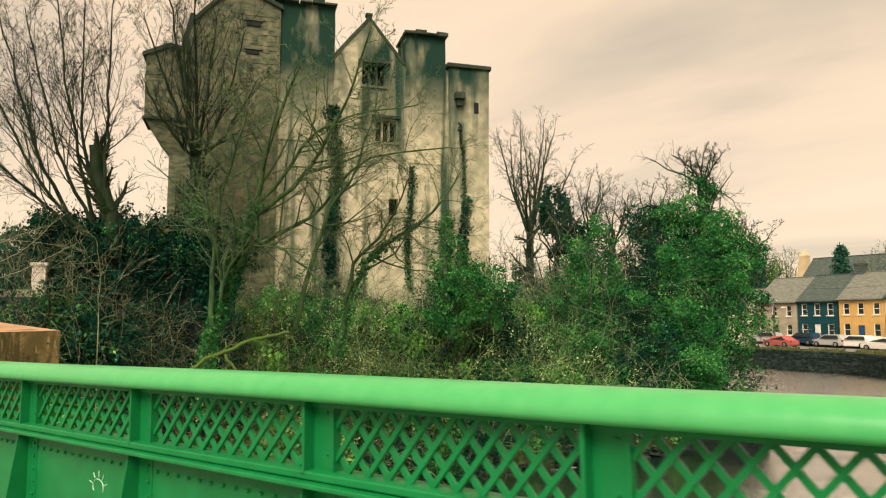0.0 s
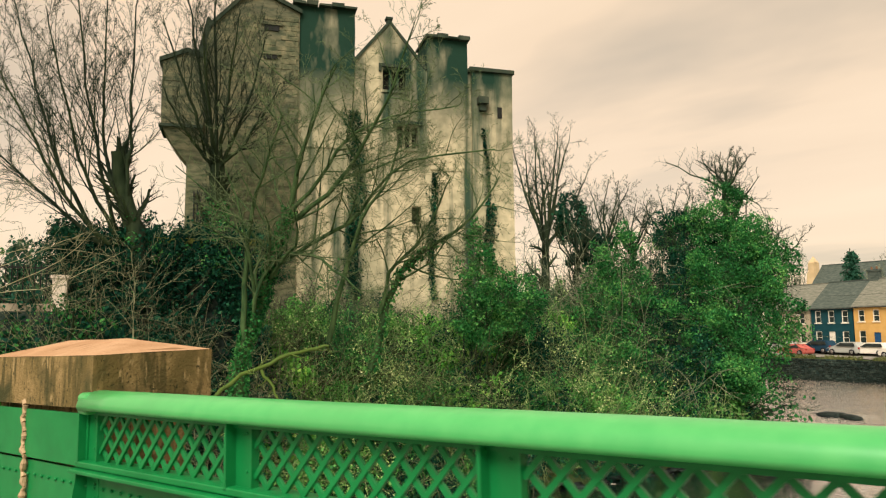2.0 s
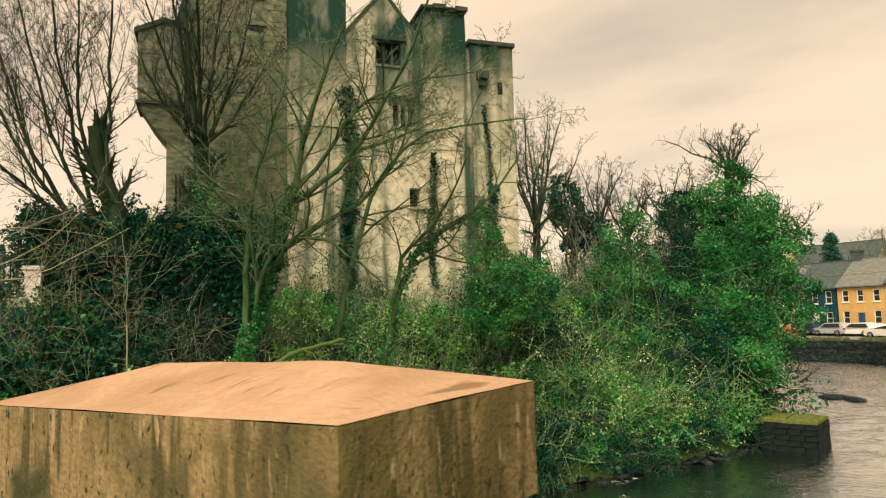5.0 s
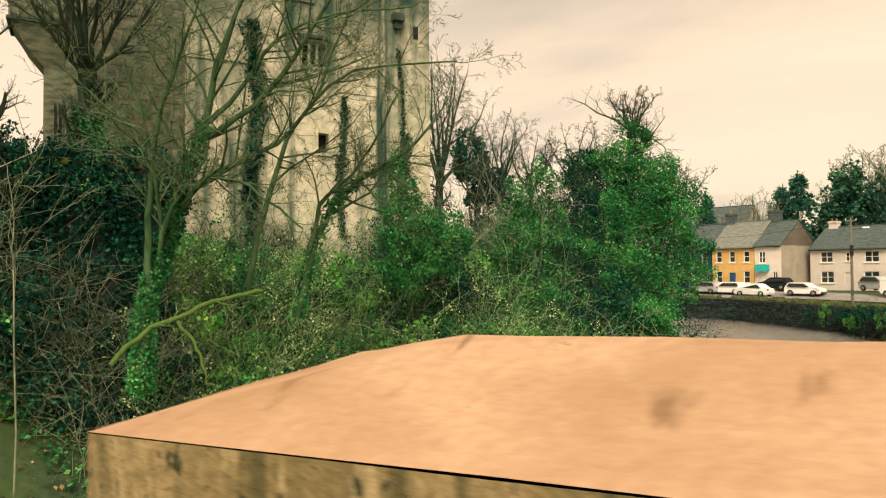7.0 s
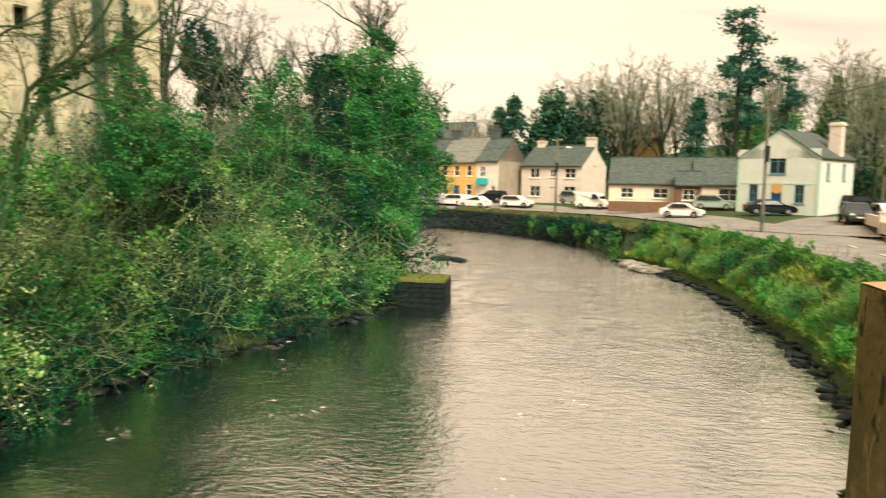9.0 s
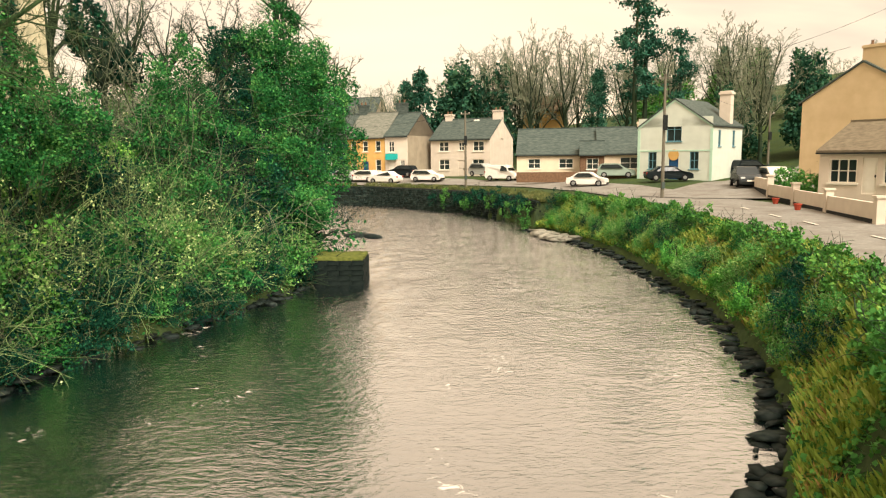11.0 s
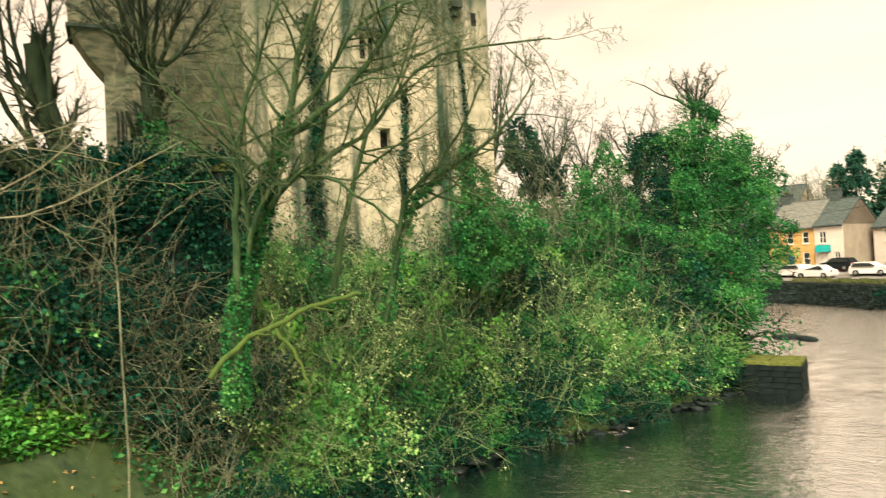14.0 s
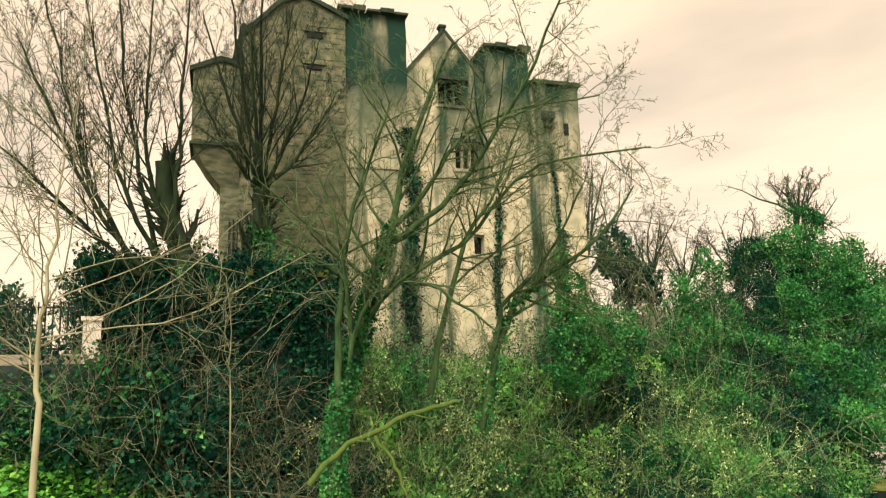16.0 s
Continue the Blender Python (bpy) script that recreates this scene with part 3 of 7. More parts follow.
post_bm = bx(-0.05, 0.05, -0.012, 0.012, -LAT - 0.02, 0.0)
box(post_bm, -0.058, -0.046, -0.055, 0.012, -LAT - 0.02, 0.0)
box(post_bm, 0.046, 0.055, -0.022, 0.012, -LAT - 0.02, 0.0)
rivets(post_bm, [(0.02, -0.013, -0.04), (0.02, -0.013, -0.17)], 0.006)
stiff = bmesh.new()
prism(stiff, [(-0.052, 0), (-0.044, 0), (-0.044, -0.9), (-0.052, -0.9)], -0.055, 0.01)
for v in stiff.verts:
    if v.co.y < 0 and v.co.z < -0.5:
        v.co.y = -0.19
box(stiff, -0.05, 0.06, -0.008, 0.01, -0.9, 0)
rivets(stiff, [(0.035, -0.012, -0.05 - 0.062 * k) for k in range(13)], 0.008)
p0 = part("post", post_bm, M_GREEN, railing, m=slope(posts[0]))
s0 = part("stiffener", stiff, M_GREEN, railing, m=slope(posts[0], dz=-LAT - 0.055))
for x in posts[1:]:
    for src, dz in ((p0, 0.0), (s0, -LAT - 0.055)):
        o = src.copy(); scene.collection.objects.link(o)
        o.parent = railing
        o.matrix_basis = slope(x, dz=dz)

# lattice: two crossing layers of flat bars in each bay
PITCH, BARW, BART = 0.0935, 0.0175, 0.006


def lattice_bar(sgn, a0):
    """A diagonal bar that meets the foot of the bay at a0, cut at the bay's ends."""
    x0, x1 = 0.055, PANEL - 0.055
    z0, z1 = -LAT - 0.01, 0.004
    k = sgn * 0.92
    xa, xb = a0, a0 + (z1 - z0) * k
    za, zb = z0, z1
    if sgn > 0:
        if xa < x0: za += (x0 - xa) / k; xa = x0
        if xb > x1: zb -= (xb - x1) / k; xb = x1
    else:
        if xa > x1: za += (x1 - xa) / k; xa = x1
        if xb < x0: zb -= (xb - x0) / k; xb = x0
    if zb - za < 0.02:
        return None
    bm = bmesh.new()
    d = Vector((xb - xa, 0, zb - za)).normalized()
    s = Vector((-d.z, 0, d.x)) * BARW / 2
    y = -0.004 if sgn > 0 else 0.004
    lo, hi = Vector((xa, y, za)), Vector((xb, y, zb))
    vs = []
    for dy in (-BART, BART):
        for p in (lo - s, lo + s, hi + s, hi - s):
            vs.append(bm.verts.new(p + Vector((0, dy, 0))))
    for f in ((0, 1, 2, 3), (7, 6, 5, 4), (0, 4, 5, 1), (1, 5, 6, 2), (2, 6, 7, 3), (3, 7, 4, 0)):
        bm.faces.new([vs[i] for i in f])
    me = bpy.data.meshes.new("lattice_bar")
    bmesh.ops.recalc_face_normals(bm, faces=bm.faces)
    bm.to_mesh(me); bm.free()
    me.materials.append(M_GREEN)
    return me


bars = [b for sgn in (1, -1) for i in range(-3, 16) if (b := lattice_bar(sgn, 0.02 + i * PITCH))]
bays = [(-2.13, PANEL), (-1.04, PANEL), (0.05, PANEL), (1.14, 1.0), (2.14, 1.0), (3.14, 1.0)]
for x, ln in bays:
    panel = empty("lattice_panel", slope(x) @ Matrix.Diagonal((ln / PANEL, 1, 1, 1)), "", "")
    panel.parent = railing
    for b in bars:
        o = new("lattice_bar", b)
        o.parent = panel
for x, ln in [(4.14 + 1.0 * i, 1.0) for i in range(4)] + [(-3.40 - PANEL * i, PANEL) for i in range(1, 8)]:
    vs, fs = [], []
    for b in bars:
        k = len(vs)
        vs += [tuple(v.co) for v in b.vertices]
        fs += [tuple(k + i for i in p.vertices) for p in b.polygons]
    o = raw("lattice_panel", vs, fs, M_GREEN, railing)
    o.matrix_basis = slope(x) @ Matrix.Diagonal((ln / PANEL, 1, 1, 1))


def long_bar(name, x0, x1, y0, y1, za, zb, bevel=0.0):
    bm = bx(x0, x1, y0, y1, za, zb, bevel=bevel)
    for v in bm.verts:
        v.co.z += rail_z(v.co.x)
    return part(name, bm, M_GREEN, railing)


for x0, x1 in ((-2.2, 8.2), (-12.0, -3.3)):
    long_bar("upper_angle", x0, x1, 1.975, 2.03, -0.022, -0.001)
    long_bar("lower_rail", x0, x1, 1.945, 2.05, -LAT - 0.036, -LAT - 0.008, 0.006)
    long_bar("ledge", x0, x1, 1.915, 2.02, -LAT - 0.056, -LAT - 0.038, 0.005)
long_bar("web_plate", -12.0, 8.2, 1.995, 2.012, -1.5, -LAT - 0.056)
long_bar("plain_plate", -3.36, -2.16, 1.980, 1.992, -LAT - 0.04, -0.022)
bm = bmesh.new()
rivets(bm, [(-3.3 + 0.075 * i, 1.99, rail_z(-3.3 + 0.075 * i) - LAT - 0.122) for i in range(110)], 0.0085)
tagged(part("rivet_row", bm, M_GREEN, railing), kind="stuff")

# chalked mark on the web plate
chalk = bmesh.new()
cx, cz = -0.335, 0.785
ring = [(cx + 0.048 * math.cos(a), cz + 0.034 * math.sin(a)) for a in np.linspace(-0.6, 3.8, 14)]
segs = list(zip(ring, ring[1:])) + [((cx + 0.055 * math.cos(a), cz + 0.042 * math.sin(a)), (cx + 0.08 * math.cos(a), cz + 0.072 * math.sin(a))) for a in (0.3, 0.95, 1.55, 2.2, 2.9)]
for (xa, za), (xb, zb) in segs:
    cyl(chalk, (xa, 1.993, za), (xb, 1.993, zb), 0.0022, 0.0022, 4)
part("chalk_mark", chalk, M_WHITELINE, railing, "thin pale scratched doodle of a rayed arc")

# sandstone pier with its hipped cap, a little out of square
pier = empty("stone_pier", pose(-2.74, 2.265, 0), "sandstone pier with a weathered hipped cap", "pier")
th = 0.235
rim = [(-0.612, -0.281, 1.404), (0.632, -0.301, 1.437), (0.634, 0.303, 1.450), (-0.639, 0.288, 1.426)]
bm = bmesh.new()
lo = [bm.verts.new((x, y, z - th)) for x, y, z in rim]
up = [bm.verts.new((x, y, z)) for x, y, z in rim]
for i in range(4):
    bm.faces.new((lo[i], lo[(i + 1) % 4], up[(i + 1) % 4], up[i]))
bm.faces.new(lo[::-1])
bmesh.ops.subdivide_edges(bm, edges=bm.edges[:], cuts=7, use_grid_fill=True)
for v in bm.verts:
    v.co += noise.noise_vector(v.co * 9) * 0.0022
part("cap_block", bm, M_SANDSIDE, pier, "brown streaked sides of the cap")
bm = bmesh.new()
e_ = [bm.verts.new((x, y, z + 0.001)) for x, y, z in rim]
ra, rb = bm.verts.new((-0.302, 0.012, 1.494)), bm.verts.new((0.333, 0.021, 1.507))
for f in ((e_[0], e_[1], rb, ra), (e_[1], e_[2], rb), (e_[2], e_[3], ra, rb), (e_[3], e_[0], ra)):
    bm.faces.new(f)
bmesh.ops.subdivide_edges(bm, edges=bm.edges[:], cuts=7, use_grid_fill=True)
for v in bm.verts:
    v.co.z += noise.noise(v.co * 6) * 0.0025 if 1.41 < v.co.z else 0
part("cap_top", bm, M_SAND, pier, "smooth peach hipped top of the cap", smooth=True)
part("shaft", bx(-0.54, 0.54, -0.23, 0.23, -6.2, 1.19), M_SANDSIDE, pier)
bm = bmesh.new()
pts = [(-2.83 + 0.010 * math.sin(k * 1.1) + 0.007 * math.sin(k * 2.7) + 0.002 * k, rail_z(-2.83) + 0.02 - 0.022 * k, 0.014 + 0.006 * math.sin(k * 1.9) + 0.004 * math.sin(k * 4.3)) for k in range(26)]
for (xa, za, qa), (xb, zb, qb) in zip(pts, pts[1:]):
    cyl(bm, (xa, 1.978, za), (xb, 1.978, zb), qa, qb, 7)
part("crumbled_joint", bm, M_RUST, railing, "ragged tan mortar joint")
# fallen leaves on the cap
for lx, ly, s, a in ((0.53, -0.20, 0.020, 20), (0.57, -0.17, 0.014, 70), (0.40, -0.10, 0.012, 130), (0.45, 0.02, 0.011, 10)):
    bm = bmesh.new()
    vs = [bm.verts.new(p) for p in ((-1, 0, 0.1), (-0.3, 0.55, 0.35), (0.6, 0.4, 0.2), (1, 0, 0.0), (0.6, -0.45, 0.25), (-0.3, -0.5, 0.3), (0, 0, 0))]
    for i in range(6):
        bm.faces.new((vs[i], vs[(i + 1) % 6], vs[6]))
    zz = 1.418 + 0.07 * (1 - abs(ly - 0.012) / 0.31) * min(1, (0.64 - lx) / 0.315 if lx > 0.325 else 1) + 0.0235 * lx + 0.004
    o = finish("fallen_leaf", bm, M_SANDSIDE if s < 0.013 else mat("dry_leaf_%d" % a, (0.55, 0.42, 0.15), (0.65, 0.5, 0.2), 30, 0.8, 0), pose(-2.745 + lx, 2.262 + ly, zz, 0, 0, a) @ Matrix.Scale(s, 4))
    tagged(o, "small dry curled leaf on the stone cap", "leaf", "leaves on the cap")


# ---- the castle ----
castle = empty("castle", pose(-18.77, 31.84, 0, 0, 0, 53.9), "ruinous stone tower house with gables, chimneys and a corner turret", "castle")


def cpart(name, bm, material, label=""):
    return part(name, bm, material, castle, label)


def rough_edges(bm, s=0.05, cuts=3):
    bmesh.ops.subdivide_edges(bm, edges=[e for e in bm.edges if e.calc_length() > 0.9], cuts=cuts, use_grid_fill=True)
    for v in bm.verts:
        v.co += noise.noise_vector(v.co * 0.9) * s
    return bm


# main facade with its openings
wins = [(-6.95, -5.75, 13.75, 14.85), (-6.2, -5.1, 10.75, 11.9), (-5.45, -4.95, 6.85, 7.75)]
bm = holed_wall(bmesh.new(), -11.4, -2.2, -1.0, 15.0, wins, 0.0, 0.55)
bm2 = bmesh.new()
prism(bm2, [(-8.45, 15.0), (-4.75, 15.0), (-6.5, 17.35), (-6.72, 17.35)], 0.0, 0.6)
cpart("gable", rough_edges(bm2, 0.03, 2), M_CASTLE)
cpart("gable_finial", box(box(bmesh.new(), -6.72, -6.48, 0.1, 0.4, 17.3, 17.62), -6.78, -6.42, 0.05, 0.45, 17.6, 17.72), M_LICHEN)
for sgn, xa, xb in ((-1, -8.5, -6.62), (1, -4.7, -6.58)):
    g = bmesh.new()
    prism(g, [(xa, 14.95), (xa - sgn * -0.05, 15.15), (xb, 17.5), (xb, 17.3)], -0.06, 0.66)
    cpart("gable_coping", g, M_LICHEN)
cpart("facade_wall", bm, M_CASTLE)
cpart("rear_mass", bx(-15.9, -0.3, 0.6, 10.5, -1.0, 13.6), M_CASTLE)
roof = bmesh.new()
prism(roof, [(-8.3, 14.6), (-4.9, 14.6), (-6.6, 17.1)], 0.6, 8)
cpart("gable_roof", roof, M_SLATE)
roof2 = bmesh.new()
for v in ((-4.9, 0.5, 14.6), (-2.3, 0.5, 14.6), (-2.3, 5, 17), (-5.2, 5, 17)):
    roof2.verts.new(v)
roof2.verts.ensure_lookup_table(); roof2.faces.new(roof2.verts)
bmesh.ops.solidify(roof2, geom=roof2.faces[:], thickness=0.2)
cpart("roof_slope", roof2, M_SLATE)
for a, b, c, d in wins:
    cpart("window_void", bx(a - 0.02, b + 0.02, 0.5, 0.58, c - 0.02, d + 0.02), M_DARKWIN)
    wide = b - a > 0.8
    if wide:
        cpart("hood_mould", box(box(bmesh.new(), a - 0.22, b + 0.22, -0.14, 0.02, d + 0.10, d + 0.25), a - 0.22, a - 0.1, -0.12, 0.02, d - 0.15, d + 0.1), M_LICHEN)
        for k in (1, 2):
            xm = a + (b - a) * k / 3
            cpart("mullion", bx(xm - 0.05, xm + 0.05, 0.12, 0.3, c, d), M_CASTLE)
    cpart("sill", bx(a - 0.12, b + 0.12, -0.08, 0.2, c - 0.14, c - 0.01), M_CASTLE)
    cpart("jamb", bx(a - 0.14, a - 0.01, -0.02, 0.1, c, d), M_CASTLE)
    cpart("jamb", bx(b + 0.01, b + 0.14, -0.02, 0.1, c, d), M_CASTLE)
# right tower
cpart("corner_tower", rough_edges(bx(-2.25, 0.0, -0.35, 3.2, -1.0, 15.05, taper=-0.0), 0.03), M_CASTLE)
cpart("tower_batter", bx(-2.4, 0.18, -0.5, 3.4, -1.0, 5.0, taper=0.14), M_CASTLE)
cpart("tower_coping", bx(-2.4, 0.12, -0.48, 3.3, 15.05, 15.28, bevel=0.04), M_LICHEN)
cpart("slit_window", bx(-0.85, -0.6, -0.37, -0.3, 12.6, 13.2), M_DARKWIN)
cpart("gargoyle_corbel", box(box(bmesh.new(), -2.0, -1.45, -0.75, -0.3, 13.25, 13.6), -1.9, -1.55, -0.6, -0.3, 12.9, 13.25), M_LICHEN)
# chimney stacks with their spreading shoulders
for xa, xb, top, foot in ((-4.62, -2.40, 16.75, 12.2), (-11.45, -8.42, 17.75, 13.0)):
    st = bmesh.new()
    prism(st, [(xa + 0.15, foot - 2.5), (xb - 0.15, foot - 2.5), (xb, foot + 1.6), (xb, top), (xa, top), (xa, foot + 1.6)], -0.05, 2.0)
    cpart("chimney", rough_edges(st, 0.05, 2), M_STACK)
    k = 4 if xb - xa < 2.5 else 5
    for i in range(k):
        w_ = (xb - xa + 0.2) / k
        cpart("chimney_coping", bx(xa - 0.1 + i * w_, xa - 0.1 + (i + 1) * w_ - 0.03, -0.32, 2.1, top, top + 0.12 + 0.1 * (i % 2), jit=0.03), M_LICHEN)
# left gabled tower
t_ = bmesh.new()
prism(t_, [(-15.6, -1), (-11.2, -1), (-11.2, 17.25), (-13.0, 18.05), (-14.0, 17.6), (-15.35, 16.1), (-15.6, 15.4)], -0.15, 7.5)
cpart("gabled_tower", rough_edges(t_, 0.05, 2), M_BRICKY)
c_ = bmesh.new()
prism(c_, [(-11.1, 17.2), (-11.1, 17.42), (-13.0, 18.25), (-14.05, 17.8), (-15.45, 16.25), (-15.4, 16.05), (-14.0, 17.6), (-13.0, 18.05)], -0.3, 7.6)
cpart("tower_coping", c_, M_LICHEN)
for xa, za, w_, h_ in ((-12.9, 16.2, 0.7, 0.28), (-12.9, 14.75, 0.65, 0.22)):
    cpart("slit_window", bx(xa, xa + w_, -0.2, -0.1, za, za + h_), M_DARKWIN)
    cpart("lintel", bx(xa - 0.15, xa + w_ + 0.15, -0.24, -0.1, za + h_, za + h_ + 0.16), M_BRICKY)
sp = bmesh.new()
prism(sp, [(-16.3, 13.5), (-15.2, 13.5), (-15.2, 15.9), (-15.45, 16.7), (-15.6, 16.7)], 0.2, 0.8)
cpart("gable_fragment", sp, M_LICHEN)
cpart("left_wall", rough_edges(bx(-16.3, -15.5, -0.05, 7.5, -1, 13.7), 0.04), M_BRICKY)
# corner turret on its corbel
tu = bmesh.new()
prism(tu, [(-17.45, 11.0), (-15.6, 11.0), (-15.6, 14.35), (-16.4, 14.55), (-17.45, 14.0)], -0.6, 1.6)
cpart("corner_turret", rough_edges(tu, 0.03, 1), M_BRICKY)
tc_ = bmesh.new()
prism(tc_, [(-17.6, 13.95), (-16.4, 14.5), (-15.5, 14.3), (-15.5, 14.5), (-16.4, 14.72), (-17.6, 14.15)], -0.7, 1.7)
cpart("turret_coping", tc_, M_LICHEN)
cb_ = bmesh.new()
prism(cb_, [(-17.45, 11.0), (-15.6, 11.0), (-15.6, 9.3), (-16.25, 9.3), (-16.9, 10.1)], -0.6, 1.6)
for v in cb_.verts:
    if v.co.y < 0 and v.co.z < 10.9:
        v.co.y += (11.0 - v.co.z) * 0.33
cpart("corbel", rough_edges(cb_, 0.03, 1), M_BRICKY, "tapering stone corbel under the turret")
cpart("corbel_course", bx(-17.52, -15.6, -0.66, 1.64, 10.9, 11.03, jit=0.015), M_LICHEN)


def rubble_face(name, x0, x1, z0, z1, y, seed, inside=None):
    """Uneven coursed stones standing a little proud of a wall face."""
    rr = random.Random(seed)
    vs, fs, z = [], [], z0
    while z < z1 - 0.1:
        h, x = rr.uniform(0.16, 0.34), x0 + rr.uniform(0, 0.15)
        while x < x1 - 0.12:
            w = min(rr.uniform(0.22, 0.75), x1 - x)
            if (inside is None or inside(x + w / 2, z + h)) and rr.random() < 0.93:
                k, d = len(vs), rr.uniform(0.004, 0.016)
                for i, (dx, dz) in enumerate(((0.0, 0.0), (w - 0.008, 0.0), (w - 0.008, h - 0.008), (0.0, h - 0.008))):
                    vs.append((x + dx + rr.uniform(-0.015, 0.015), y, z + dz + rr.uniform(-0.015, 0.015)))
                for dx, dz in ((0.02, 0.018), (w - 0.028, 0.018), (w - 0.028, h - 0.026), (0.02, h - 0.026)):
                    vs.append((x + dx, y - d * rr.uniform(0.7, 1.2), z + dz))
                fs += [(k + 4, k + 5, k + 6, k + 7)] + [(k + i, k + (i + 1) % 4, k + 4 + (i + 1) % 4, k + 4 + i) for i in range(4)]
            x += w
        z += h
    tagged(raw(name, vs, fs, M_COURSE, castle), kind="stuff")


rubble_face("rubble_facing", -15.5, -11.25, 4.0, 17.6, -0.17, 41, lambda x, z: z < 17.0 and (x > -14.0 or z < 15.6) and not (-13.1 < x < -12.0 and (14.6 < z < 15.2 or 16.0 < z < 16.8)))
rubble_face("rubble_facing", -17.4, -15.65, 11.1, 13.85, -0.62, 42)
# iron grille on the low left wall
for k in range(7):
    cpart("window_bar", bx(-15.95 + 0.16 * k, -15.90 + 0.16 * k, -0.14, -0.08, 6.0, 8.0), M_BLACK)
# rainwater stains on the facade are added later as runs of dark leaves
# the castle's boundary wall on the bank
yard = empty("boundary_wall", pose(-19.8, 16.6, 0, 0, 0, 58), "dark overgrown rubble boundary wall before the castle", "wall", kind="structure")
part("wall_core", rough_edges(bx(-6.7, 0.0, -0.35, 0.35, -2.5, 4.55), 0.10), M_RWALL, yard)
part("wall_coping", rough_edges(bx(-6.75, 0.05, -0.45, 0.45, 4.55, 4.75), 0.08), M_MOSS, yard)

# ---- old bridge stump in the river ----
stump = empty("old_bridge_stump", pose(-7.52, 36.4, -4.86, 0, 0, -4), "square mossy masonry stump standing in the river", "stump")
part("core", bx(-1.16, 1.16, -1.1, 1.1, -1.5, 1.42), M_BLOCK, stump)
for z_ in range(6):
    for k in range(4):
        o = part("stone", bx(-0.28, 0.28, -0.06, 0.06, -0.115, 0.115, jit=0.015), M_BLOCK, stump)
        o.matrix_basis = pose(-0.88 + 0.585 * k + (0.12 if z_ % 2 else -0.02), -1.12, 0.1 + 0.245 * z_)
        o = part("stone", bx(-0.28, 0.28, -0.06, 0.06, -0.115, 0.115, jit=0.015), M_BLOCK, stump)
        o.matrix_basis = pose(1.17, -0.85 + 0.56 * k, 0.1 + 0.245 * z_, 0, 0, 90)
mb = bx(-1.2, 1.2, -1.16, 1.16, 1.40, 1.58)
bmesh.ops.subdivide_edges(mb, edges=mb.edges[:], cuts=10, use_grid_fill=True)
for v in mb.verts:
    v.co += noise.noise_vector(v.co * 3) * 0.07
part("moss_cushion", mb, M_MOSS, stump, "thick yellow-green moss", smooth=True)

# ---- river walls and rocks ----
def rubble(name, line, z0, z1, label, size=0.42):
    """A wall of rough stones along a line: a core and stones proud of it."""
    rng = random.Random(5)
    vs, fs = [], []
    core = bmesh.new()
    for (xa, ya), (xb, yb) in zip(line, line[1:]):
        d = Vector((xb - xa, yb - ya, 0)); ln = d.length; d.normalize(); s = Vector((d.y, -d.x, 0))
        m = Matrix.Translation((xa, ya, 0)) @ Matrix(((d.x, s.x, 0, 0), (d.y, s.y, 0, 0), (0, 0, 1, 0), (0, 0, 0, 1)))
        box(core, -0.1, ln + 0.1, -0.9, 0.12, z0, z1, m=m)
        z = z0
        while z < z1 - 0.05:
            h = rng.uniform(0.6, 1.1) * size * 0.55
            x = rng.uniform(-0.3, 0)
            while x < ln:
                w = rng.uniform(0.6, 1.7) * size
                k = len(vs)
                for dx, dy, dz in ((0, 0, 0), (w - 0.04, 0, 0), (w - 0.04, 0, h - 0.03), (0, 0, h - 0.03)):
                    j = rng.uniform(-0.03, 0.03)
                    vs.append(tuple(m @ Vector((x + dx + j, 0.10, z + dz + j))))
                for dx, dz in ((0.03, 0.03), (w - 0.07, 0.02), (w - 0.08, h - 0.06), (0.04, h - 0.05)):
                    vs.append(tuple(m @ Vector((x + dx, rng.uniform(0.17, 0.30), z + dz))))
                fs += [(k + 4, k + 5, k + 6, k + 7)] + [(k + i, k + (i + 1) % 4, k + 4 + (i + 1) % 4, k + 4 + i) for i in range(4)]
                x += w
            z += h
    root = empty(name, Matrix.Identity(4), label, "wall", kind="structure")
    part("core", core, M_MORTAR, root)
    tagged(raw("stones", vs, fs, M_RWALL, root), kind="stuff")
    return root


rubble("river_wall", [(6.2, 57.5), (5.5, 64), (1.1, 75), (-8.7, 87.5), (-21.1, 93), (-38, 99.5)][::-1], -6.0, -2.2, "dark wet rubble river wall below the street")


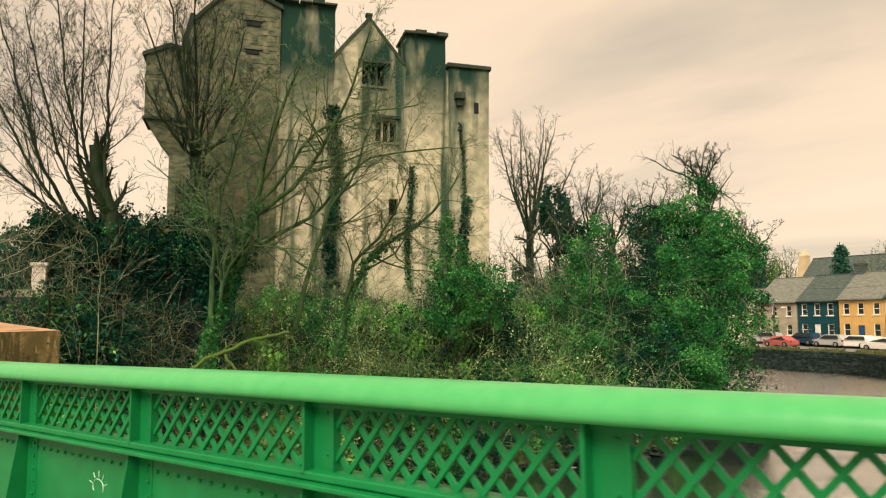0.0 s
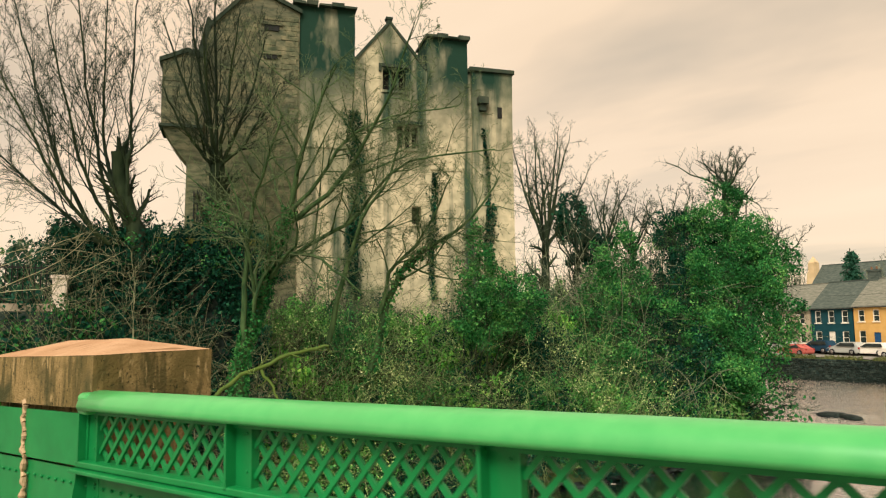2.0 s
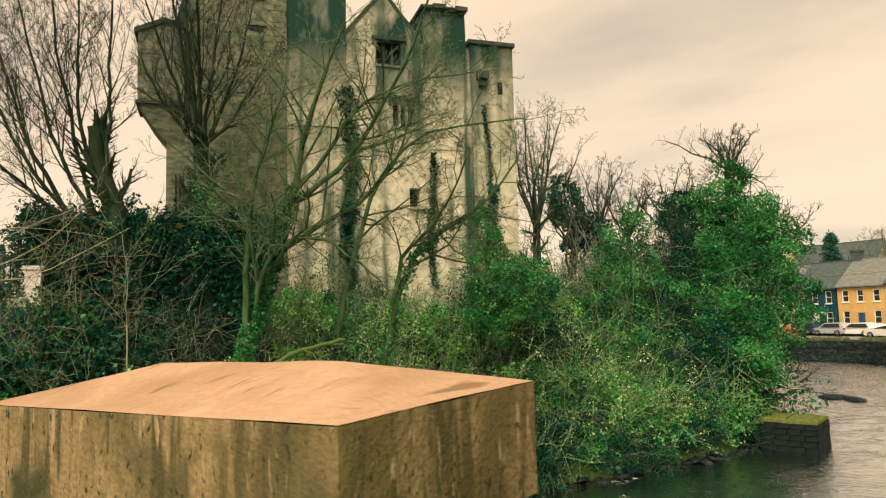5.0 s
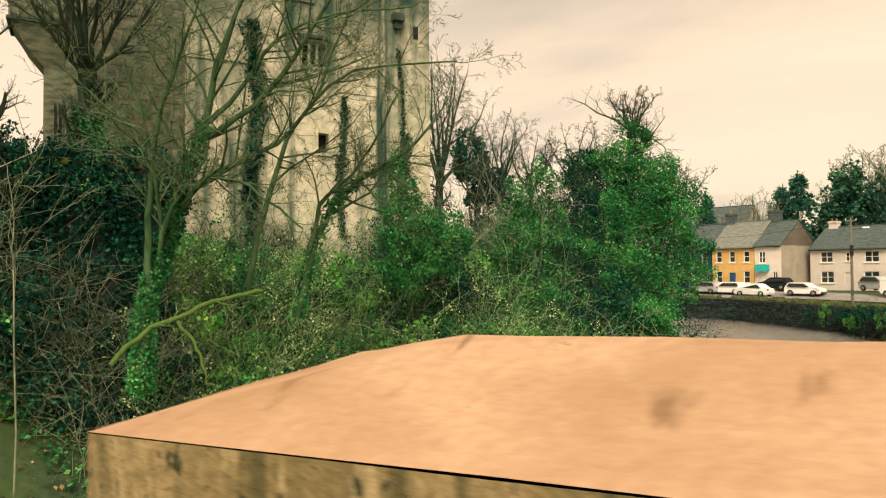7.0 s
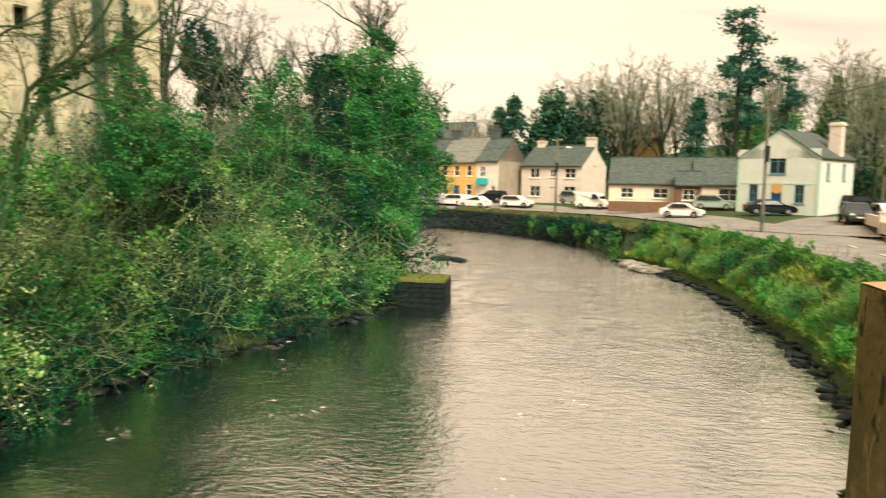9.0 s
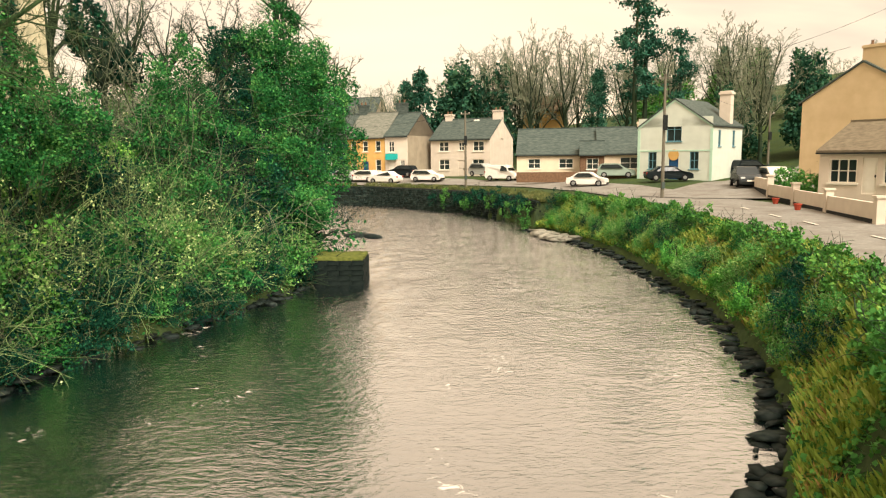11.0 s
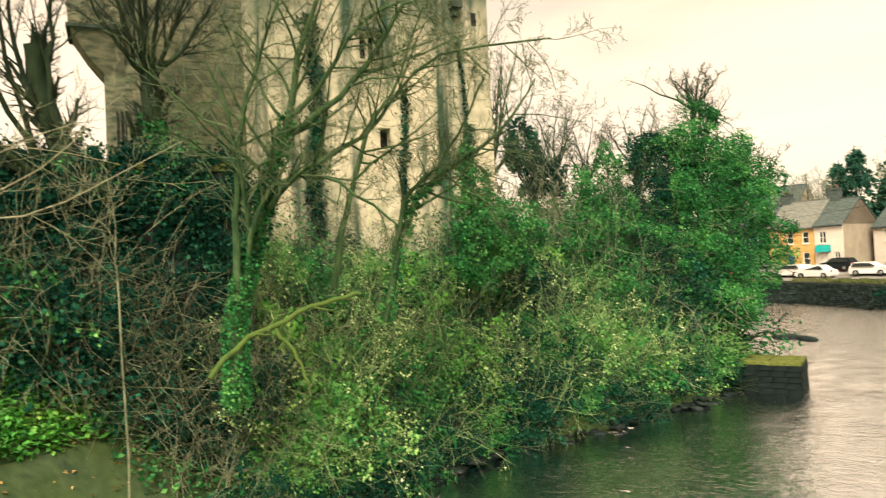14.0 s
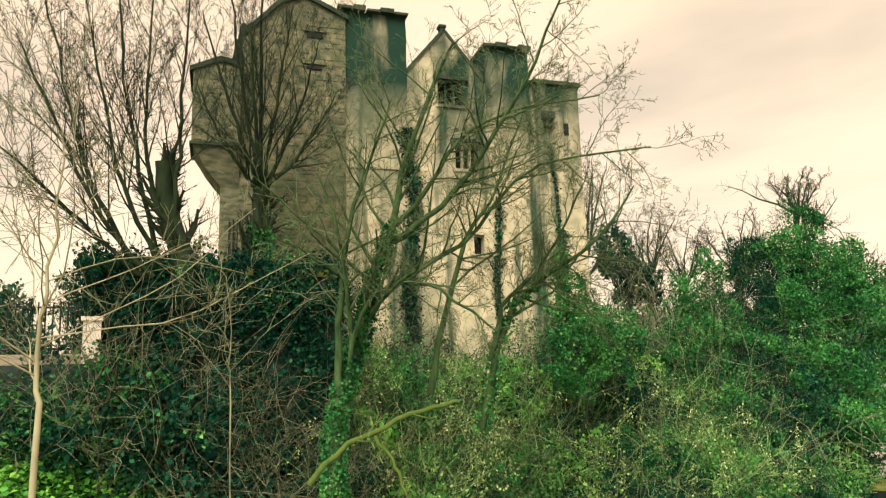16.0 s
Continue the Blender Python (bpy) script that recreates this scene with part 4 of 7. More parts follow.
# ---- houses ----
def window(parent, x0, x1, z0, z1, y=0.0, trim=None, panes=2, rows=2, name="window"):
    """A framed window set in an opening of the wall face at depth y."""
    trim = trim or M_TRIM
    w = empty(name, pose(0, 0, 0), "", "")
    w.parent = parent
    f, t = bmesh.new(), 0.07
    for a in ((x0, x0 + t, z0, z1), (x1 - t, x1, z0, z1), (x0 + t, x1 - t, z0, z0 + t), (x0 + t, x1 - t, z1 - t, z1)):
        box(f, a[0], a[1], y + 0.05, y + 0.13, a[2], a[3])
    for i in range(1, panes):
        xm = x0 + (x1 - x0) * i / panes
        box(f, xm - 0.03, xm + 0.03, y + 0.06, y + 0.12, z0 + t, z1 - t)
    if rows > 1:
        zm = z0 + (z1 - z0) * 0.5
        box(f, x0 + t, x1 - t, y + 0.065, y + 0.115, zm - 0.025, zm + 0.025)
    part("frame", f, trim, w)
    part("pane", bx(x0 + 0.02, x1 - 0.02, y + 0.13, y + 0.16, z0 + 0.02, z1 - 0.02), M_PANE, w)
    part("sill", bx(x0 - 0.1, x1 + 0.1, y - 0.09, y + 0.06, z0 - 0.1, z0 - 0.005), trim, w)
    return w


def door(parent, x0, x1, z0, z1, material, y=0.0):
    d = empty("door", pose(0, 0, 0), "", "")
    d.parent = parent
    b = bx(x0, x1, y + 0.08, y + 0.14, z0, z1)
    for k in range(2):
        box(b, x0 + 0.12, x1 - 0.12, y + 0.06, y + 0.09, z0 + 0.2 + 0.9 * k, z0 + 0.9 + 0.9 * k)
    part("leaf", b, material, d)
    part("handle", bx(x1 - 0.14, x1 - 0.08, y + 0.02, y + 0.07, z0 + 0.95, z0 + 1.1), M_BLACK, d)
    return d


def house(name, label, m, W, D, eave, ridge, wall, roof, front=(), right=(), left=(), doors=(), chimneys=(), gable_front=False, trim=None, category="house", panes=2, over=0.25):
    """A house with its front at y = 0, x to the right, depth along y. Openings: (x0, x1, z0, z1)."""
    if m.translation.y > 88 and m.translation.y < 110:
        t_ = Vector((-3, 1.5, 1.5))
        m = Matrix.Translation(t_ + (m.translation - t_) * 1.06) @ m.to_3x3().to_4x4() @ Matrix.Scale(1.06, 4)
    h = empty(name, m, label, category)
    holes = [*front, *(d[:4] for d in doors)]
    part("front_wall", holed_wall(bmesh.new(), 0, W, -0.6, eave, holes), wall, h)
    for n_, ops, mm, ln in (("side_wall", right, pose(W, 0, 0, 0, 0, 90), D), ("side_wall", left, pose(0, D, 0, 0, 0, -90), D), ("rear_wall", (), pose(W, D, 0, 0, 0, 180), W)):
        o = part(n_, holed_wall(bmesh.new(), 0, ln, -0.6, eave, ops), wall, h)
        o.matrix_basis = mm
    g = bmesh.new()
    if gable_front:
        part("gable_wall", prism(g, [(0, eave), (W, eave), (W / 2, ridge)], 0.0, 0.25), wall, h)
        part("gable_wall", prism(bmesh.new(), [(0, eave), (W, eave), (W / 2, ridge)], D - 0.25, D), wall, h)
        for s, xa in ((1, -over), (-1, W + over)):
            r = bmesh.new()
            dz = (ridge - eave) / (W / 2)
            prism(r, [(xa, eave - dz * over + 0.02), (xa, eave - dz * over + 0.16), (W / 2, ridge + 0.16), (W / 2, ridge + 0.02)], -0.12, D + 0.12)
            part("roof_slope", r, roof, h)
            part("gutter", bx(xa - 0.06, xa + 0.06, -0.1, D + 0.1, eave - dz * over - 0.06, eave - dz * over + 0.02), M_BLACK, h)
    else:
        for xa in (0.0, W - 0.25):
            g = bmesh.new()
            v = [(0.0, eave), (D, eave), (D / 2, ridge)]
            a = [g.verts.new((xa, y, z)) for y, z in v]
            b = [g.verts.new((xa + 0.25, y, z)) for y, z in v]
            g.faces.new(a); g.faces.new(b[::-1])
            for i in range(3):
                g.faces.new((a[i], b[i], b[(i + 1) % 3], a[(i + 1) % 3]))
            part("gable_wall", g, wall, h)
        dz = (ridge - eave) / (D / 2)
        for ya, yb in ((-over, D / 2), (D + over, D / 2)):
            r = bmesh.new()
            pts = [(ya, eave - dz * over + 0.02), (ya, eave - dz * over + 0.15), (yb, ridge + 0.15), (yb, ridge + 0.02)]
            a = [r.verts.new((-0.1, y, z)) for y, z in pts]
            b = [r.verts.new((W + 0.1, y, z)) for y, z in pts]
            r.faces.new(a); r.faces.new(b[::-1])
            for i in range(4):
                r.faces.new((a[i], b[i], b[(i + 1) % 4], a[(i + 1) % 4]))
            part("roof_slope", r, roof, h)
        part("gutter", bx(-0.1, W + 0.1, -over - 0.06, -over + 0.06, eave - dz * over - 0.06, eave - dz * over + 0.02), M_BLACK, h)
        part("ridge_tile", bx(-0.1, W + 0.1, D / 2 - 0.12, D / 2 + 0.12, ridge + 0.1, ridge + 0.22), roof, h)
    for a in front:
        window(h, *a, trim=trim, panes=panes)
    for d in doors:
        door(h, *d)
    for ops, mm in ((right, pose(W, 0, 0, 0, 0, 90)), (left, pose(0, D, 0, 0, 0, -90))):
        for a in ops:
            window(h, *a, trim=trim, panes=panes).matrix_basis = mm
    for cx_, cy_, cw, ct in chimneys:
        c = bmesh.new()
        box(c, cx_ - cw / 2, cx_ + cw / 2, cy_ - 0.35, cy_ + 0.35, eave, ct)
        box(c, cx_ - cw / 2 - 0.07, cx_ + cw / 2 + 0.07, cy_ - 0.42, cy_ + 0.42, ct - 0.22, ct - 0.04)
        ch = part("chimney", c, M_SLATE if wall in (M_YELLOW, M_BLUE) or name == "shop_house" else wall, h)
        for k in (-1, 1):
            part("chimney_pot", cyl(bmesh.new(), (cx_ + k * cw * 0.25, cy_, ct), (cx_ + k * cw * 0.25, cy_, ct + 0.35), 0.12, 0.10, 8), M_BROWNBRICK, ch)
    return h


def rows_of(xs, z0, z1, w=0.9):
    return [(x - w / 2, x + w / 2, z0, z1) for x in xs]


ST = -1.3
TER = -27
# terrace along the river street
yellow = house("yellow_house", "ochre yellow two-storey terraced house with white framed windows", pose(-11.9, 92.4, ST, 0, 0, TER), 5.3, 7.5, 5.1, 8.1, M_YELLOW, M_SLATEPALE,
      front=rows_of((0.9, 2.6, 4.4), 3.3, 4.6, 0.75) + rows_of((0.9, 4.4), 0.9, 2.3, 0.8), doors=[(2.2, 3.0, 0, 2.1, M_BLUETRIM)], chimneys=[(0.3, 3.75, 1.2, 9.3)], panes=1)
house("blue_house", "petrol blue two-storey terraced house with white windows and quoins", pose(-16.7, 94.8, ST, 0, 0, TER), 5.2, 7.5, 5.0, 8.0, M_BLUE, M_SLATE,
      front=rows_of((0.9, 2.6, 4.3), 3.2, 4.6, 0.75) + rows_of((0.9, 4.3), 0.8, 2.2, 0.8), doors=[(2.2, 3.0, 0, 2.2, M_TRIM)], panes=1)
house("grey_house", "pale grey two-storey terraced house with skylights", pose(-22.2, 97.6, ST, 0, 0, TER), 6.0, 7.5, 4.9, 7.9, M_GREYWALL, M_SLATEPALE,
      front=rows_of((0.9, 2.8, 4.9), 3.1, 4.4, 0.75) + rows_of((0.9, 4.9), 0.8, 2.1, 0.8), doors=[(2.5, 3.3, 0, 2.1, M_BLACK)], panes=1)
house("pale_gable_house", "pale rendered low house at the terrace end", pose(-30.5, 101, ST, 0, 0, TER), 8.0, 7, 4.3, 6.6, M_WHITEWALL, M_SLATEPALE, front=rows_of((1.6, 4.0, 6.4), 1.0, 2.2, 1.0))
house("shop_house", "narrow white terraced house with a teal shopfront and grey gable", pose(-7.1, 90.0, ST, 0, 0, TER), 3.1, 8.0, 5.2, 8.0, M_WHITEWALL, M_SLATE,
      front=[(0.5, 1.3, 3.2, 4.5), (2.1, 2.7, 0.9, 2.2)], doors=[(0.5, 1.3, 0, 2.1, M_TRIM)], chimneys=[(0.4, 4.0, 1.4, 9.4)])
shop = bpy.data.objects["shop_house"]
part("shop_fascia", bx(0.1, 1.75, -0.14, -0.02, 2.3, 3.0), M_TEAL, shop, "teal fascia board")
part("shop_awning", bx(0.3, 1.6, -0.55, -0.14, 2.25, 2.45), M_TEAL, shop)
part("gable_render", bx(3.10, 3.16, 0.05, 7.95, -0.5, 5.15), M_GREYWALL, shop, "grey stained gable wall")
g_ = bmesh.new()
vv = [g_.verts.new((3.13, y, z)) for y, z in ((0.0, 5.15), (8.0, 5.15), (4.0, 7.9))]
g_.faces.new(vv); bmesh.ops.solidify(g_, geom=g_.faces[:], thickness=0.06)
part("gable_render", g_, M_GREYWALL, shop)
house("white_house", "cream white two-storey house with a grey slate roof", pose(-1.4, 92.8, ST, 0, 0, -31), 8.3, 7.2, 4.75, 7.2, M_WHITEWALL, M_SLATE,
      front=[(1.2, 2.6, 3.2, 4.4), (6.0, 7.5, 3.2, 4.4), (4.0, 4.8, 3.3, 4.3), (1.2, 2.7, 0.9, 2.2), (5.9, 7.5, 0.9, 2.2)], doors=[(3.9, 4.8, 0, 2.1, M_WHITEWALL)], chimneys=[(0.9, 3.6, 1.0, 8.0), (7.8, 3.6, 1.2, 8.3)])
house("bungalow", "long cream bungalow with a dark slate roof", pose(8.2, 83.5, ST, 0, 0, -12), 9.0, 8.5, 2.75, 5.6, M_BEIGE, M_SLATE,
      front=[(1.3, 2.7, 1.1, 2.2), (4.8, 6.4, 1.1, 2.2)])
house("bungalow_wing", "brown brick and cream wing of the long bungalow", pose(16.9, 80.6, ST, 0, 0, -12), 5.4, 8.5, 2.75, 5.6, M_BEIGE, M_SLATE, front=[(2.4, 4.6, 1.0, 2.3)], chimneys=[(5.0, 4.2, 0.8, 6.3)])
house("bungalow_porch", "brown brick porch of the bungalow", pose(14.7, 79.8, ST, 0, 0, -12), 2.6, 3.5, 2.7, 4.0, M_BROWNBRICK, M_SLATE, front=[(0.7, 2.0, 1.0, 2.2)])
mint = house("mint_house", "pale mint two-storey gabled house with mint trim and a blue door", pose(19.6, 75.0, ST, 0, 0, -44), 7.7, 8.2, 5.3, 7.95, M_MINT, M_SLATE, gable_front=True,
      front=[(3.05, 4.6, 3.85, 6.2), (1.15, 2.05, 1.1, 2.8), (5.5, 6.4, 1.1, 2.8)], right=[(1.5, 2.2, 3.3, 4.9), (5.4, 6.1, 3.3, 4.9)], doors=[(3.35, 4.35, 0, 2.5, M_BLUETRIM)],
      trim=M_BLUEGLASSTRIM, over=0.1)
part("door_arch", cyl(bmesh.new(), (3.85, -0.03, 2.5), (3.85, 0.02, 2.5), 0.55, 0.55, 18), M_YELLOW, mint, "ochre fan panel over the door")
for xa, xb in ((-0.05, 0.22), (7.48, 7.75)):
    part("corner_trim", bx(xa, xb, -0.04, 0.02, -0.3, 5.05), M_MINTTRIM, mint)
part("band_trim", bx(0.22, 7.48, -0.035, 0.02, 2.85, 2.98), M_MINTTRIM, mint)
for sgn in (1, -1):
    v_ = bmesh.new()
    prism(v_, [(3.85 - sgn * 3.95, 5.05), (3.85 - sgn * 3.95, 5.3), (3.85, 8.03), (3.85, 7.78)], -0.05, -0.01)
    part("verge_trim", v_, M_MINTTRIM, mint)
part("chimney", box(bx(6.4, 7.5, 5.0, 5.9, 4.5, 8.9), 6.3, 7.6, 4.9, 6.0, 8.55, 8.75), M_WHITEWALL, mint)
tan = house("tan_house", "large tan rendered house with a dark roof", pose(27.6, 58.5, -0.6, 0, 0, -58), 9.0, 11, 5.9, 8.6, M_TAN, M_SLATE, gable_front=True, front=[(2.0, 3.6, 0.6, 2.2)], chimneys=[(5.2, 0.8, 2.0, 9.9)], trim=M_BROWNBRICK)
cot = house("villa", "white bay-windowed cottage with a brown tiled roof", pose(20.3, 43.2, -1.0, 0, 0, -60), 10, 7, 2.45, 4.1, M_WHITEWALL, mat("brown_tiles", (0.13, 0.105, 0.07), (0.2, 0.165, 0.11), 3, 0.8, 0.3, stretch=(1, 1, 3)),
      front=[(0.6, 2.2, 0.6, 2.0), (3.6, 5.6, 0.6, 2.0), (6.5, 8.5, 0.6, 2.0)], left=[(2.2, 3.6, 0.7, 2.0)], doors=[(2.5, 3.3, 0, 2.05, M_TRIM)], panes=3)
house("hill_house", "small ochre house among trees on the hillside", pose(15, 122, 4.6, 0, 0, -10), 7, 6, 4.2, 6.4, M_YELLOW, M_BROWNBRICK, front=[(1, 2, 2.6, 3.6), (4.6, 5.6, 2.6, 3.6)])
# church on the hill
ch = house("church", "small sandstone church with a bellcote", pose(-22.5, 128, 4.0, 0, 0, -20), 13, 8, 3.6, 7.4, M_GREYWALL, M_SLATE, front=rows_of((3, 6, 9), 0.8, 2.6, 0.7), category="church", panes=1)
bt = bmesh.new()
box(bt, -1.9, 0.2, 1.2, 4.4, -1, 6.4, taper=0.5)
box(bt, -1.35, -0.35, 2.0, 3.6, 6.4, 8.0)
part("bellcote", bt, M_TAN, ch)
sp_ = bmesh.new()
bmesh.ops.create_cone(sp_, segments=4, radius1=0.8, radius2=0.05, depth=1.1, cap_ends=True, matrix=pose(-0.85, 2.8, 8.55, 0, 0, 45))
part("spirelet", sp_, M_TAN, ch)


# ---- cars ----
def car_mesh(L, Wd, H, kind):
    """Lower body and glasshouse outlines by kind, x forward."""
    if kind == "van":
        low = [(-0.5, 0.3), (-0.5, 0.92), (-0.46, 1.0), (0.20, 1.0), (0.29, 0.60), (0.46, 0.50), (0.5, 0.42), (0.5, 0.18), (0.46, 0.14), (-0.47, 0.14)]
        glass_ = [(0.02, 0.62), (0.04, 0.93), (0.185, 0.93), (0.265, 0.62)]
    elif kind == "saloon":
        low = [(-0.5, 0.28), (-0.5, 0.60), (-0.36, 0.66), (-0.22, 0.97), (-0.16, 1.0), (0.06, 1.0), (0.12, 0.97), (0.24, 0.65), (0.44, 0.56), (0.5, 0.45), (0.5, 0.18), (0.46, 0.14), (-0.47, 0.14)]
        glass_ = [(-0.31, 0.66), (-0.20, 0.93), (0.08, 0.93), (0.20, 0.66)]
    else:
        low = [(-0.5, 0.28), (-0.49, 0.62), (-0.46, 0.72), (-0.40, 0.95), (-0.34, 1.0), (0.02, 1.0), (0.09, 0.97), (0.24, 0.66), (0.44, 0.57), (0.5, 0.44), (0.5, 0.18), (0.46, 0.14), (-0.47, 0.14)]
        glass_ = [(-0.42, 0.67), (-0.36, 0.93), (0.05, 0.93), (0.20, 0.66)]
    return [(x * L, z * H) for x, z in low], [(x * L, z * H) for x, z in glass_]


def car(label, m, paint, L=4.2, Wd=1.75, H=1.48, kind="hatch"):
    c = empty("parked_car", m, label, "car", "cars parked on the street")
    low, gl = car_mesh(L, Wd, H, kind)
    b = prism(bmesh.new(), low, -Wd / 2, Wd / 2)
    for v in b.verts:
        if v.co.z > 0.66 * H:
            v.co.y *= 0.82
        if abs(v.co.x) > 0.45 * L:
            v.co.y *= 0.88
    bmesh.ops.bevel(b, geom=b.edges[:], offset=0.05, segments=2, affect="EDGES")
    part("body", b, paint, c)
    for s in (-1, 1):
        g = bmesh.new()
        for x, z in gl:
            g.verts.new((x, s * Wd / 2 * (0.835 if z > 0.7 * H else 0.985), z))
        g.verts.ensure_lookup_table(); g.faces.new(g.verts)
        bmesh.ops.solidify(g, geom=g.faces[:], thickness=0.02 * s)
        part("side_glass", g, M_PANE, c)
    for (xa, za), (xb, zb), nm in ((gl[3], gl[2], "windscreen"), (gl[0], gl[1], "rear_glass")):
        if nm == "rear_glass" and kind == "van":
            continue
        off = 0.10 if nm == "windscreen" else -0.075
        g = bmesh.new()
        for x, y, z in ((xa + off, -0.42 * Wd, za), (xa + off, 0.42 * Wd, za), (xb + off, 0.36 * Wd, zb), (xb + off, -0.36 * Wd, zb)):
            g.verts.new((x, y, z + 0.02))
        g.verts.ensure_lookup_table(); g.faces.new(g.verts)
        bmesh.ops.solidify(g, geom=g.faces[:], thickness=0.02)
        part(nm, g, M_PANE, c)
    for x in (-0.31 * L, 0.31 * L):
        for s in (-1, 1):
            w = part("wheel", cyl(bmesh.new(), (x, s * (Wd / 2 - 0.17), 0.31), (x, s * (Wd / 2 + 0.02), 0.31), 0.31, 0.31, 16), M_TYRE, c)
            part("rim", cyl(bmesh.new(), (x, s * (Wd / 2 + 0.015), 0.31), (x, s * (Wd / 2 + 0.035), 0.31), 0.19, 0.17, 12), M_RIM, w)
    for s in (-1, 1):
        part("headlight", bx(0.465 * L, 0.492 * L, s * 0.31 * Wd - 0.16, s * 0.31 * Wd + 0.16, 0.44 * H, 0.52 * H), M_LAMP, c)
        part("tail_light", bx(-0.505 * L, -0.485 * L, s * 0.36 * Wd - 0.1, s * 0.36 * Wd + 0.1, 0.46 * H, 0.6 * H), M_LAMPRED, c)
    part("bumper", bx(0.46 * L, 0.505 * L, -0.4 * Wd, 0.4 * Wd, 0.17 * H, 0.30 * H), M_BLACK, c)
    part("number_plate", bx(0.503 * L, 0.51 * L, -0.26, 0.26, 0.30 * H, 0.37 * H), M_TRIM, c)
    return c


def paint(name, c):
    return mat(name, c, tuple(min(1, v * 1.1) for v in c), 3, 0.25, 0)


P_WHITE, P_BLACK, P_SILVER = paint("white_car_paint", (0.72, 0.68, 0.6)), paint("black_car_paint", (0.012, 0.017, 0.018)), paint("silver_car_paint", (0.36, 0.37, 0.34))
P_GREY = paint("dark_grey_car_paint", (0.05, 0.055, 0.055))
P_BLUE, P_RED, P_GREEN = paint("navy_car_paint", (0.015, 0.045, 0.075)), paint("red_car_paint", (0.42, 0.11, 0.09)), paint("sage_car_paint", (0.26, 0.32, 0.26))


def street(x, y):
    return float(ground_z(x, y)) + 0.10


for lab, x, y, a, p, L, H, k in (
    ("white hatchback parked before the yellow house", -7.2, 90.2, 150, P_WHITE, 4.2, 1.45, "saloon"),
    ("white saloon parked by the kerb", -10.2, 93.2, 152, P_WHITE, 4.3, 1.45, "hatch"),
    ("dark car parked by the teal shop", -5.1, 93.8, 150, P_BLACK, 3.9, 1.45, "hatch"),
    ("white hatchback parked by the river wall", -2.0, 89.8, -25, P_WHITE, 4.0, 1.45, "hatch"),
    ("silver estate car parked before the white house", 5.2, 91.3, -50, P_SILVER, 4.2, 1.6, "hatch"),
    ("white van parked before the white house", 6.8, 85.1, -38, P_WHITE, 4.2, 1.85, "van"),
    ("dark car parked before the bungalow", 12.8, 84.1, -14, P_BLACK, 4.1, 1.65, "hatch"),
    ("white car parked at the grass bank", 13.5, 71.7, -25, P_WHITE, 4.0, 1.4, "saloon"),
    ("pale green hatchback parked before the bungalow wing", 17.8, 76.7, -14, P_GREEN, 4.0, 1.5, "hatch"),
    ("black saloon parked before the mint house", 20.8, 69.4, -6, P_BLACK, 4.4, 1.4, "saloon"),
    ("dark grey car parked facing the river", 22.8, 57.7, -105, P_GREY, 4.2, 1.6, "hatch"),
    ("dark car parked beside the mint house", 30.9, 73.8, 15, P_BLACK, 4.3, 1.7, "hatch"),
    ("dark blue car parked before the blue house", -16.2, 96.2, 152, P_BLUE, 4.2, 1.5, "hatch"),
    ("red car parked before the grey house", -18.4, 94.6, 150, P_RED, 4.2, 1.3, "saloon"),
    ("silver car parked before the grey house", -20.9, 98.4, 152, P_SILVER, 4.1, 1.45, "hatch"),
    ("silver car parked before the blue house", -12.9, 94.4, 150, P_SILVER, 4.1, 1.45, "hatch"),
    ("white car parked behind the wall", 24.6, 56.5, -100, P_WHITE, 4.3, 1.5, "hatch"),
):
    car(lab, pose(x, y, street(x, y), 0, 0, a), p, L, 1.78, H, k)


# ---- poles, wires, garden walls ----
def pole(name, label, x, y, h, lamp=False, z=None):
    z = street(x, y) - 0.2 if z is None else z
    p = empty(name, pose(x, y, z), label, "pole")
    part("shaft", cyl(bmesh.new(), (0, 0, 0), (0, 0, h), 0.14, 0.09, 10), M_WOODPOLE, p)
    part("crossarm", bx(-0.5, 0.5, -0.05, 0.05, h - 0.35, h - 0.25), M_WOODPOLE, p)
    for k in (-0.42, 0.0, 0.42):
        part("insulator", cyl(bmesh.new(), (k, 0, h - 0.25), (k, 0, h - 0.08), 0.04, 0.03, 8), M_TRIM, p)
    if lamp:
        part("lamp_arm", cyl(bmesh.new(), (0, 0, h - 1.2), (1.1, -0.2, h - 1.0), 0.03, 0.03, 6), M_BLACK, p)
        part("lamp_head", bx(0.9, 1.5, -0.3, -0.1, h - 1.06, h - 0.92, bevel=0.03), M_TRIM, p)
    part("junction_box", bx(-0.16, 0.16, -0.3, -0.12, h * 0.56, h * 0.68), M_BLACK, p)
    part("sign_plate", bx(-0.12, 0.12, -0.2, -0.13, 0.9, 1.4), M_SLATE, p)
    return Vector((x, y, z + h - 0.1))


pa = pole("utility_pole", "weathered timber utility pole with a black box by the hedge", 14.8, 54.2, 9.3)
pb = pole("utility_pole", "timber utility pole with a street lamp by the river wall", 1.9, 78.6, 8.2, True)
pc = pole("utility_pole", "timber utility pole before the wooded slope", 36.0, 80.0, 7.2)
pd = pole("lamp_post", "slim grey lamp post before the grey house", -19.4, 96.0, 6.0, True)


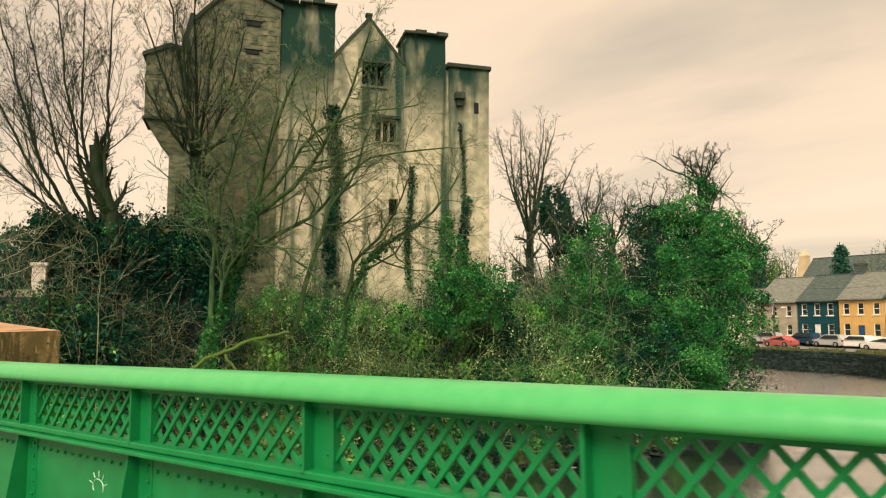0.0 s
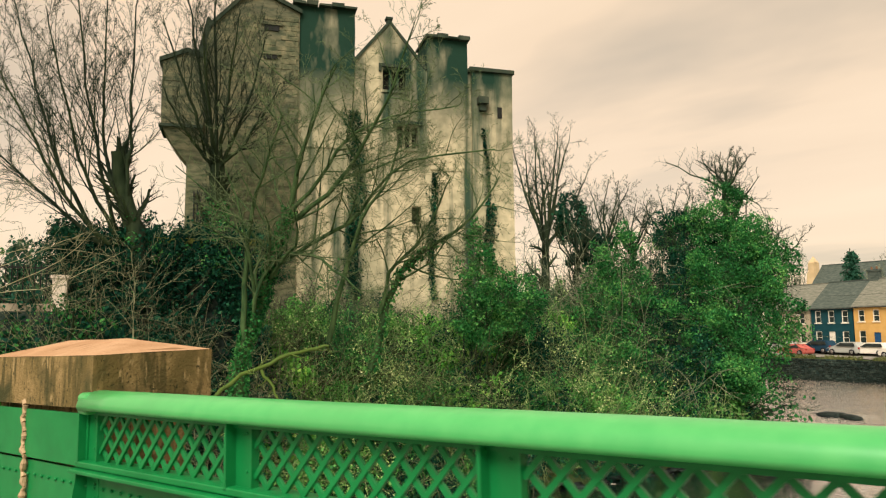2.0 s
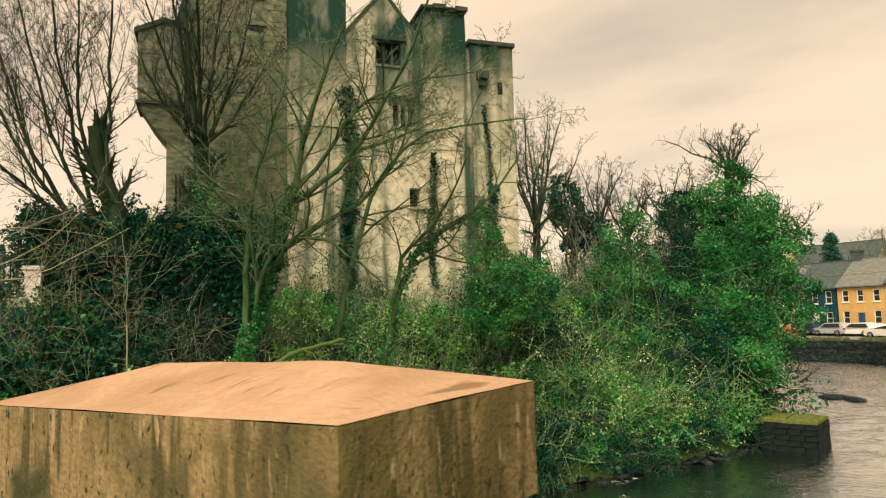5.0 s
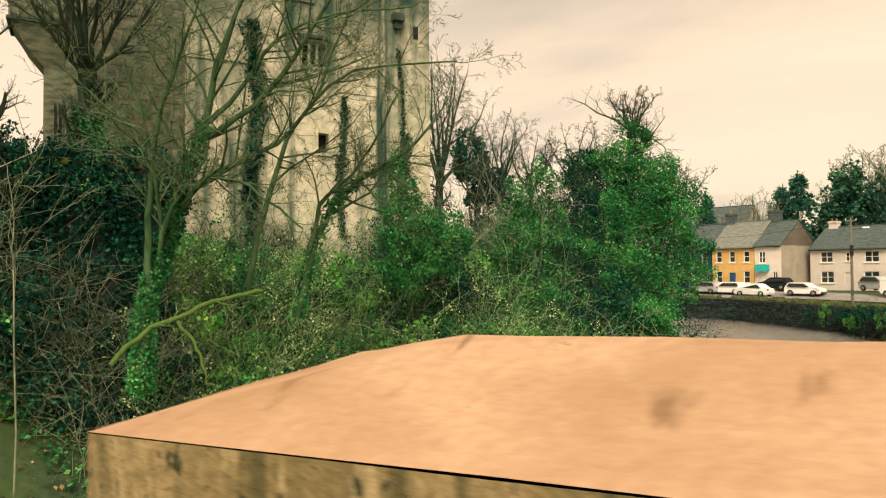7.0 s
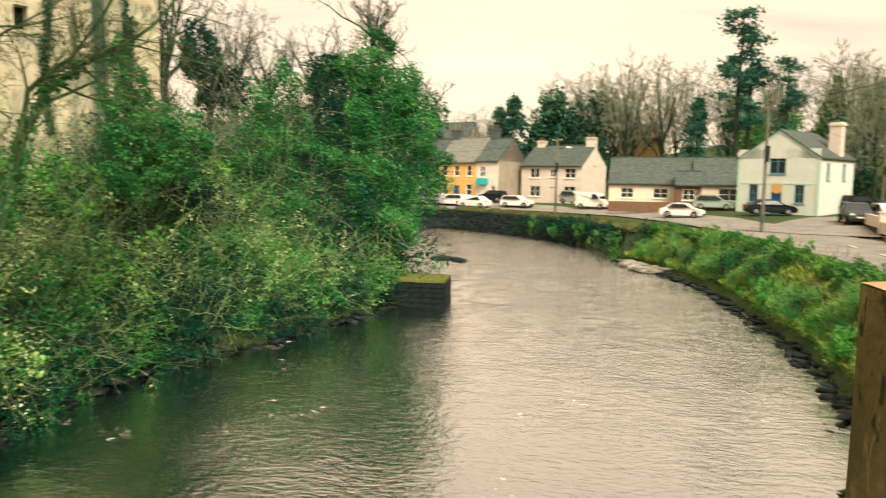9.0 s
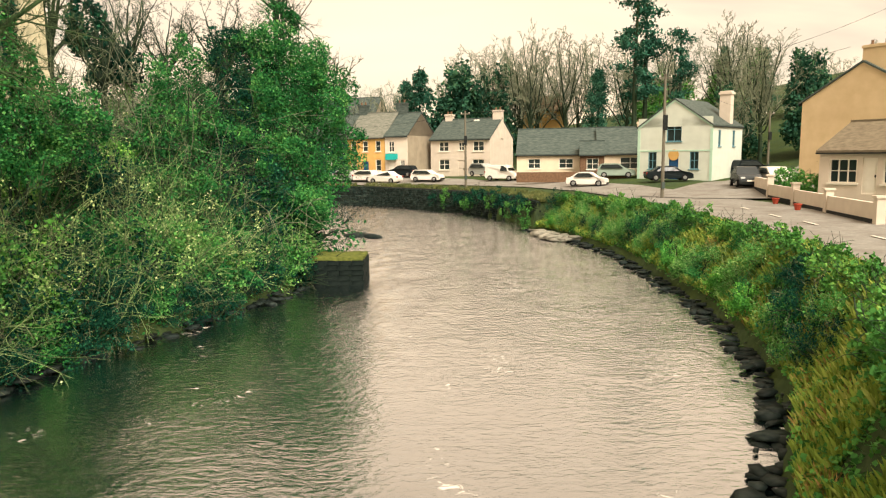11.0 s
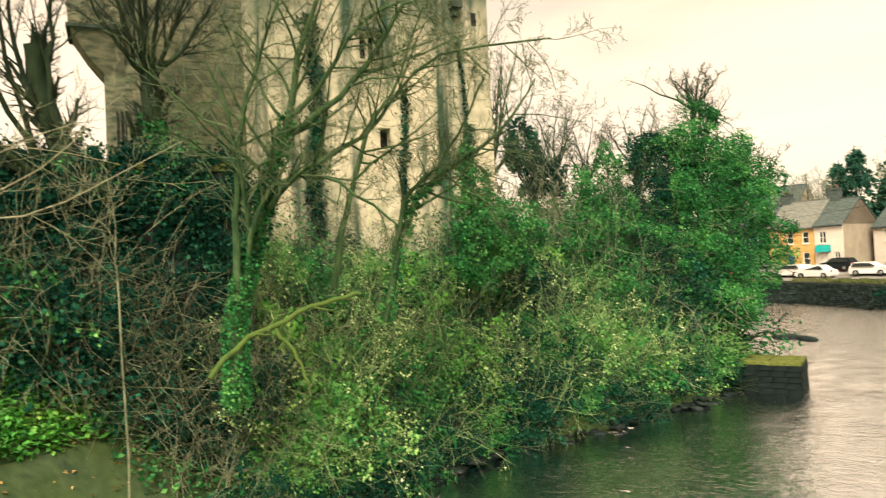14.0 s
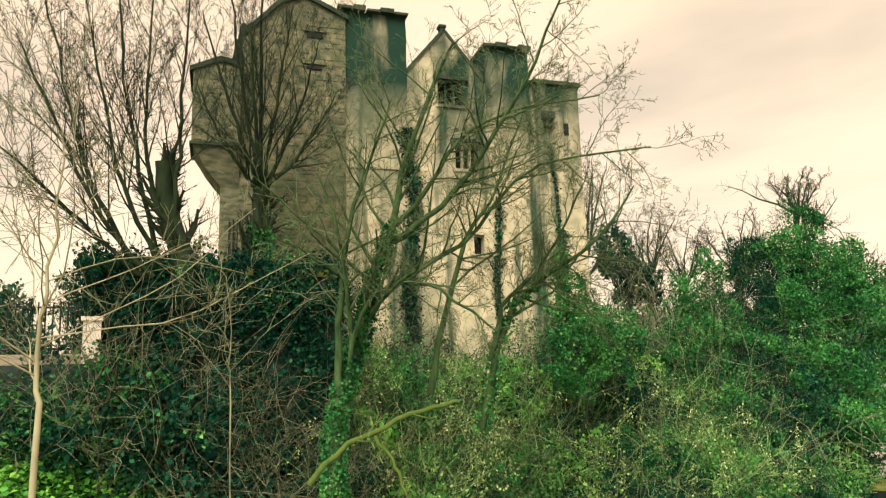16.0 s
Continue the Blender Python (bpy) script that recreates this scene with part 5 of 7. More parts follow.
def wire(a, b, sag, r=0.012):
    pts = [a.lerp(b, i / 14) - Vector((0, 0, sag * 4 * (i / 14) * (1 - i / 14))) for i in range(15)]
    vs = [tuple(p + Vector(o) * r) for p in pts for o in ((0.7, -0.7, 0), (0, 0, 1), (-0.7, 0.7, 0), (0, 0, -1))]
    fs = [(4 * i + k, 4 * i + (k + 1) % 4, 4 * i + 4 + (k + 1) % 4, 4 * i + 4 + k) for i in range(14) for k in range(4)]
    tagged(raw("overhead_wire", vs, fs, M_BLACK), "thin dark overhead wire between poles", "wire", "overhead wires")


wire(pa, pb, 0.7); wire(pa + Vector((0.4, 0, 0)), pb + Vector((0.4, 0, 0)), 0.8)
wire(pa, Vector((31, 58, 9.6)), 0.5); wire(pa + Vector((0.3, 0, 0.1)), Vector((30, 52, 11.5)), 0.6)
wire(pa, pc, 0.6); wire(pb, Vector((-14, 92, 5)), 0.5)

gw = empty("garden_wall", Matrix.Identity(4), "low white rendered garden wall with a dark base", "wall", kind="structure")
line = [(22.6, 55.5), (20.9, 50), (19.7, 44.5), (18.5, 39), (17.3, 33)]
for i, ((xa, ya), (xb, yb)) in enumerate(zip(line, line[1:])):
    ln = math.hypot(xb - xa, yb - ya); a = math.degrees(math.atan2(yb - ya, xb - xa))
    zz = float(ground_z(xa, ya))
    part("wall_run", bx(0, ln - 0.35, -0.12, 0.12, -0.4, 1.0), M_WHITEWALL, gw, m=pose(xa, ya, zz, 0, 0, a))
    part("wall_foot", bx(0, ln - 0.35, -0.15, 0.15, -0.4, 0.25), M_BLACK, gw, m=pose(xa, ya, zz, 0, 0, a))
    part("wall_pillar", box(bx(ln - 0.35, ln + 0.05, -0.2, 0.2, -0.4, 1.25), ln - 0.42, ln + 0.12, -0.27, 0.27, 1.25, 1.35), M_WHITEWALL, gw, m=pose(xa, ya, zz, 0, 0, a))
for x, y in ((19.6, 45.6), (18.6, 41.2)):
    z = float(ground_z(x, y)) + 0.05
    pt = empty("plant_pot", pose(x - 0.6, y, z), "red glazed plant pot by the white wall", "plant pot", "red pots")
    part("pot", cyl(bmesh.new(), (0, 0, 0), (0, 0, 0.36), 0.14, 0.21, 14), M_REDPOT, pt)
    part("rim", cyl(bmesh.new(), (0, 0, 0.33), (0, 0, 0.39), 0.23, 0.23, 14), M_REDPOT, pt)
# low garden wall before the bungalow
part("wall_run", bx(0, 12, -0.12, 0.12, -0.3, 0.8), M_BROWNBRICK, empty("bungalow_wall", pose(7.5, 79.0, ST, 0, 0, -13), "low brown brick garden wall before the bungalow", "wall", kind="structure"))
# cream gate and iron fence near the castle
fence = empty("iron_fence", pose(-22.9, 9.2, 2.1, 0, 0, 60), "black iron railing beside a cream gate pillar", "fence")
for k in range(22):
    part("fence_bar", cyl(bmesh.new(), (0.16 * k - 2.2, 0, 0.2), (0.16 * k - 2.2, 0, 1.55), 0.02, 0.02, 5), M_BLACK, fence)
for z in (0.4, 1.4):
    part("fence_rail", bx(-2.3, 1.3, -0.02, 0.02, z, z + 0.05), M_BLACK, fence)
part("gate_pillar", box(bx(1.35, 1.75, -0.2, 0.2, 0.05, 1.1), 1.3, 1.8, -0.25, 0.25, 1.1, 1.2), M_WHITEWALL, fence)
part("gate_kerb", bx(-3.2, 1.35, -0.15, 0.15, 0.05, 0.3), M_GREYWALL, fence)
part("retaining_wall", rough_edges(bx(-3.3, 1.8, -0.3, 0.3, -2.8, 0.05), 0.05), M_RWALL, fence, "dark mossy retaining wall")


# ---- growing things ----
def out_west(x, y, d):
    """A place d metres out from the viewpoint on the bridge, x across and y down."""
    w = Vector((-0.5819, 0.7945, 0.1738)) + Vector((0.8035, 0.5946, -0.0279)) * ((x - 784) / 1251.8) - Vector((0.1255, -0.1234, 0.9844)) * ((y - 441) / 1251.8)
    return tuple(Vector((-4.7780, 1.5732, 1.6732)) + w.normalized() * d)


def out_north(x, y, d):
    """A place d metres out from the viewpoint on the bridge, x across and y down."""
    w = Vector((-0.6149, 0.7827, 0.0969)) + Vector((0.7866, 0.6174, 0.0045)) * ((x - 784) / 1251.8) - Vector((0.0563, -0.0790, 0.9953)) * ((y - 441) / 1251.8)
    return tuple(Vector((2.8966, 0.3792, 1.5471)) + w.normalized() * d)


def fast_mesh(name, V, F, material, parent=None, smooth=False, kind=""):
    """A mesh of triangles or quads from arrays."""
    me = bpy.data.meshes.new(name)
    V, F = np.asarray(V, np.float32), np.asarray(F, np.int32)
    k = F.shape[1]
    me.vertices.add(len(V)); me.vertices.foreach_set("co", V.ravel())
    me.loops.add(F.size); me.loops.foreach_set("vertex_index", F.ravel())
    me.polygons.add(len(F)); me.polygons.foreach_set("loop_start", np.arange(0, F.size, k, dtype=np.int32))
    if smooth:
        me.polygons.foreach_set("use_smooth", np.ones(len(F), bool))
    me.update(calc_edges=True)
    me.materials.append(material)
    ob = new(name, me)
    ob.parent = parent
    if kind:
        ob["kind"] = kind
    return ob


def tubes(lines, sides):
    """Tapered tubes round polylines (points, radii), as vertex and face arrays."""
    VV, FF, off = [], [], 0
    groups = {}
    for p, r in lines:
        groups.setdefault(len(p), []).append((p, r))
    ang = np.arange(sides) * 2 * np.pi / sides
    for n, items in groups.items():
        P = np.array([i[0] for i in items], float); R = np.array([i[1] for i in items], float)
        T = np.gradient(P, axis=1)
        T /= np.linalg.norm(T, axis=2, keepdims=True) + 1e-9
        ref = np.where(np.abs(T[:, :1, 2:3]) > 0.8, np.array([1.0, 0.2, 0]), np.array([0, 0.1, 1.0]))
        U = np.cross(T, np.broadcast_to(ref, T.shape)); U /= np.linalg.norm(U, axis=2, keepdims=True) + 1e-9
        W_ = np.cross(T, U)
        ring = P[:, :, None] + R[:, :, None, None] * (np.cos(ang)[None, None, :, None] * U[:, :, None] + np.sin(ang)[None, None, :, None] * W_[:, :, None])
        B = len(items)
        VV.append(ring.reshape(-1, 3))
        b = (np.arange(B) * n * sides)[:, None, None] + (np.arange(n - 1) * sides)[None, :, None]
        a0 = b + np.arange(sides)[None, None]; a1 = b + ((np.arange(sides) + 1) % sides)[None, None]
        FF.append((np.stack([a0, a1, a1 + sides, a0 + sides], -1) + off).reshape(-1, 4))
        off += B * n * sides
    return np.concatenate(VV), np.concatenate(FF)


def unit(v):
    return v / (np.linalg.norm(v) + 1e-9)


def limb(rng, p, d, length, r, tip, nseg, wig, up):
    pts, rad = [np.array(p, float)], [r]
    d = unit(np.array(d, float))
    for i in range(nseg):
        d = unit(d + rng.normal(0, wig, 3) + np.array([0, 0, up]))
        pts.append(pts[-1] + d * length / nseg)
        rad.append(r + (tip - r) * (i + 1) / nseg)
    return np.array(pts), np.array(rad)


def sprout(rng, line, out, level, cfg):
    """Side branches on a limb, and theirs in turn."""
    if level >= len(cfg["kids"]):
        return
    pts, rad = line
    n = cfg["kids"][level]
    total = np.linalg.norm(np.diff(pts, axis=0), axis=1).sum()
    for k in range(n):
        f = cfg["start"][level] + (1 - cfg["start"][level]) * (k + rng.uniform(0.1, 0.9)) / n
        x = f * (len(pts) - 1); i = min(int(x), len(pts) - 2); u = x - i
        p = pts[i] * (1 - u) + pts[i + 1] * u
        d = unit(pts[i + 1] - pts[i])
        side = unit(np.cross(d, rng.normal(0, 1, 3)))
        a = math.radians(rng.normal(cfg["angle"][level], 9))
        dd = unit(d * math.cos(a) + side * math.sin(a))
        ln = total * cfg["ratio"][level] * rng.uniform(0.55, 1.15) * (1.12 - 0.55 * f)
        r0 = max((rad[i] * (1 - u) + rad[i + 1] * u) * cfg["thin"], 0.004 * cfg.get("size", 1))
        c = limb(rng, p, dd, ln, r0, max(r0 * 0.25, 0.003 * cfg.get("size", 1)), cfg["segs"][level], cfg["wig"], cfg["up"])
        out.setdefault(level, []).append(c)
        sprout(rng, c, out, level + 1, cfg)


BARE = dict(size=2.0, kids=(9, 7, 6, 4), start=(0.3, 0.2, 0.15, 0.2), angle=(38, 42, 44, 42), ratio=(0.62, 0.5, 0.42, 0.4), thin=0.5, segs=(5, 3, 2, 1), wig=0.10, up=0.06)


def smooth_line(ctrl, r0, r1, n=14, jit=0.03, seed=1):
    rng = np.random.default_rng(seed)
    c = np.array(ctrl, float)
    s = np.linspace(0, len(c) - 1, n)
    pts = np.zeros((n, 3))
    for k, t in enumerate(s):
        i = min(int(t), len(c) - 2); u = t - i
        p0, p1, p2, p3 = c[max(i - 1, 0)], c[i], c[i + 1], c[min(i + 2, len(c) - 1)]
        pts[k] = 0.5 * (2 * p1 + (p2 - p0) * u + (2 * p0 - 5 * p1 + 4 * p2 - p3) * u * u + (3 * p1 - p0 - 3 * p2 + p3) * u ** 3)
    pts[1:-1] += rng.normal(0, jit, (n - 2, 3))
    return pts, np.linspace(r0, r1, n)


def leaves_at(P, size, rng, spread=0.1, up=0.35, elong=0.75):
    """Small kite leaves round points: two triangles each, folded."""
    n = len(P)
    P = P + rng.normal(0, spread, (n, 3))
    N = rng.normal(0, 1, (n, 3)) + np.array([0, 0, up]); N /= np.linalg.norm(N, axis=1, keepdims=True)
    A = np.cross(N, rng.normal(0, 1, (n, 3))); A /= np.linalg.norm(A, axis=1, keepdims=True) + 1e-9
    B = np.cross(N, A)
    s = size * rng.uniform(0.6, 1.35, (n, 1))
    V = np.stack([P - A * s, P + B * s * elong + N * s * 0.25, P + A * s, P - B * s * elong + N * s * 0.25], 1).reshape(-1, 3)
    F = np.arange(4 * n).reshape(n, 4)
    return V, F


def bare_tree(name, label, trunks, cfg, seed, bark, twig, parent_at, ivy=None, ivy_n=0, leaf=0.07, group="", ivy_mat=None):
    """A leafless tree: main stems, limbs, twigs, and ivy up the stems where it has any."""
    rng = np.random.default_rng(seed)
    base = np.array(parent_at, float)
    out, mains = {}, []
    for ctrl, r0, r1 in trunks:
        ln = smooth_line(np.array(ctrl) - base, r0, r1, seed=seed + len(mains))
        mains.append(ln)
        sprout(rng, ln, out, 0, cfg)
    t = empty(name, Matrix.Translation(base), label, "tree", group)
    V, F = tubes(mains, 8)
    fast_mesh("trunk", V, F, bark, t, True)
    V, F = tubes(out[0], 5)
    fast_mesh("branching", V, F, bark, t, True, "stuff")
    V, F = tubes([l for k in out if k >= 1 for l in out[k]], 3)
    fast_mesh("twig_growth", V, F, twig, t, False, "stuff")
    if ivy_n:
        P = []
        for pts, rad in mains[: ivy if isinstance(ivy, int) else 99]:
            f = rng.uniform(0, 1, ivy_n) ** 1.2 * 0.62 * (len(pts) - 1)
            i = f.astype(int); u = (f - i)[:, None]
            q = pts[i] * (1 - u) + pts[i + 1] * u
            d = rng.normal(0, 1, (ivy_n, 3)); d /= np.linalg.norm(d, axis=1, keepdims=True)
            P.append(q + d * (rad[i][:, None] * 1.1 + 0.10))
        V, F = leaves_at(np.concatenate(P), leaf, rng, 0.03)
        fast_mesh("ivy", V, F, ivy_mat or M_IVY, t, kind="stuff")
    return t


# the many-stemmed tree on the wall, with a broken stub
A0 = (-21.64, 12.63, 3.99)
stems = [([(-21.55, 12.83, 3.69), (-21.52, 12.54, 5.04), (-21.65, 12.21, 5.95), (-21.43, 11.84, 7.47)], 0.34, 0.22)]
stems += [([(-21.67, 12.23, 5.80), (-21.85, 11.65, 7.28), (-21.53, 11.36, 9.18), (-20.43, 10.75, 12.24)], 0.078, 0.014)]
stems += [([(-21.74, 12.16, 4.57), (-21.75, 11.05, 6.37), (-21.33, 10.18, 8.31), (-20.34, 8.95, 11.04)], 0.078, 0.014)]
stems += [([(-21.96, 12.22, 4.45), (-22.20, 11.68, 6.88), (-22.08, 11.08, 9.40), (-21.17, 10.08, 12.68)], 0.078, 0.014)]
stems += [([(-21.64, 11.79, 4.37), (-21.58, 10.48, 5.52), (-21.22, 9.08, 7.54), (-20.62, 7.72, 9.23)], 0.078, 0.014)]
stems += [([(-21.80, 11.72, 4.38), (-22.05, 10.61, 5.17), (-22.11, 9.18, 6.36), (-22.06, 7.39, 7.68)], 0.078, 0.014)]
stems += [([(-21.66, 12.24, 5.33), (-21.12, 12.07, 7.23), (-20.56, 11.77, 9.36), (-19.57, 11.33, 12.18)], 0.078, 0.014)]
stems += [([(-22.33, 11.70, 4.74), (-22.68, 10.63, 6.76), (-22.52, 9.75, 9.09), (-21.92, 8.60, 11.78)], 0.078, 0.014)]
bare_tree("bare_tree", "tall leafless many-stemmed tree with a broken stub", stems, dict(BARE, size=1.25, thin=0.46, kids=(14, 8, 5, 3), angle=(27, 36, 40, 42), ratio=(0.44, 0.5, 0.5, 0.5), start=(0.25, 0.15, 0.15, 0.2), up=0.09), 3, M_BARK, M_TWIG, A0)

# the fanning tree before the turret
B0 = (-26.00, 18.77, 4.83)
stems = [([(-26.06, 18.83, 3.99), (-25.90, 18.67, 5.88), (-25.62, 18.59, 7.35), (-25.33, 18.25, 8.77)], 0.42, 0.30)]
for i, (xa, ya, xm, ym, dd) in enumerate(((360, 20, 405, 180, 27), (405, -60, 430, 150, 28), (470, -70, 462, 150, 27.6), (520, 10, 490, 180, 26.8), (570, 60, 520, 220, 27.4), (600, 160, 540, 260, 26.6), (350, 150, 400, 260, 26.8), (445, 40, 450, 180, 26.2))):
    stems.append(([out_west(462, 345, 27.4), out_west(xm, ym, dd), out_west(xa, ya, dd)], 0.095, 0.016))
bare_tree("bare_tree", "tall leafless tree with fanning upright limbs by the castle turret", stems, dict(BARE, size=1.25, thin=0.46, kids=(14, 8, 5, 3), angle=(30, 38, 42, 42), ratio=(0.44, 0.5, 0.5, 0.5), start=(0.15, 0.15, 0.15, 0.2), up=0.10), 8, M_BARK, M_TWIG, B0, ivy=1, ivy_n=1800, leaf=0.09)

# the leaning ivy-clad tree on the bank, its limbs spread over the castle front
C0 = (-16.43, 13.16, -0.68)
stems = [([(-16.40, 13.09, -1.14), (-16.52, 13.43, 1.00), (-16.26, 13.91, 2.94), (-15.63, 14.25, 4.93), (-15.03, 14.22, 6.91), (-13.68, 14.31, 9.27)], 0.19, 0.03)]
stems += [([(-16.44, 13.38, 1.26), (-16.37, 13.24, 3.04), (-15.99, 13.12, 4.83), (-15.31, 13.12, 6.31), (-14.52, 13.03, 7.70)], 0.095, 0.02)]
stems += [([(-16.26, 13.92, 2.80), (-15.50, 14.07, 3.75), (-14.45, 14.43, 3.61), (-13.15, 14.95, 2.53)], 0.085, 0.02)]
stems += [([(-15.65, 14.27, 4.80), (-14.33, 14.81, 5.65), (-13.22, 14.90, 6.83), (-11.87, 14.77, 8.34), (-10.74, 14.35, 9.65)], 0.085, 0.02)]
stems += [([(-16.20, 14.05, 3.34), (-15.33, 14.93, 4.15), (-14.34, 15.73, 4.96), (-12.89, 16.41, 6.55), (-10.35, 17.66, 6.86)], 0.085, 0.02)]
stems += [([(-15.49, 14.30, 5.20), (-14.88, 14.88, 6.18), (-14.13, 15.33, 7.42), (-13.28, 16.11, 8.02), (-11.34, 17.20, 8.29)], 0.07, 0.02)]
bare_tree("ivy_clad_tree", "leaning leafless tree with ivy up its mossy trunk", stems, dict(BARE, size=1.3, wig=0.15, kids=(18, 8, 5, 3), angle=(52, 48, 46, 42), ratio=(0.38, 0.52, 0.5, 0.5), start=(0.25, 0.15, 0.15, 0.2), up=0.03), 14, M_BARKOLIVE, M_TWIGOLIVE, C0, ivy=1, ivy_n=5200, leaf=0.045)

D0 = (-15.44, 17.88, 0.78)
stems = [([(-15.56, 17.75, 0.19), (-15.11, 18.21, 2.58), (-14.36, 18.75, 3.95), (-12.80, 19.57, 5.13), (-11.68, 19.91, 6.60)], 0.13, 0.02)]
stems += [([(-15.28, 18.00, 1.97), (-14.77, 17.87, 3.46), (-13.65, 18.14, 4.44), (-12.37, 18.12, 6.37)], 0.085, 0.02)]
stems += [([(-16.37, 16.62, 1.13), (-16.03, 17.02, 3.51), (-15.48, 17.42, 5.51), (-14.82, 17.91, 6.61), (-13.70, 17.79, 9.26)], 0.10, 0.02)]
bare_tree("bare_tree", "leaning leafless tree with mossy stems on the river bank", stems, dict(BARE, size=1.3, wig=0.15, kids=(16, 8, 5, 3), angle=(50, 48, 46, 42), ratio=(0.40, 0.52, 0.5, 0.5), up=0.03), 21, M_BARKOLIVE, M_TWIGOLIVE, D0, ivy=1, ivy_n=700, leaf=0.06)

# pale sapling close to the bridge
E0 = (-11.26, 4.48, 0.53)
z_ = ground_z(E0[0], E0[1])
stems = [([(E0[0], E0[1], float(z_)), (-11.26, 4.48, 0.53), (-11.45, 4.54, 1.69), (-11.48, 4.60, 2.49), (-11.46, 4.65, 3.13), (-11.35, 4.58, 4.02)], 0.034, 0.006)]
bare_tree("sapling", "slender pale leafless sapling beside the bridge", stems, dict(BARE, kids=(24, 6, 4), angle=(58, 45, 42), ratio=(0.27, 0.5, 0.45), start=(0.38, 0.2, 0.15), segs=(7, 5, 4), up=0.03, wig=0.13, size=0.9, thin=0.42), 31, M_BARKPALE, M_TWIGPALE, E0)

# a second slim sapling behind it
S0 = (-14.19, 8.75, float(ground_z(-14.19, 8.75)))
bare_tree("sapling", "thin tan leafless sapling on the shaded bank", [([S0, (-14.34, 8.82, 0.81), (-14.40, 8.79, 2.06), (-14.36, 8.67, 3.34)], 0.019, 0.005)], dict(BARE, kids=(10, 4, 3), angle=(55, 45, 42), ratio=(0.24, 0.5, 0.45), start=(0.4, 0.2, 0.15), segs=(7, 5, 4), up=0.02, wig=0.14, size=1.0, thin=0.42), 33, M_TWIGPALE, M_TWIGPALE, S0)

# bowed mossy bough over the bank
stems = [([(-15.66, 11.68, -0.43), (-15.36, 12.24, 0.17), (-14.69, 13.06, 0.71), (-14.11, 13.67, 0.98), (-13.67, 14.13, 1.07)], 0.062, 0.045)]
stems += [([(-14.94, 12.81, 0.47), (-14.42, 12.91, -0.19), (-14.06, 12.81, -0.90)], 0.05, 0.02)]
bare_tree("mossy_bough", "bowed broken bough thick with yellow-green moss", stems, dict(BARE, kids=(5, 3), angle=(60, 50), ratio=(0.25, 0.5), start=(0.2, 0.2), segs=(5, 4)), 41, M_BARKMOSS, M_TWIGLICHEN, (-15.66, 11.68, -0.43))

# trees behind, right of the castle
for k, (bx_, by_, tx, ty, dist, sd, lab) in enumerate(((938, 470, 940, 215, 62, 51, "round-headed leafless tree beyond the castle"), (1040, 440, 1045, 310, 60, 52, "small leafless tree beyond the castle"), (1085, 450, 1090, 345, 56, 53, "small leafless tree beyond the castle"), (1262, 520, 1345, 385, 47, 54, "leafless crown beside the ivy-clad tree"), (1240, 330, 1250, 262, 49, 55, "bare top of the ivy-clad tree"), (1150, 450, 1160, 330, 50, 56, "small leafless tree on the bank"), (985, 470, 990, 350, 52, 57, "small leafless tree on the bank"))):
    a, b = out_north(bx_, by_ + 20, dist), out_north(tx, ty, dist)
    g = float(ground_z(a[0], a[1]))
    hgt = b[2] - a[2]
    root = (a[0], a[1], min(g, a[2]))
    mid = (a[0] * 0.6 + b[0] * 0.4, a[1] * 0.6 + b[1] * 0.4, a[2] + 0.30 * hgt)
    st = [([root, a, mid], 0.028 * hgt + 0.08, 0.018 * hgt + 0.06)]
    rg = random.Random(sd)
    limbs = 11 if hgt > 8 else 8
    for j in range(limbs):
        an = j * 2.4 + rg.uniform(-0.3, 0.3)
        wide = 0.30 if hgt > 8 else 0.52
        f = (j + 0.5) / limbs
        sp = hgt * wide * (0.35 + 0.9 * f) * rg.uniform(0.8, 1.1)
        top = a[2] + hgt * (1.02 - 0.36 * f * f)
        fork = (mid[0], mid[1], mid[2] - 0.10 * hgt * f)
        st.append(([fork, (mid[0] + 0.55 * sp * math.cos(an), mid[1] + 0.55 * sp * math.sin(an), mid[2] + 0.42 * (top - mid[2])), (mid[0] + sp * math.cos(an + 0.25), mid[1] + sp * math.sin(an + 0.25), top)], 0.009 * hgt + 0.03, 0.018))
    bare_tree("bare_tree", lab, st, dict(BARE, kids=(9, 6, 5), angle=(42, 46, 46), ratio=(0.36, 0.5, 0.5), start=(0.3, 0.15, 0.15), segs=(4, 3, 2), size=2.0, wig=0.2, up=0.05, thin=0.55), sd, M_BARK, M_TWIG, root)


# ---- leafy masses ----
def blob_points(rng, centre, radii, n, holes=0.0, seed=0.0):
    """Points on and in a lumpy ellipsoid, thinned into clumps."""
    d = rng.normal(0, 1, (n * 2, 3)); d /= np.linalg.norm(d, axis=1, keepdims=True)
    lump = 1 + 0.22 * np.sin(d[:, 0] * 5 + seed) * np.sin(d[:, 1] * 4.3 + seed * 2) + 0.16 * np.sin(d[:, 2] * 7 + d[:, 0] * 6 + seed)
    r = lump * rng.uniform(0.45, 1.0, len(d)) ** 0.45
    P = d * r[:, None] * np.array(radii)
    q = P * 2.1
    clump = np.sin(q[:, 0] * 1.7 + seed) * np.sin(q[:, 1] * 1.9 + 1 + seed) * np.sin(q[:, 2] * 2.1 + 2)
    P = P[clump > -0.35 + holes][:n]
    return P + np.array(centre)


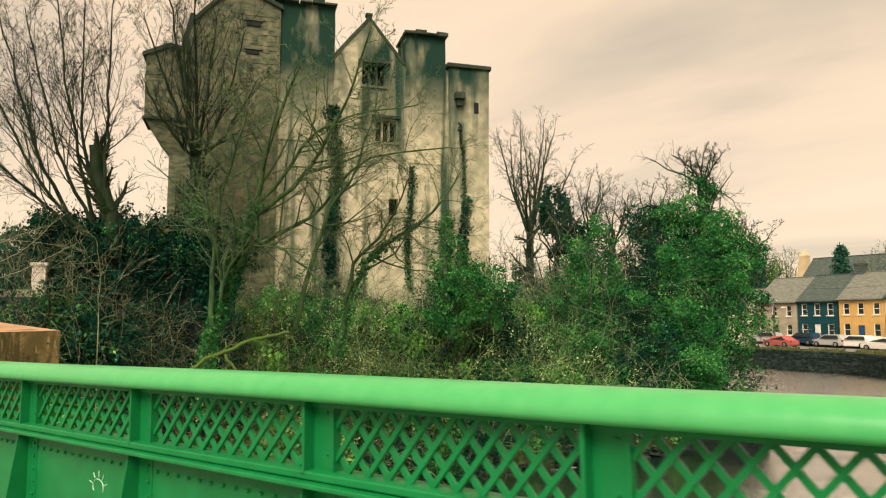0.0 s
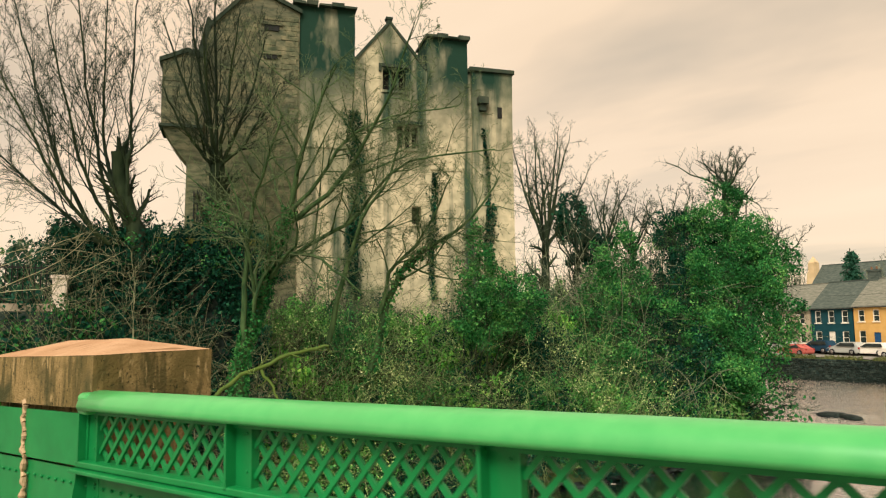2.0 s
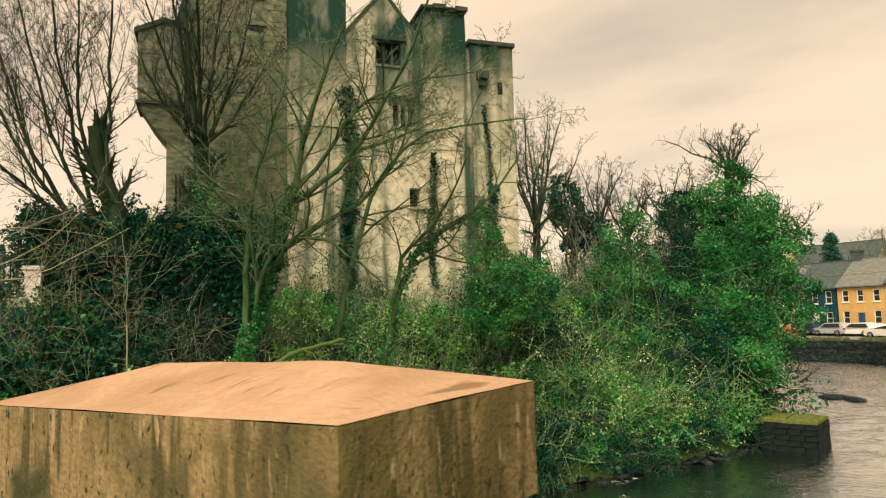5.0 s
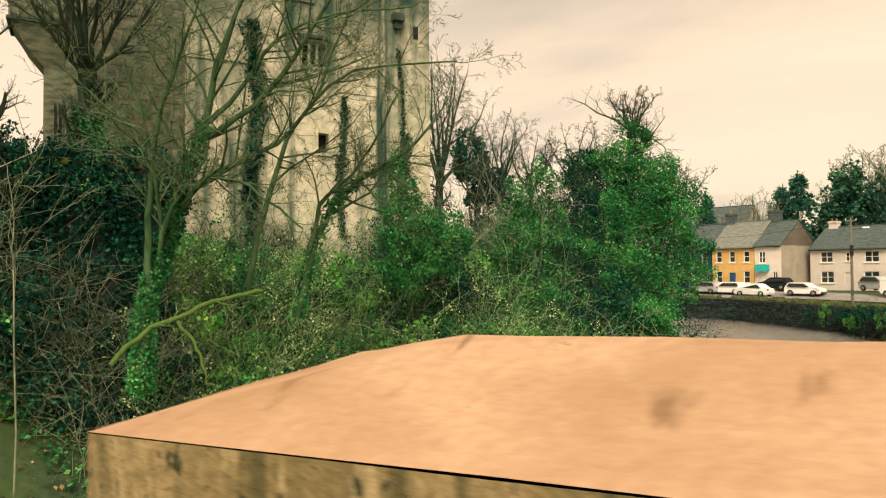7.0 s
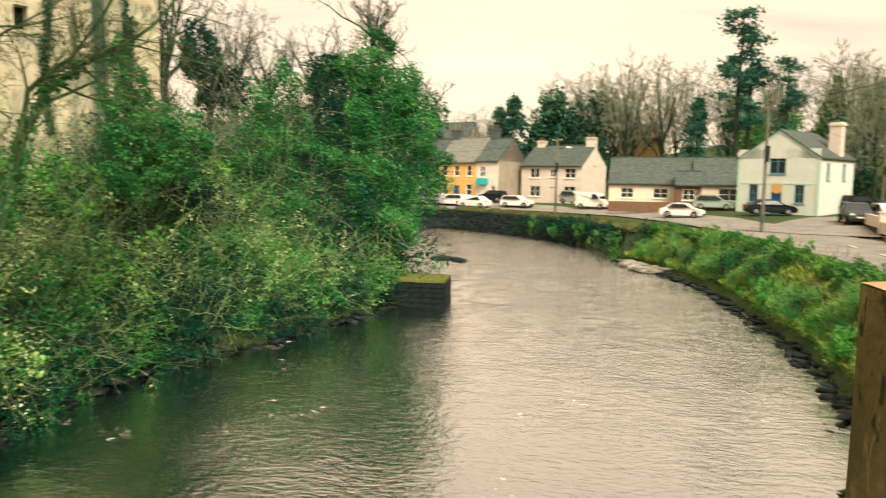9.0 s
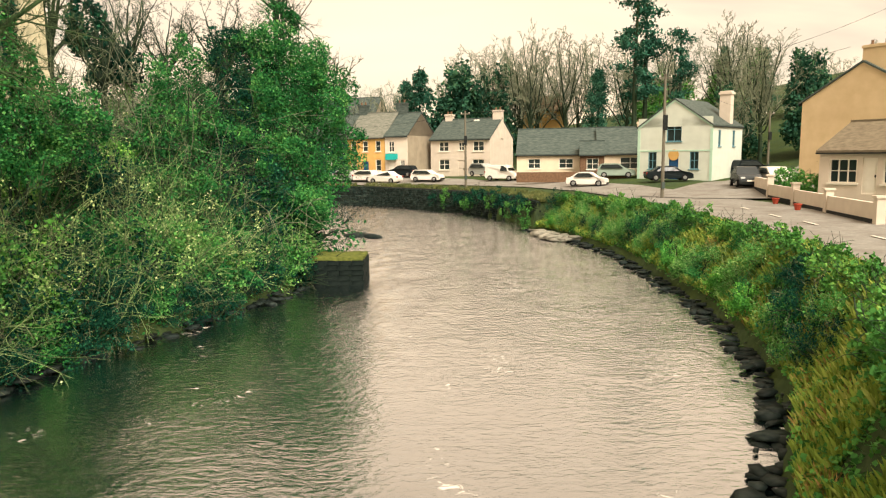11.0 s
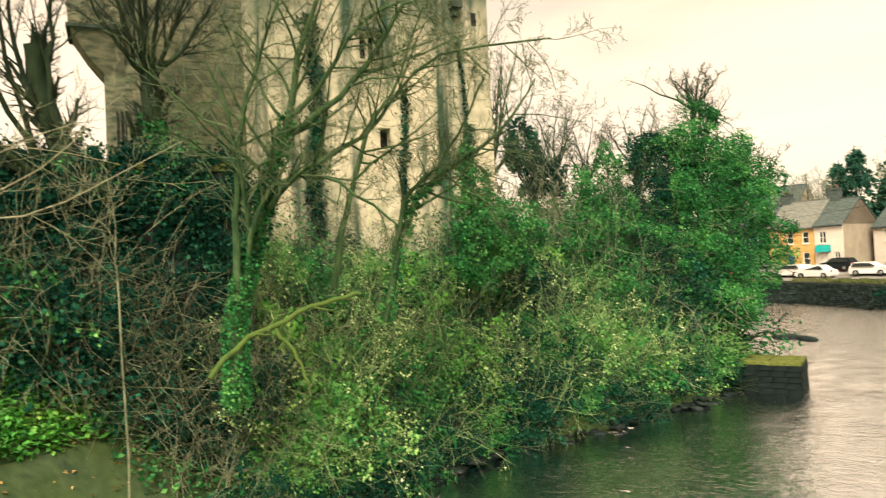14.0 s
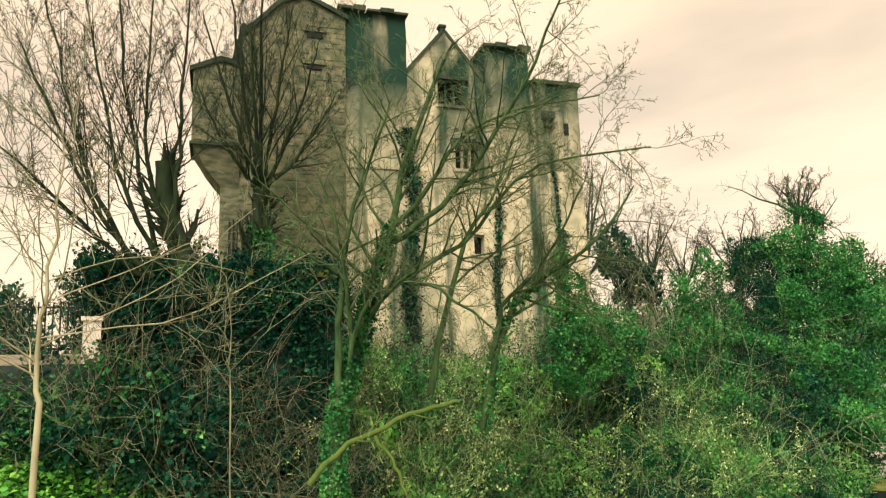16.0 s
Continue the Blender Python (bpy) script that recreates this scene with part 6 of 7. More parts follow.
def leafy(name, label, category, blobs, material, per, size, seed, stems=4, group="", twig=M_TWIG, twigs_out=40, base_z=None, row=False):
    """An evergreen mass: stems inside, leaves in lumpy clumps, twigs that stand out."""
    rng = np.random.default_rng(seed)
    c0 = np.array(blobs[0][0], float)
    low = min(b[0][2] - b[1][2] for b in blobs)
    base = np.array([c0[0], c0[1], min(low, float(ground_z(c0[0], c0[1]))) if base_z is None else base_z])
    t = empty(name, Matrix.Translation(base), label, category, group)
    P = []
    for i, (c, r) in enumerate(blobs):
        n = int(per * (r[0] * r[2] + r[1] * r[2] + r[0] * r[1]) / 3)
        P.append(blob_points(rng, np.array(c) - base, np.array(r) * 0.8, n // 4, 0.2, seed + i * 1.7))
        lumps = 6 if row else 16
        for k in range(lumps):
            d = unit(rng.normal(0, 1, 3) + np.array([0, 0, 0.15]))
            cc = np.array(c) - base + d * np.array(r) * rng.uniform(0.5, 1.22)
            P.append(blob_points(rng, cc, np.array(r) * rng.uniform(0.16, 0.44, 3), int(n * 0.75 / lumps), 0.2, seed + k))
    P = np.concatenate(P)
    V, F = leaves_at(P, size, rng, size * 0.6)
    fast_mesh("foliage", V, F, material, t, kind="stuff")
    L, T = [], []
    for c, r in blobs:
        for k in range(stems):
            tip = np.array(c) - base + rng.normal(0, 0.45, 3) * np.array(r)
            foot = np.array([c[0], c[1], c[2] - r[2] * 1.1]) - base if row else np.zeros(3)
            L.append(smooth_line([foot, foot * 0.5 + tip * 0.5 + rng.normal(0, 0.12, 3), tip], 0.045 if row else 0.08, 0.02, 6, 0.04, seed + k))
        for k in range(twigs_out):
            d = unit(rng.normal(0, 1, 3) + np.array([0, 0, 0.35]))
            p = np.array(c) - base + d * np.array(r) * 0.75
            ln = limb(rng, p, d + rng.normal(0, 0.5, 3), rng.uniform(0.3, 0.95) * min(1.3, r[2]), 0.012, 0.006, 3, 0.28, -0.02)
            T.append(ln)
            for j in range(2):
                T.append(limb(rng, ln[0][1 + j], unit(d + rng.normal(0, 0.7, 3)), rng.uniform(0.25, 0.7), 0.009, 0.006, 2, 0.25, 0.03))
    V, F = tubes(L, 4)
    fast_mesh("stem_growth", V, F, M_BARK, t, True, "stuff")
    if T:
        V, F = tubes(T, 3)
        fast_mesh("twig_growth", V, F, twig, t, False, "stuff")
    return t


# the ivy-smothered trees at the bend of the bank
leafy("ivy_smothered_tree", "tall tree smothered in glossy green ivy", "tree", [
    ((-11.55, 44.41, 9.46), (1.25, 1.25, 1.15)), ((-11.53, 43.59, 6.9), (1.7, 1.7, 1.3)), ((-10.82, 41.98, 5.66), (2.9, 2.6, 2.5)), ((-11.31, 39.88, 2.96), (2.8, 2.6, 2.6)), ((-9.32, 41.04, 3.59), (2.4, 2.2, 2.2)),
    ((-10.3, 38.36, 0.80), (2.5, 2.4, 2.4)), ((-10.89, 36.80, -0.66), (2.6, 2.4, 2.0)), ((-8.01, 39.90, 1.70), (1.6, 1.6, 1.4)), ((-8.65, 41.61, 5.50), (1.4, 1.4, 1.2)), ((-13.38, 43.02, 7.30), (1.7, 1.6, 1.4))], M_IVY, 1700, 0.06, 61, 5, twigs_out=90)
leafy("ivy_smothered_tree", "ivy-covered tree leaning over the bank", "tree", [
    ((-15.21, 36.98, 5.19), (1.5, 1.4, 1.6)), ((-15.00, 36.13, 2.92), (2.1, 2.0, 2.0)), ((-13.58, 35.17, 0.78), (2.4, 2.2, 2.2)), ((-13.68, 33.37, -0.90), (2.4, 2.2, 1.8)), ((-15.38, 34.83, 1.67), (1.6, 1.6, 1.8))], M_IVY, 1800, 0.058, 62, 5, twigs_out=90)
leafy("ivy_smothered_tree", "dark ivy-covered trunk between the bank trees", "tree", [
    ((-12.95, 38.19, 1.69), (1.9, 1.9, 2.6)), ((-13.33, 40.08, 4.65), (1.3, 1.3, 2.0)), ((-12.07, 35.24, -0.63), (2.6, 2.2, 2.0)), ((-13.43, 43.09, 6.60), (2.0, 2.0, 1.6))], M_IVYDARK, 1700, 0.06, 63, 4, twigs_out=110)
leafy("holly_tree", "dark evergreen beyond the bare trees", "tree", [((-24.93, 50.65, 9.45), (1.5, 1.5, 2.0)), ((-23.60, 50.49, 7.52), (1.5, 1.5, 1.8))], M_IVYDARK, 700, 0.14, 64, 2)
leafy("ivy_column", "ivy climbing a dead stem before the castle corner", "ivy", [((-17.19, 26.29, 5.30), (0.45, 0.45, 1.1)), ((-16.91, 26.06, 3.69), (0.8, 0.8, 1.3)), ((-16.54, 25.80, 2.00), (1.4, 1.4, 1.5)), ((-15.97, 27.43, 2.68), (1.2, 1.2, 1.3))], M_IVY, 3000, 0.055, 65, 2)

# undergrowth on the bank: a few kinds, each a plant of its own
def bush_proto(kind, seed, mat_, size, per, r, twig, twigs_out, name, label, category):
    return leafy(name, label, category, [((0, 0, r[2] * 0.75), r), ((r[0] * 0.5, -r[1] * 0.3, r[2] * 0.5), (r[0] * 0.7, r[1] * 0.7, r[2] * 0.6)), ((-r[0] * 0.5, r[1] * 0.2, r[2] * 0.45), (r[0] * 0.7, r[1] * 0.7, r[2] * 0.55))], mat_, per, size, seed, 3, "undergrowth on the bank", twig, twigs_out, 0.0)


def origin_zero(ob):
    ob.matrix_world = Matrix.Translation((0, 0, -400))
    return ob


protos = {
    "ivy": origin_zero(bush_proto("ivy", 71, M_IVY, 0.056, 820, (1.5, 1.5, 1.3), M_TWIG, 10, "ivy_bush", "ivy-covered green bush on the bank", "bush")),
    "dark": origin_zero(bush_proto("dark", 72, M_IVYDARK, 0.055, 640, (1.6, 1.6, 1.3), M_TWIGPALE, 12, "dark_bush", "dark evergreen bush with shade in its leaf colour", "bush")),
    "moss": origin_zero(bush_proto("moss", 73, M_MOSSLEAF, 0.054, 860, (1.4, 1.4, 1.4), M_TWIGLICHEN, 20, "lichened_bush", "yellow-green bush with pale lichened twigs", "bush")),
    "twig": origin_zero(bush_proto("twig", 74, M_IVY, 0.06, 260, (1.6, 1.6, 1.5), M_TWIG, 40, "twiggy_bush", "leafless brown twiggy bush", "bush")),
    "laurel": origin_zero(bush_proto("laurel", 75, M_LAUREL, 0.075, 1000, (1.4, 1.4, 1.2), M_TWIG, 8, "laurel_bush", "bright green broad-leaved bush", "bush")),
}


def put(kind, x, y, z=None, s=1.0, seed=0, label=""):
    rg = random.Random(seed * 13 + int(x * 10) + int(y * 7))
    z = float(ground_z(x, y)) if z is None else z
    src = protos[kind]
    ob = copy_thing(src, pose(x, y, z - 0.15 * s, 0, 0, rg.uniform(0, 360)))
    ob.scale = (s, s, s * rg.uniform(0.85, 1.2))
    if label:
        ob["label"] = label
    return ob


rg = random.Random(91)
# along the waterside
for i in range(58):
    y = 15.5 + 24.5 * (i + rg.random()) / 58
    xl = float(np.interp(y, LEFT_Y, LEFT_X))
    d = rg.uniform(0.9, 3.2) if y < 30 else rg.uniform(1.0, 3.2)
    k = rg.choices(("ivy", "moss", "laurel", "dark", "twig"), (6, 4.5, 1.5, 1.5, 1))[0]
    put(k, xl - d, y, s=rg.uniform(0.75, 1.25), seed=i)
# low growth overhanging the shore, mostly near black to stand for the shaded hollow
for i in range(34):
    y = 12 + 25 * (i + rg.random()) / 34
    put("dark" if i % 5 else "ivy", float(np.interp(y, LEFT_Y, LEFT_X)) - rg.uniform(0.0, 0.9), y, s=rg.uniform(0.45, 0.75), seed=700 + i, label="low bush added for the shaded hollow at the stony shore")
# up the slope to the castle
for i in range(64):
    y = 15.5 + 25 * rg.random()
    xl = float(np.interp(y, LEFT_Y, LEFT_X))
    d = rg.uniform(3, 9.5)
    k = rg.choices(("ivy", "moss", "laurel", "dark", "twig"), (6, 3, 1, 3, 2))[0]
    put(k, xl - d, y, s=rg.uniform(0.75, 1.25), seed=100 + i)
# dark growth on and before the boundary wall, shade put into its leaf colour
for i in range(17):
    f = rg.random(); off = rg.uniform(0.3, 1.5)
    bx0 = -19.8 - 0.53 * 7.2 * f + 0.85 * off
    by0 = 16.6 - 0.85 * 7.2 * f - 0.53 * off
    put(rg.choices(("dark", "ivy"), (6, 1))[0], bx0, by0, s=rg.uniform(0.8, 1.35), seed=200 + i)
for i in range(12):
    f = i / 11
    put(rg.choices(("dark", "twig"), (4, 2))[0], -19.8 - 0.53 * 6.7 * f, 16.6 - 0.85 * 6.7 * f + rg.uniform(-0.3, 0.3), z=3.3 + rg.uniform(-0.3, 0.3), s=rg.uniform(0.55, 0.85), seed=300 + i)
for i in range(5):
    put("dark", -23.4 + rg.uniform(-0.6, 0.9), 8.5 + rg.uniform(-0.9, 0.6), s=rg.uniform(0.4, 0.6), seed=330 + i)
# ivy over the boundary wall; near-black leaves give the wall's shadowed face
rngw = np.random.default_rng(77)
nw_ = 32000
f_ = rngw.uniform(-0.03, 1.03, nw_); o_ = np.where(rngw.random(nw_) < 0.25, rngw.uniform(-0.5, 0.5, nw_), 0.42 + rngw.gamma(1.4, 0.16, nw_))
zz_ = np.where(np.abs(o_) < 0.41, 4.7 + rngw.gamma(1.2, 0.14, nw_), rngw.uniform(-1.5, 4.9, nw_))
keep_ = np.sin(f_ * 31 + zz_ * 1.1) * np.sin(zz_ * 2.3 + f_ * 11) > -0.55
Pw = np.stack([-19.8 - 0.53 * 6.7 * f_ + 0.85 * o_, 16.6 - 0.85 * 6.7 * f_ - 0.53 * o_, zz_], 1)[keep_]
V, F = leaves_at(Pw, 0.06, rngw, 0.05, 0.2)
tagged(fast_mesh("wall_ivy", V, F, M_IVYDARK), "ivy on the boundary wall, darkened for its shadowed face", "ivy", kind="stuff")
# dark leaves in runs down the castle front, standing in for rainwater stains
for xa, za, zb, w_, nn in ((-8.35, 3.0, 12.5, 0.26, 3000), (-4.35, 3.0, 9.5, 0.16, 1100), (-1.55, 5.0, 12.0, 0.07, 500), (-1.3, 4.0, 8.0, 0.18, 700)):
    hz = rngw.uniform(za, zb, nn); lx = xa + rngw.normal(0, w_, nn) * (0.5 + 0.5 * np.sin(hz * 1.7) ** 2) + 0.12 * np.sin(hz * 0.9)
    yy = np.where(lx > -2.25, -0.40, -0.06) - np.abs(rngw.normal(0, 0.05, nn))
    c_, s2 = math.cos(radians(53.9)), math.sin(radians(53.9))
    V, F = leaves_at(np.stack([-18.77 + c_ * lx - s2 * yy, 31.84 + s2 * lx + c_ * yy, hz], 1), 0.065, rngw, 0.02, 0.0)
    tagged(fast_mesh("climbing_ivy", V, F, M_IVYDARK), "run of dark leaves standing in for a castle wall stain", "ivy", "ivy runs on the castle", kind="stuff")
# far bank beyond the bend
for i in range(26):
    y = 40 + 30 * rg.random()
    xl = float(np.interp(y, LEFT_Y, LEFT_X))
    put(rg.choices(("ivy", "dark", "twig"), (3, 2, 3))[0], xl - rg.uniform(0.5, 14), y, s=rg.uniform(1.3, 2.2), seed=400 + i)
# low growth on the right bank
for i in range(52):
    y = 19 + 38 * (i + rg.random()) / 52
    xr = float(np.interp(y, RIGHT_Y, RIGHT_X))
    put(rg.choices(("ivy", "moss", "laurel", "dark"), (3, 3, 1, 2.5))[0], xr + rg.uniform(0.6, 1.9), y, s=rg.uniform(0.28, 0.6), seed=600 + i, label="low green bush on the grassy bank")
for src in protos.values():
    for o in (*src.children_recursive, src):
        bpy.data.objects.remove(o)


# tangle of thin stems and arching twigs in the undergrowth
def tangle(name, label, n, region, hgt, material, seed, r=0.012, tufts=None):
    rng = np.random.default_rng(seed)
    T = []
    for k in range(n):
        x, y = region(rng)
        z = float(ground_z(x, y))
        d = unit(np.array([rng.normal(0, 0.5), rng.normal(0, 0.5), 1.0]))
        ln = limb(rng, (x, y, z), d, hgt * rng.uniform(0.5, 1.3), r, r * 0.4, 8, 0.15, -0.05)
        T.append(ln)
        for j in range(6):
            i = rng.integers(2, 8)
            dd = unit(ln[0][i] - ln[0][i - 1] + rng.normal(0, 0.6, 3))
            b = limb(rng, ln[0][i], dd, hgt * rng.uniform(0.15, 0.4), r * 0.55, r * 0.3, 3, 0.18, -0.04)
            T.append(b)
            T.append(limb(rng, b[0][2], unit(dd + rng.normal(0, 0.7, 3)), hgt * rng.uniform(0.08, 0.2), r * 0.4, r * 0.25, 2, 0.2, 0.0))
    V, F = tubes(T, 3)
    if tufts:
        tips = np.concatenate([t[0][1:] for t in T if len(t[0]) < 8 and np.sin(t[0][0][0] * 1.3) * np.sin(t[0][0][1] * 0.9 + 1) > 0.15])
        V2, F2 = leaves_at(np.repeat(tips, 3, 0), 0.04, rng, 0.10, 0.6)
        tagged(fast_mesh("pale_tufts", V2, F2, tufts), "cream-green leaf tufts on pale stems", "undergrowth", kind="stuff")
    return tagged(fast_mesh(name, V, F, material), label, "undergrowth", kind="stuff")


def bank(lo, hi, y0, y1):
    def f(rng):
        y = rng.uniform(y0, y1)
        return float(np.interp(y, LEFT_Y, LEFT_X)) - rng.uniform(lo, hi), y
    return f


def wall_foot(rng):
    f, off = rng.uniform(-0.05, 1.0), rng.uniform(0.8, 2.6)
    return -19.8 - 0.53 * 8.2 * f + 0.85 * off, 16.6 - 0.85 * 8.2 * f - 0.53 * off


tangle("bramble_stems", "tangle of thin stems on the shaded bank", 90, bank(2, 8, 14, 22), 4.0, M_TWIG, 501)
tangle("bramble_stems", "tangle of brown stems among the bank bushes", 150, bank(0.5, 9, 20, 40), 4.4, M_TWIG, 502)
tangle("pale_stems", "pale arching lichened stems among the bushes", 250, bank(0.2, 6, 15, 33), 4.2, M_TWIGLICHEN, 503, 0.015, M_TUFT)
tangle("pale_stems", "pale tan arching twigs before the boundary wall", 120, wall_foot, 4.4, M_TWIGPALE, 505, 0.013)
tangle("bramble_stems", "brown arching brambles against the boundary wall", 60, wall_foot, 5.2, M_TWIGBROWN, 508, 0.012)
tangle("pale_stems", "pale tan arching twigs near the bridge", 110, bank(1.5, 8, 12.5, 18), 3.6, M_TWIGPALE, 504, 0.014)

tangle("olive_stems", "olive mossy stems rising through the bank bushes", 200, bank(0.4, 7, 14, 34), 5.2, M_TWIGOLIVE, 506, 0.016)
tangle("thicket_stems", "brown-green thicket between the castle and the ivy trees", 150, bank(1.5, 12, 33, 60), 6.5, M_TWIGHAZE, 507, 0.022)


def litter(name, label, n, region, size, material, seed, lift=0.06, up=1.2, spread=0.05):
    rng = np.random.default_rng(seed)
    P = np.array([region(rng) for _ in range(n)])
    z = ground_z(P[:, 0], P[:, 1])[:, None]
    P = np.concatenate([P, z + rng.uniform(0, lift, (n, 1))], 1)
    V, F = leaves_at(P, size, rng, spread, up)
    return tagged(fast_mesh(name, V, F, material), label, "ground cover", kind="stuff")


litter("ground_ivy", "low bright green ground ivy near the bridge", 50000, bank(4.4, 11.5, 3, 16.5), 0.072, M_LAUREL, 511, 0.40, 1.8)
litter("ground_ivy", "dark ivy leaves over the bank", 30000, bank(0.2, 11, 12, 42), 0.07, M_IVY, 512, 0.4)
litter("dead_leaves", "brown fallen leaves on the bank", 1500, bank(0.2, 9, 8, 24), 0.06, M_BRACKEN, 513, 0.05)

# wet stones along the water's edge
def stones(name, label, n, place, smin, smax, seed, material=M_BED):
    rng = np.random.default_rng(seed)
    base = bmesh.new(); bmesh.ops.create_icosphere(base, subdivisions=1, radius=1)
    bv = np.array([v.co[:] for v in base.verts]); bf = np.array([[v.index for v in f.verts] for f in base.faces]); base.free()
    VV, FF = [], []
    for k in range(n):
        x, y, z = place(rng)
        s = rng.uniform(smin, smax) * np.array([1.5, 1.0, 0.32]) * rng.uniform(0.55, 1.45, 3)
        a = rng.uniform(0, 6.28)
        v = np.clip(bv * rng.uniform(0.7, 1.3, (len(bv), 1)), -0.8, 0.72) * s
        v = np.stack([v[:, 0] * math.cos(a) - v[:, 1] * math.sin(a), v[:, 0] * math.sin(a) + v[:, 1] * math.cos(a), v[:, 2]], 1) + np.array([x, y, z])
        VV.append(v); FF.append(bf + k * len(bv))
    return tagged(fast_mesh(name, np.concatenate(VV), np.concatenate(FF), material), label, "stones", kind="stuff")


def left_edge(rng):
    y = rng.uniform(6, 38)
    return float(np.interp(y, LEFT_Y, LEFT_X)) - rng.uniform(-0.5, 1.3), y, float(water_z(y)) + rng.uniform(-0.08, 0.2)


def right_edge(rng):
    y = rng.uniform(10, 57)
    return float(np.interp(y, RIGHT_Y, RIGHT_X)) + rng.uniform(-0.5, 0.9), y, float(water_z(y)) + rng.uniform(-0.06, 0.14)


stones("shore_stones", "dark wet stones at the foot of the bank", 420, left_edge, 0.08, 0.36, 521)
stones("shore_stones", "dark wet stones below the hedge bank", 620, right_edge, 0.06, 0.34, 522)
stones("pale_stones", "pale flat stones at the grassy point", 40, lambda r: (6.4 + r.uniform(-0.9, 1.5), 52 + r.uniform(-2.5, 4), -4.5 + r.uniform(0.0, 0.25)), 0.35, 0.8, 523, M_SLAB)
stones("river_rocks", "low dark rocks breaking the river surface", 26, lambda r: (4.4 + r.normal(0, 0.7), 21.5 + r.normal(0, 0.8), WATER + r.uniform(-0.1, 0.0)), 0.10, 0.24, 524)
for k, (x, y, s) in enumerate(((-8.2, 55.2, 1.0), (-7.0, 54.6, 0.7), (3.8, 15.2, 0.35), (4.5, 14.4, 0.45), (3.0, 13.6, 0.4))):
    stones("river_rock", "flat dark rock standing out of the river", 1, lambda r: (x, y, float(water_z(y)) + 0.02), s, s * 1.1, 530 + k)
# drowned branches at the stump
rngb = np.random.default_rng(540)
T = [limb(rngb, (-10.9 + 0.2 * k, 35 + 0.3 * k, WATER + 0.7), (1.0, 0.05 * k, rngb.uniform(-0.2, 0.35)), rngb.uniform(2.0, 4.4), 0.05, 0.01, 8, 0.10, 0.0) for k in range(7)]
T += [limb(rngb, t[0][4], unit(np.array([1, rngb.normal(0, 0.5), rngb.normal(0.2, 0.4)])), rngb.uniform(0.8, 2.2), 0.02, 0.006, 5, 0.14, 0) for t in T for _ in range(5)]
V, F = tubes(T, 5)
tagged(fast_mesh("driftwood", V, F, M_BARK), "bare branches trailing over the water by the stump", "branches", kind="stuff")

# ---- right bank: hedge, grass, bracken ----
def rbank(lo, hi, y0, y1):
    def f(rng):
        y = rng.uniform(y0, y1)
        return float(np.interp(y, RIGHT_Y, RIGHT_X)) + rng.uniform(lo, hi), y
    return f


def blades(name, label, n, region, hgt, material, seed, sparse=-0.45):
    """Tufts of narrow bent blades."""
    rng = np.random.default_rng(seed)
    P = np.array([region(rng) for _ in range(n)])
    keep = np.sin(P[:, 0] * 1.9 + seed) * np.sin(P[:, 1] * 1.3 + seed) > sparse
    P = P[keep]; n = len(P)
    z = ground_z(P[:, 0], P[:, 1])
    P = np.concatenate([P, z[:, None] - 0.03], 1)
    a = rng.uniform(0, 6.28, n); h = hgt * rng.uniform(0.5, 1.4, n); w = 0.03
    side = np.stack([np.cos(a), np.sin(a), 0 * a], 1) * w
    lean = np.stack([np.cos(a + 1.5), np.sin(a + 1.5), 0 * a], 1) * (h * rng.uniform(0.1, 0.7, n))[:, None]
    up = np.stack([0 * a, 0 * a, h], 1)
    V = np.stack([P - side, P + side, P + lean * 0.35 + up * 0.6 + side * 0.7, P + lean + up * 0.95], 1).reshape(-1, 3)
    return tagged(fast_mesh(name, V, np.arange(4 * n).reshape(n, 4), material), label, "grass", kind="stuff")


blades("bank_grass", "rough yellow-green grass on the river bank", 70000, rbank(0.4, 2.8, 9, 57), 0.34, M_GRASS, 601)
blades("bracken", "patches of dead orange bracken on the bank", 12000, rbank(0.4, 1.9, 9, 36), 0.3, M_BRACKEN, 603, 0.3)
litter("bank_ivy", "green weeds on the lower river bank", 22000, rbank(0.3, 2.8, 10, 57), 0.07, M_HEDGE, 604, 0.35)
blades("verge_grass", "rough grass verge above the river wall", 16000, rbank(0.8, 2.6, 57, 104), 0.35, M_VERGE, 602)
hedge = []
rgh = random.Random(7)
for i in range(46):
    y = 8 + 48 * i / 45
    x = float(np.interp(y, RIGHT_Y, RIGHT_X)) + 2.3
    hedge.append(((x + rgh.uniform(-0.2, 0.2), y, float(ground_z(x, y)) + 0.12), (0.65, 0.9, rgh.uniform(0.46, 0.72))))
leafy("hedge", "trimmed green roadside hedge above the river bank", "hedge", hedge, M_HEDGE, 1500, 0.065, 611, 2, twigs_out=6, row=True)
for i in range(14):
    y = 58 + 20 * i / 13
    x = float(np.interp(y, RIGHT_Y, RIGHT_X)) - 0.3
    leafy("wall_ivy", "ivy and weeds hanging on the river wall", "ivy", [((x, y, -2.3 - rgh.random()), (0.7, 1.0, rgh.uniform(0.6, 1.2)))], M_IVYDARK if i % 3 else M_HEDGE, 700, 0.07, 620 + i, 1, "plants on the river wall", twigs_out=8, row=True)
for i in range(7):
    x, y = 22.2 + i * 0.25, 46.5 + i * 1.2
    leafy("garden_hedge", "clipped green garden hedge behind the white wall", "hedge", [((x, y, float(ground_z(x, y)) + 0.8), (0.9, 0.9, 0.95))], M_HEDGE, 500, 0.08, 640 + i, 2, "hedge plants in the villa garden", twigs_out=4, row=True)


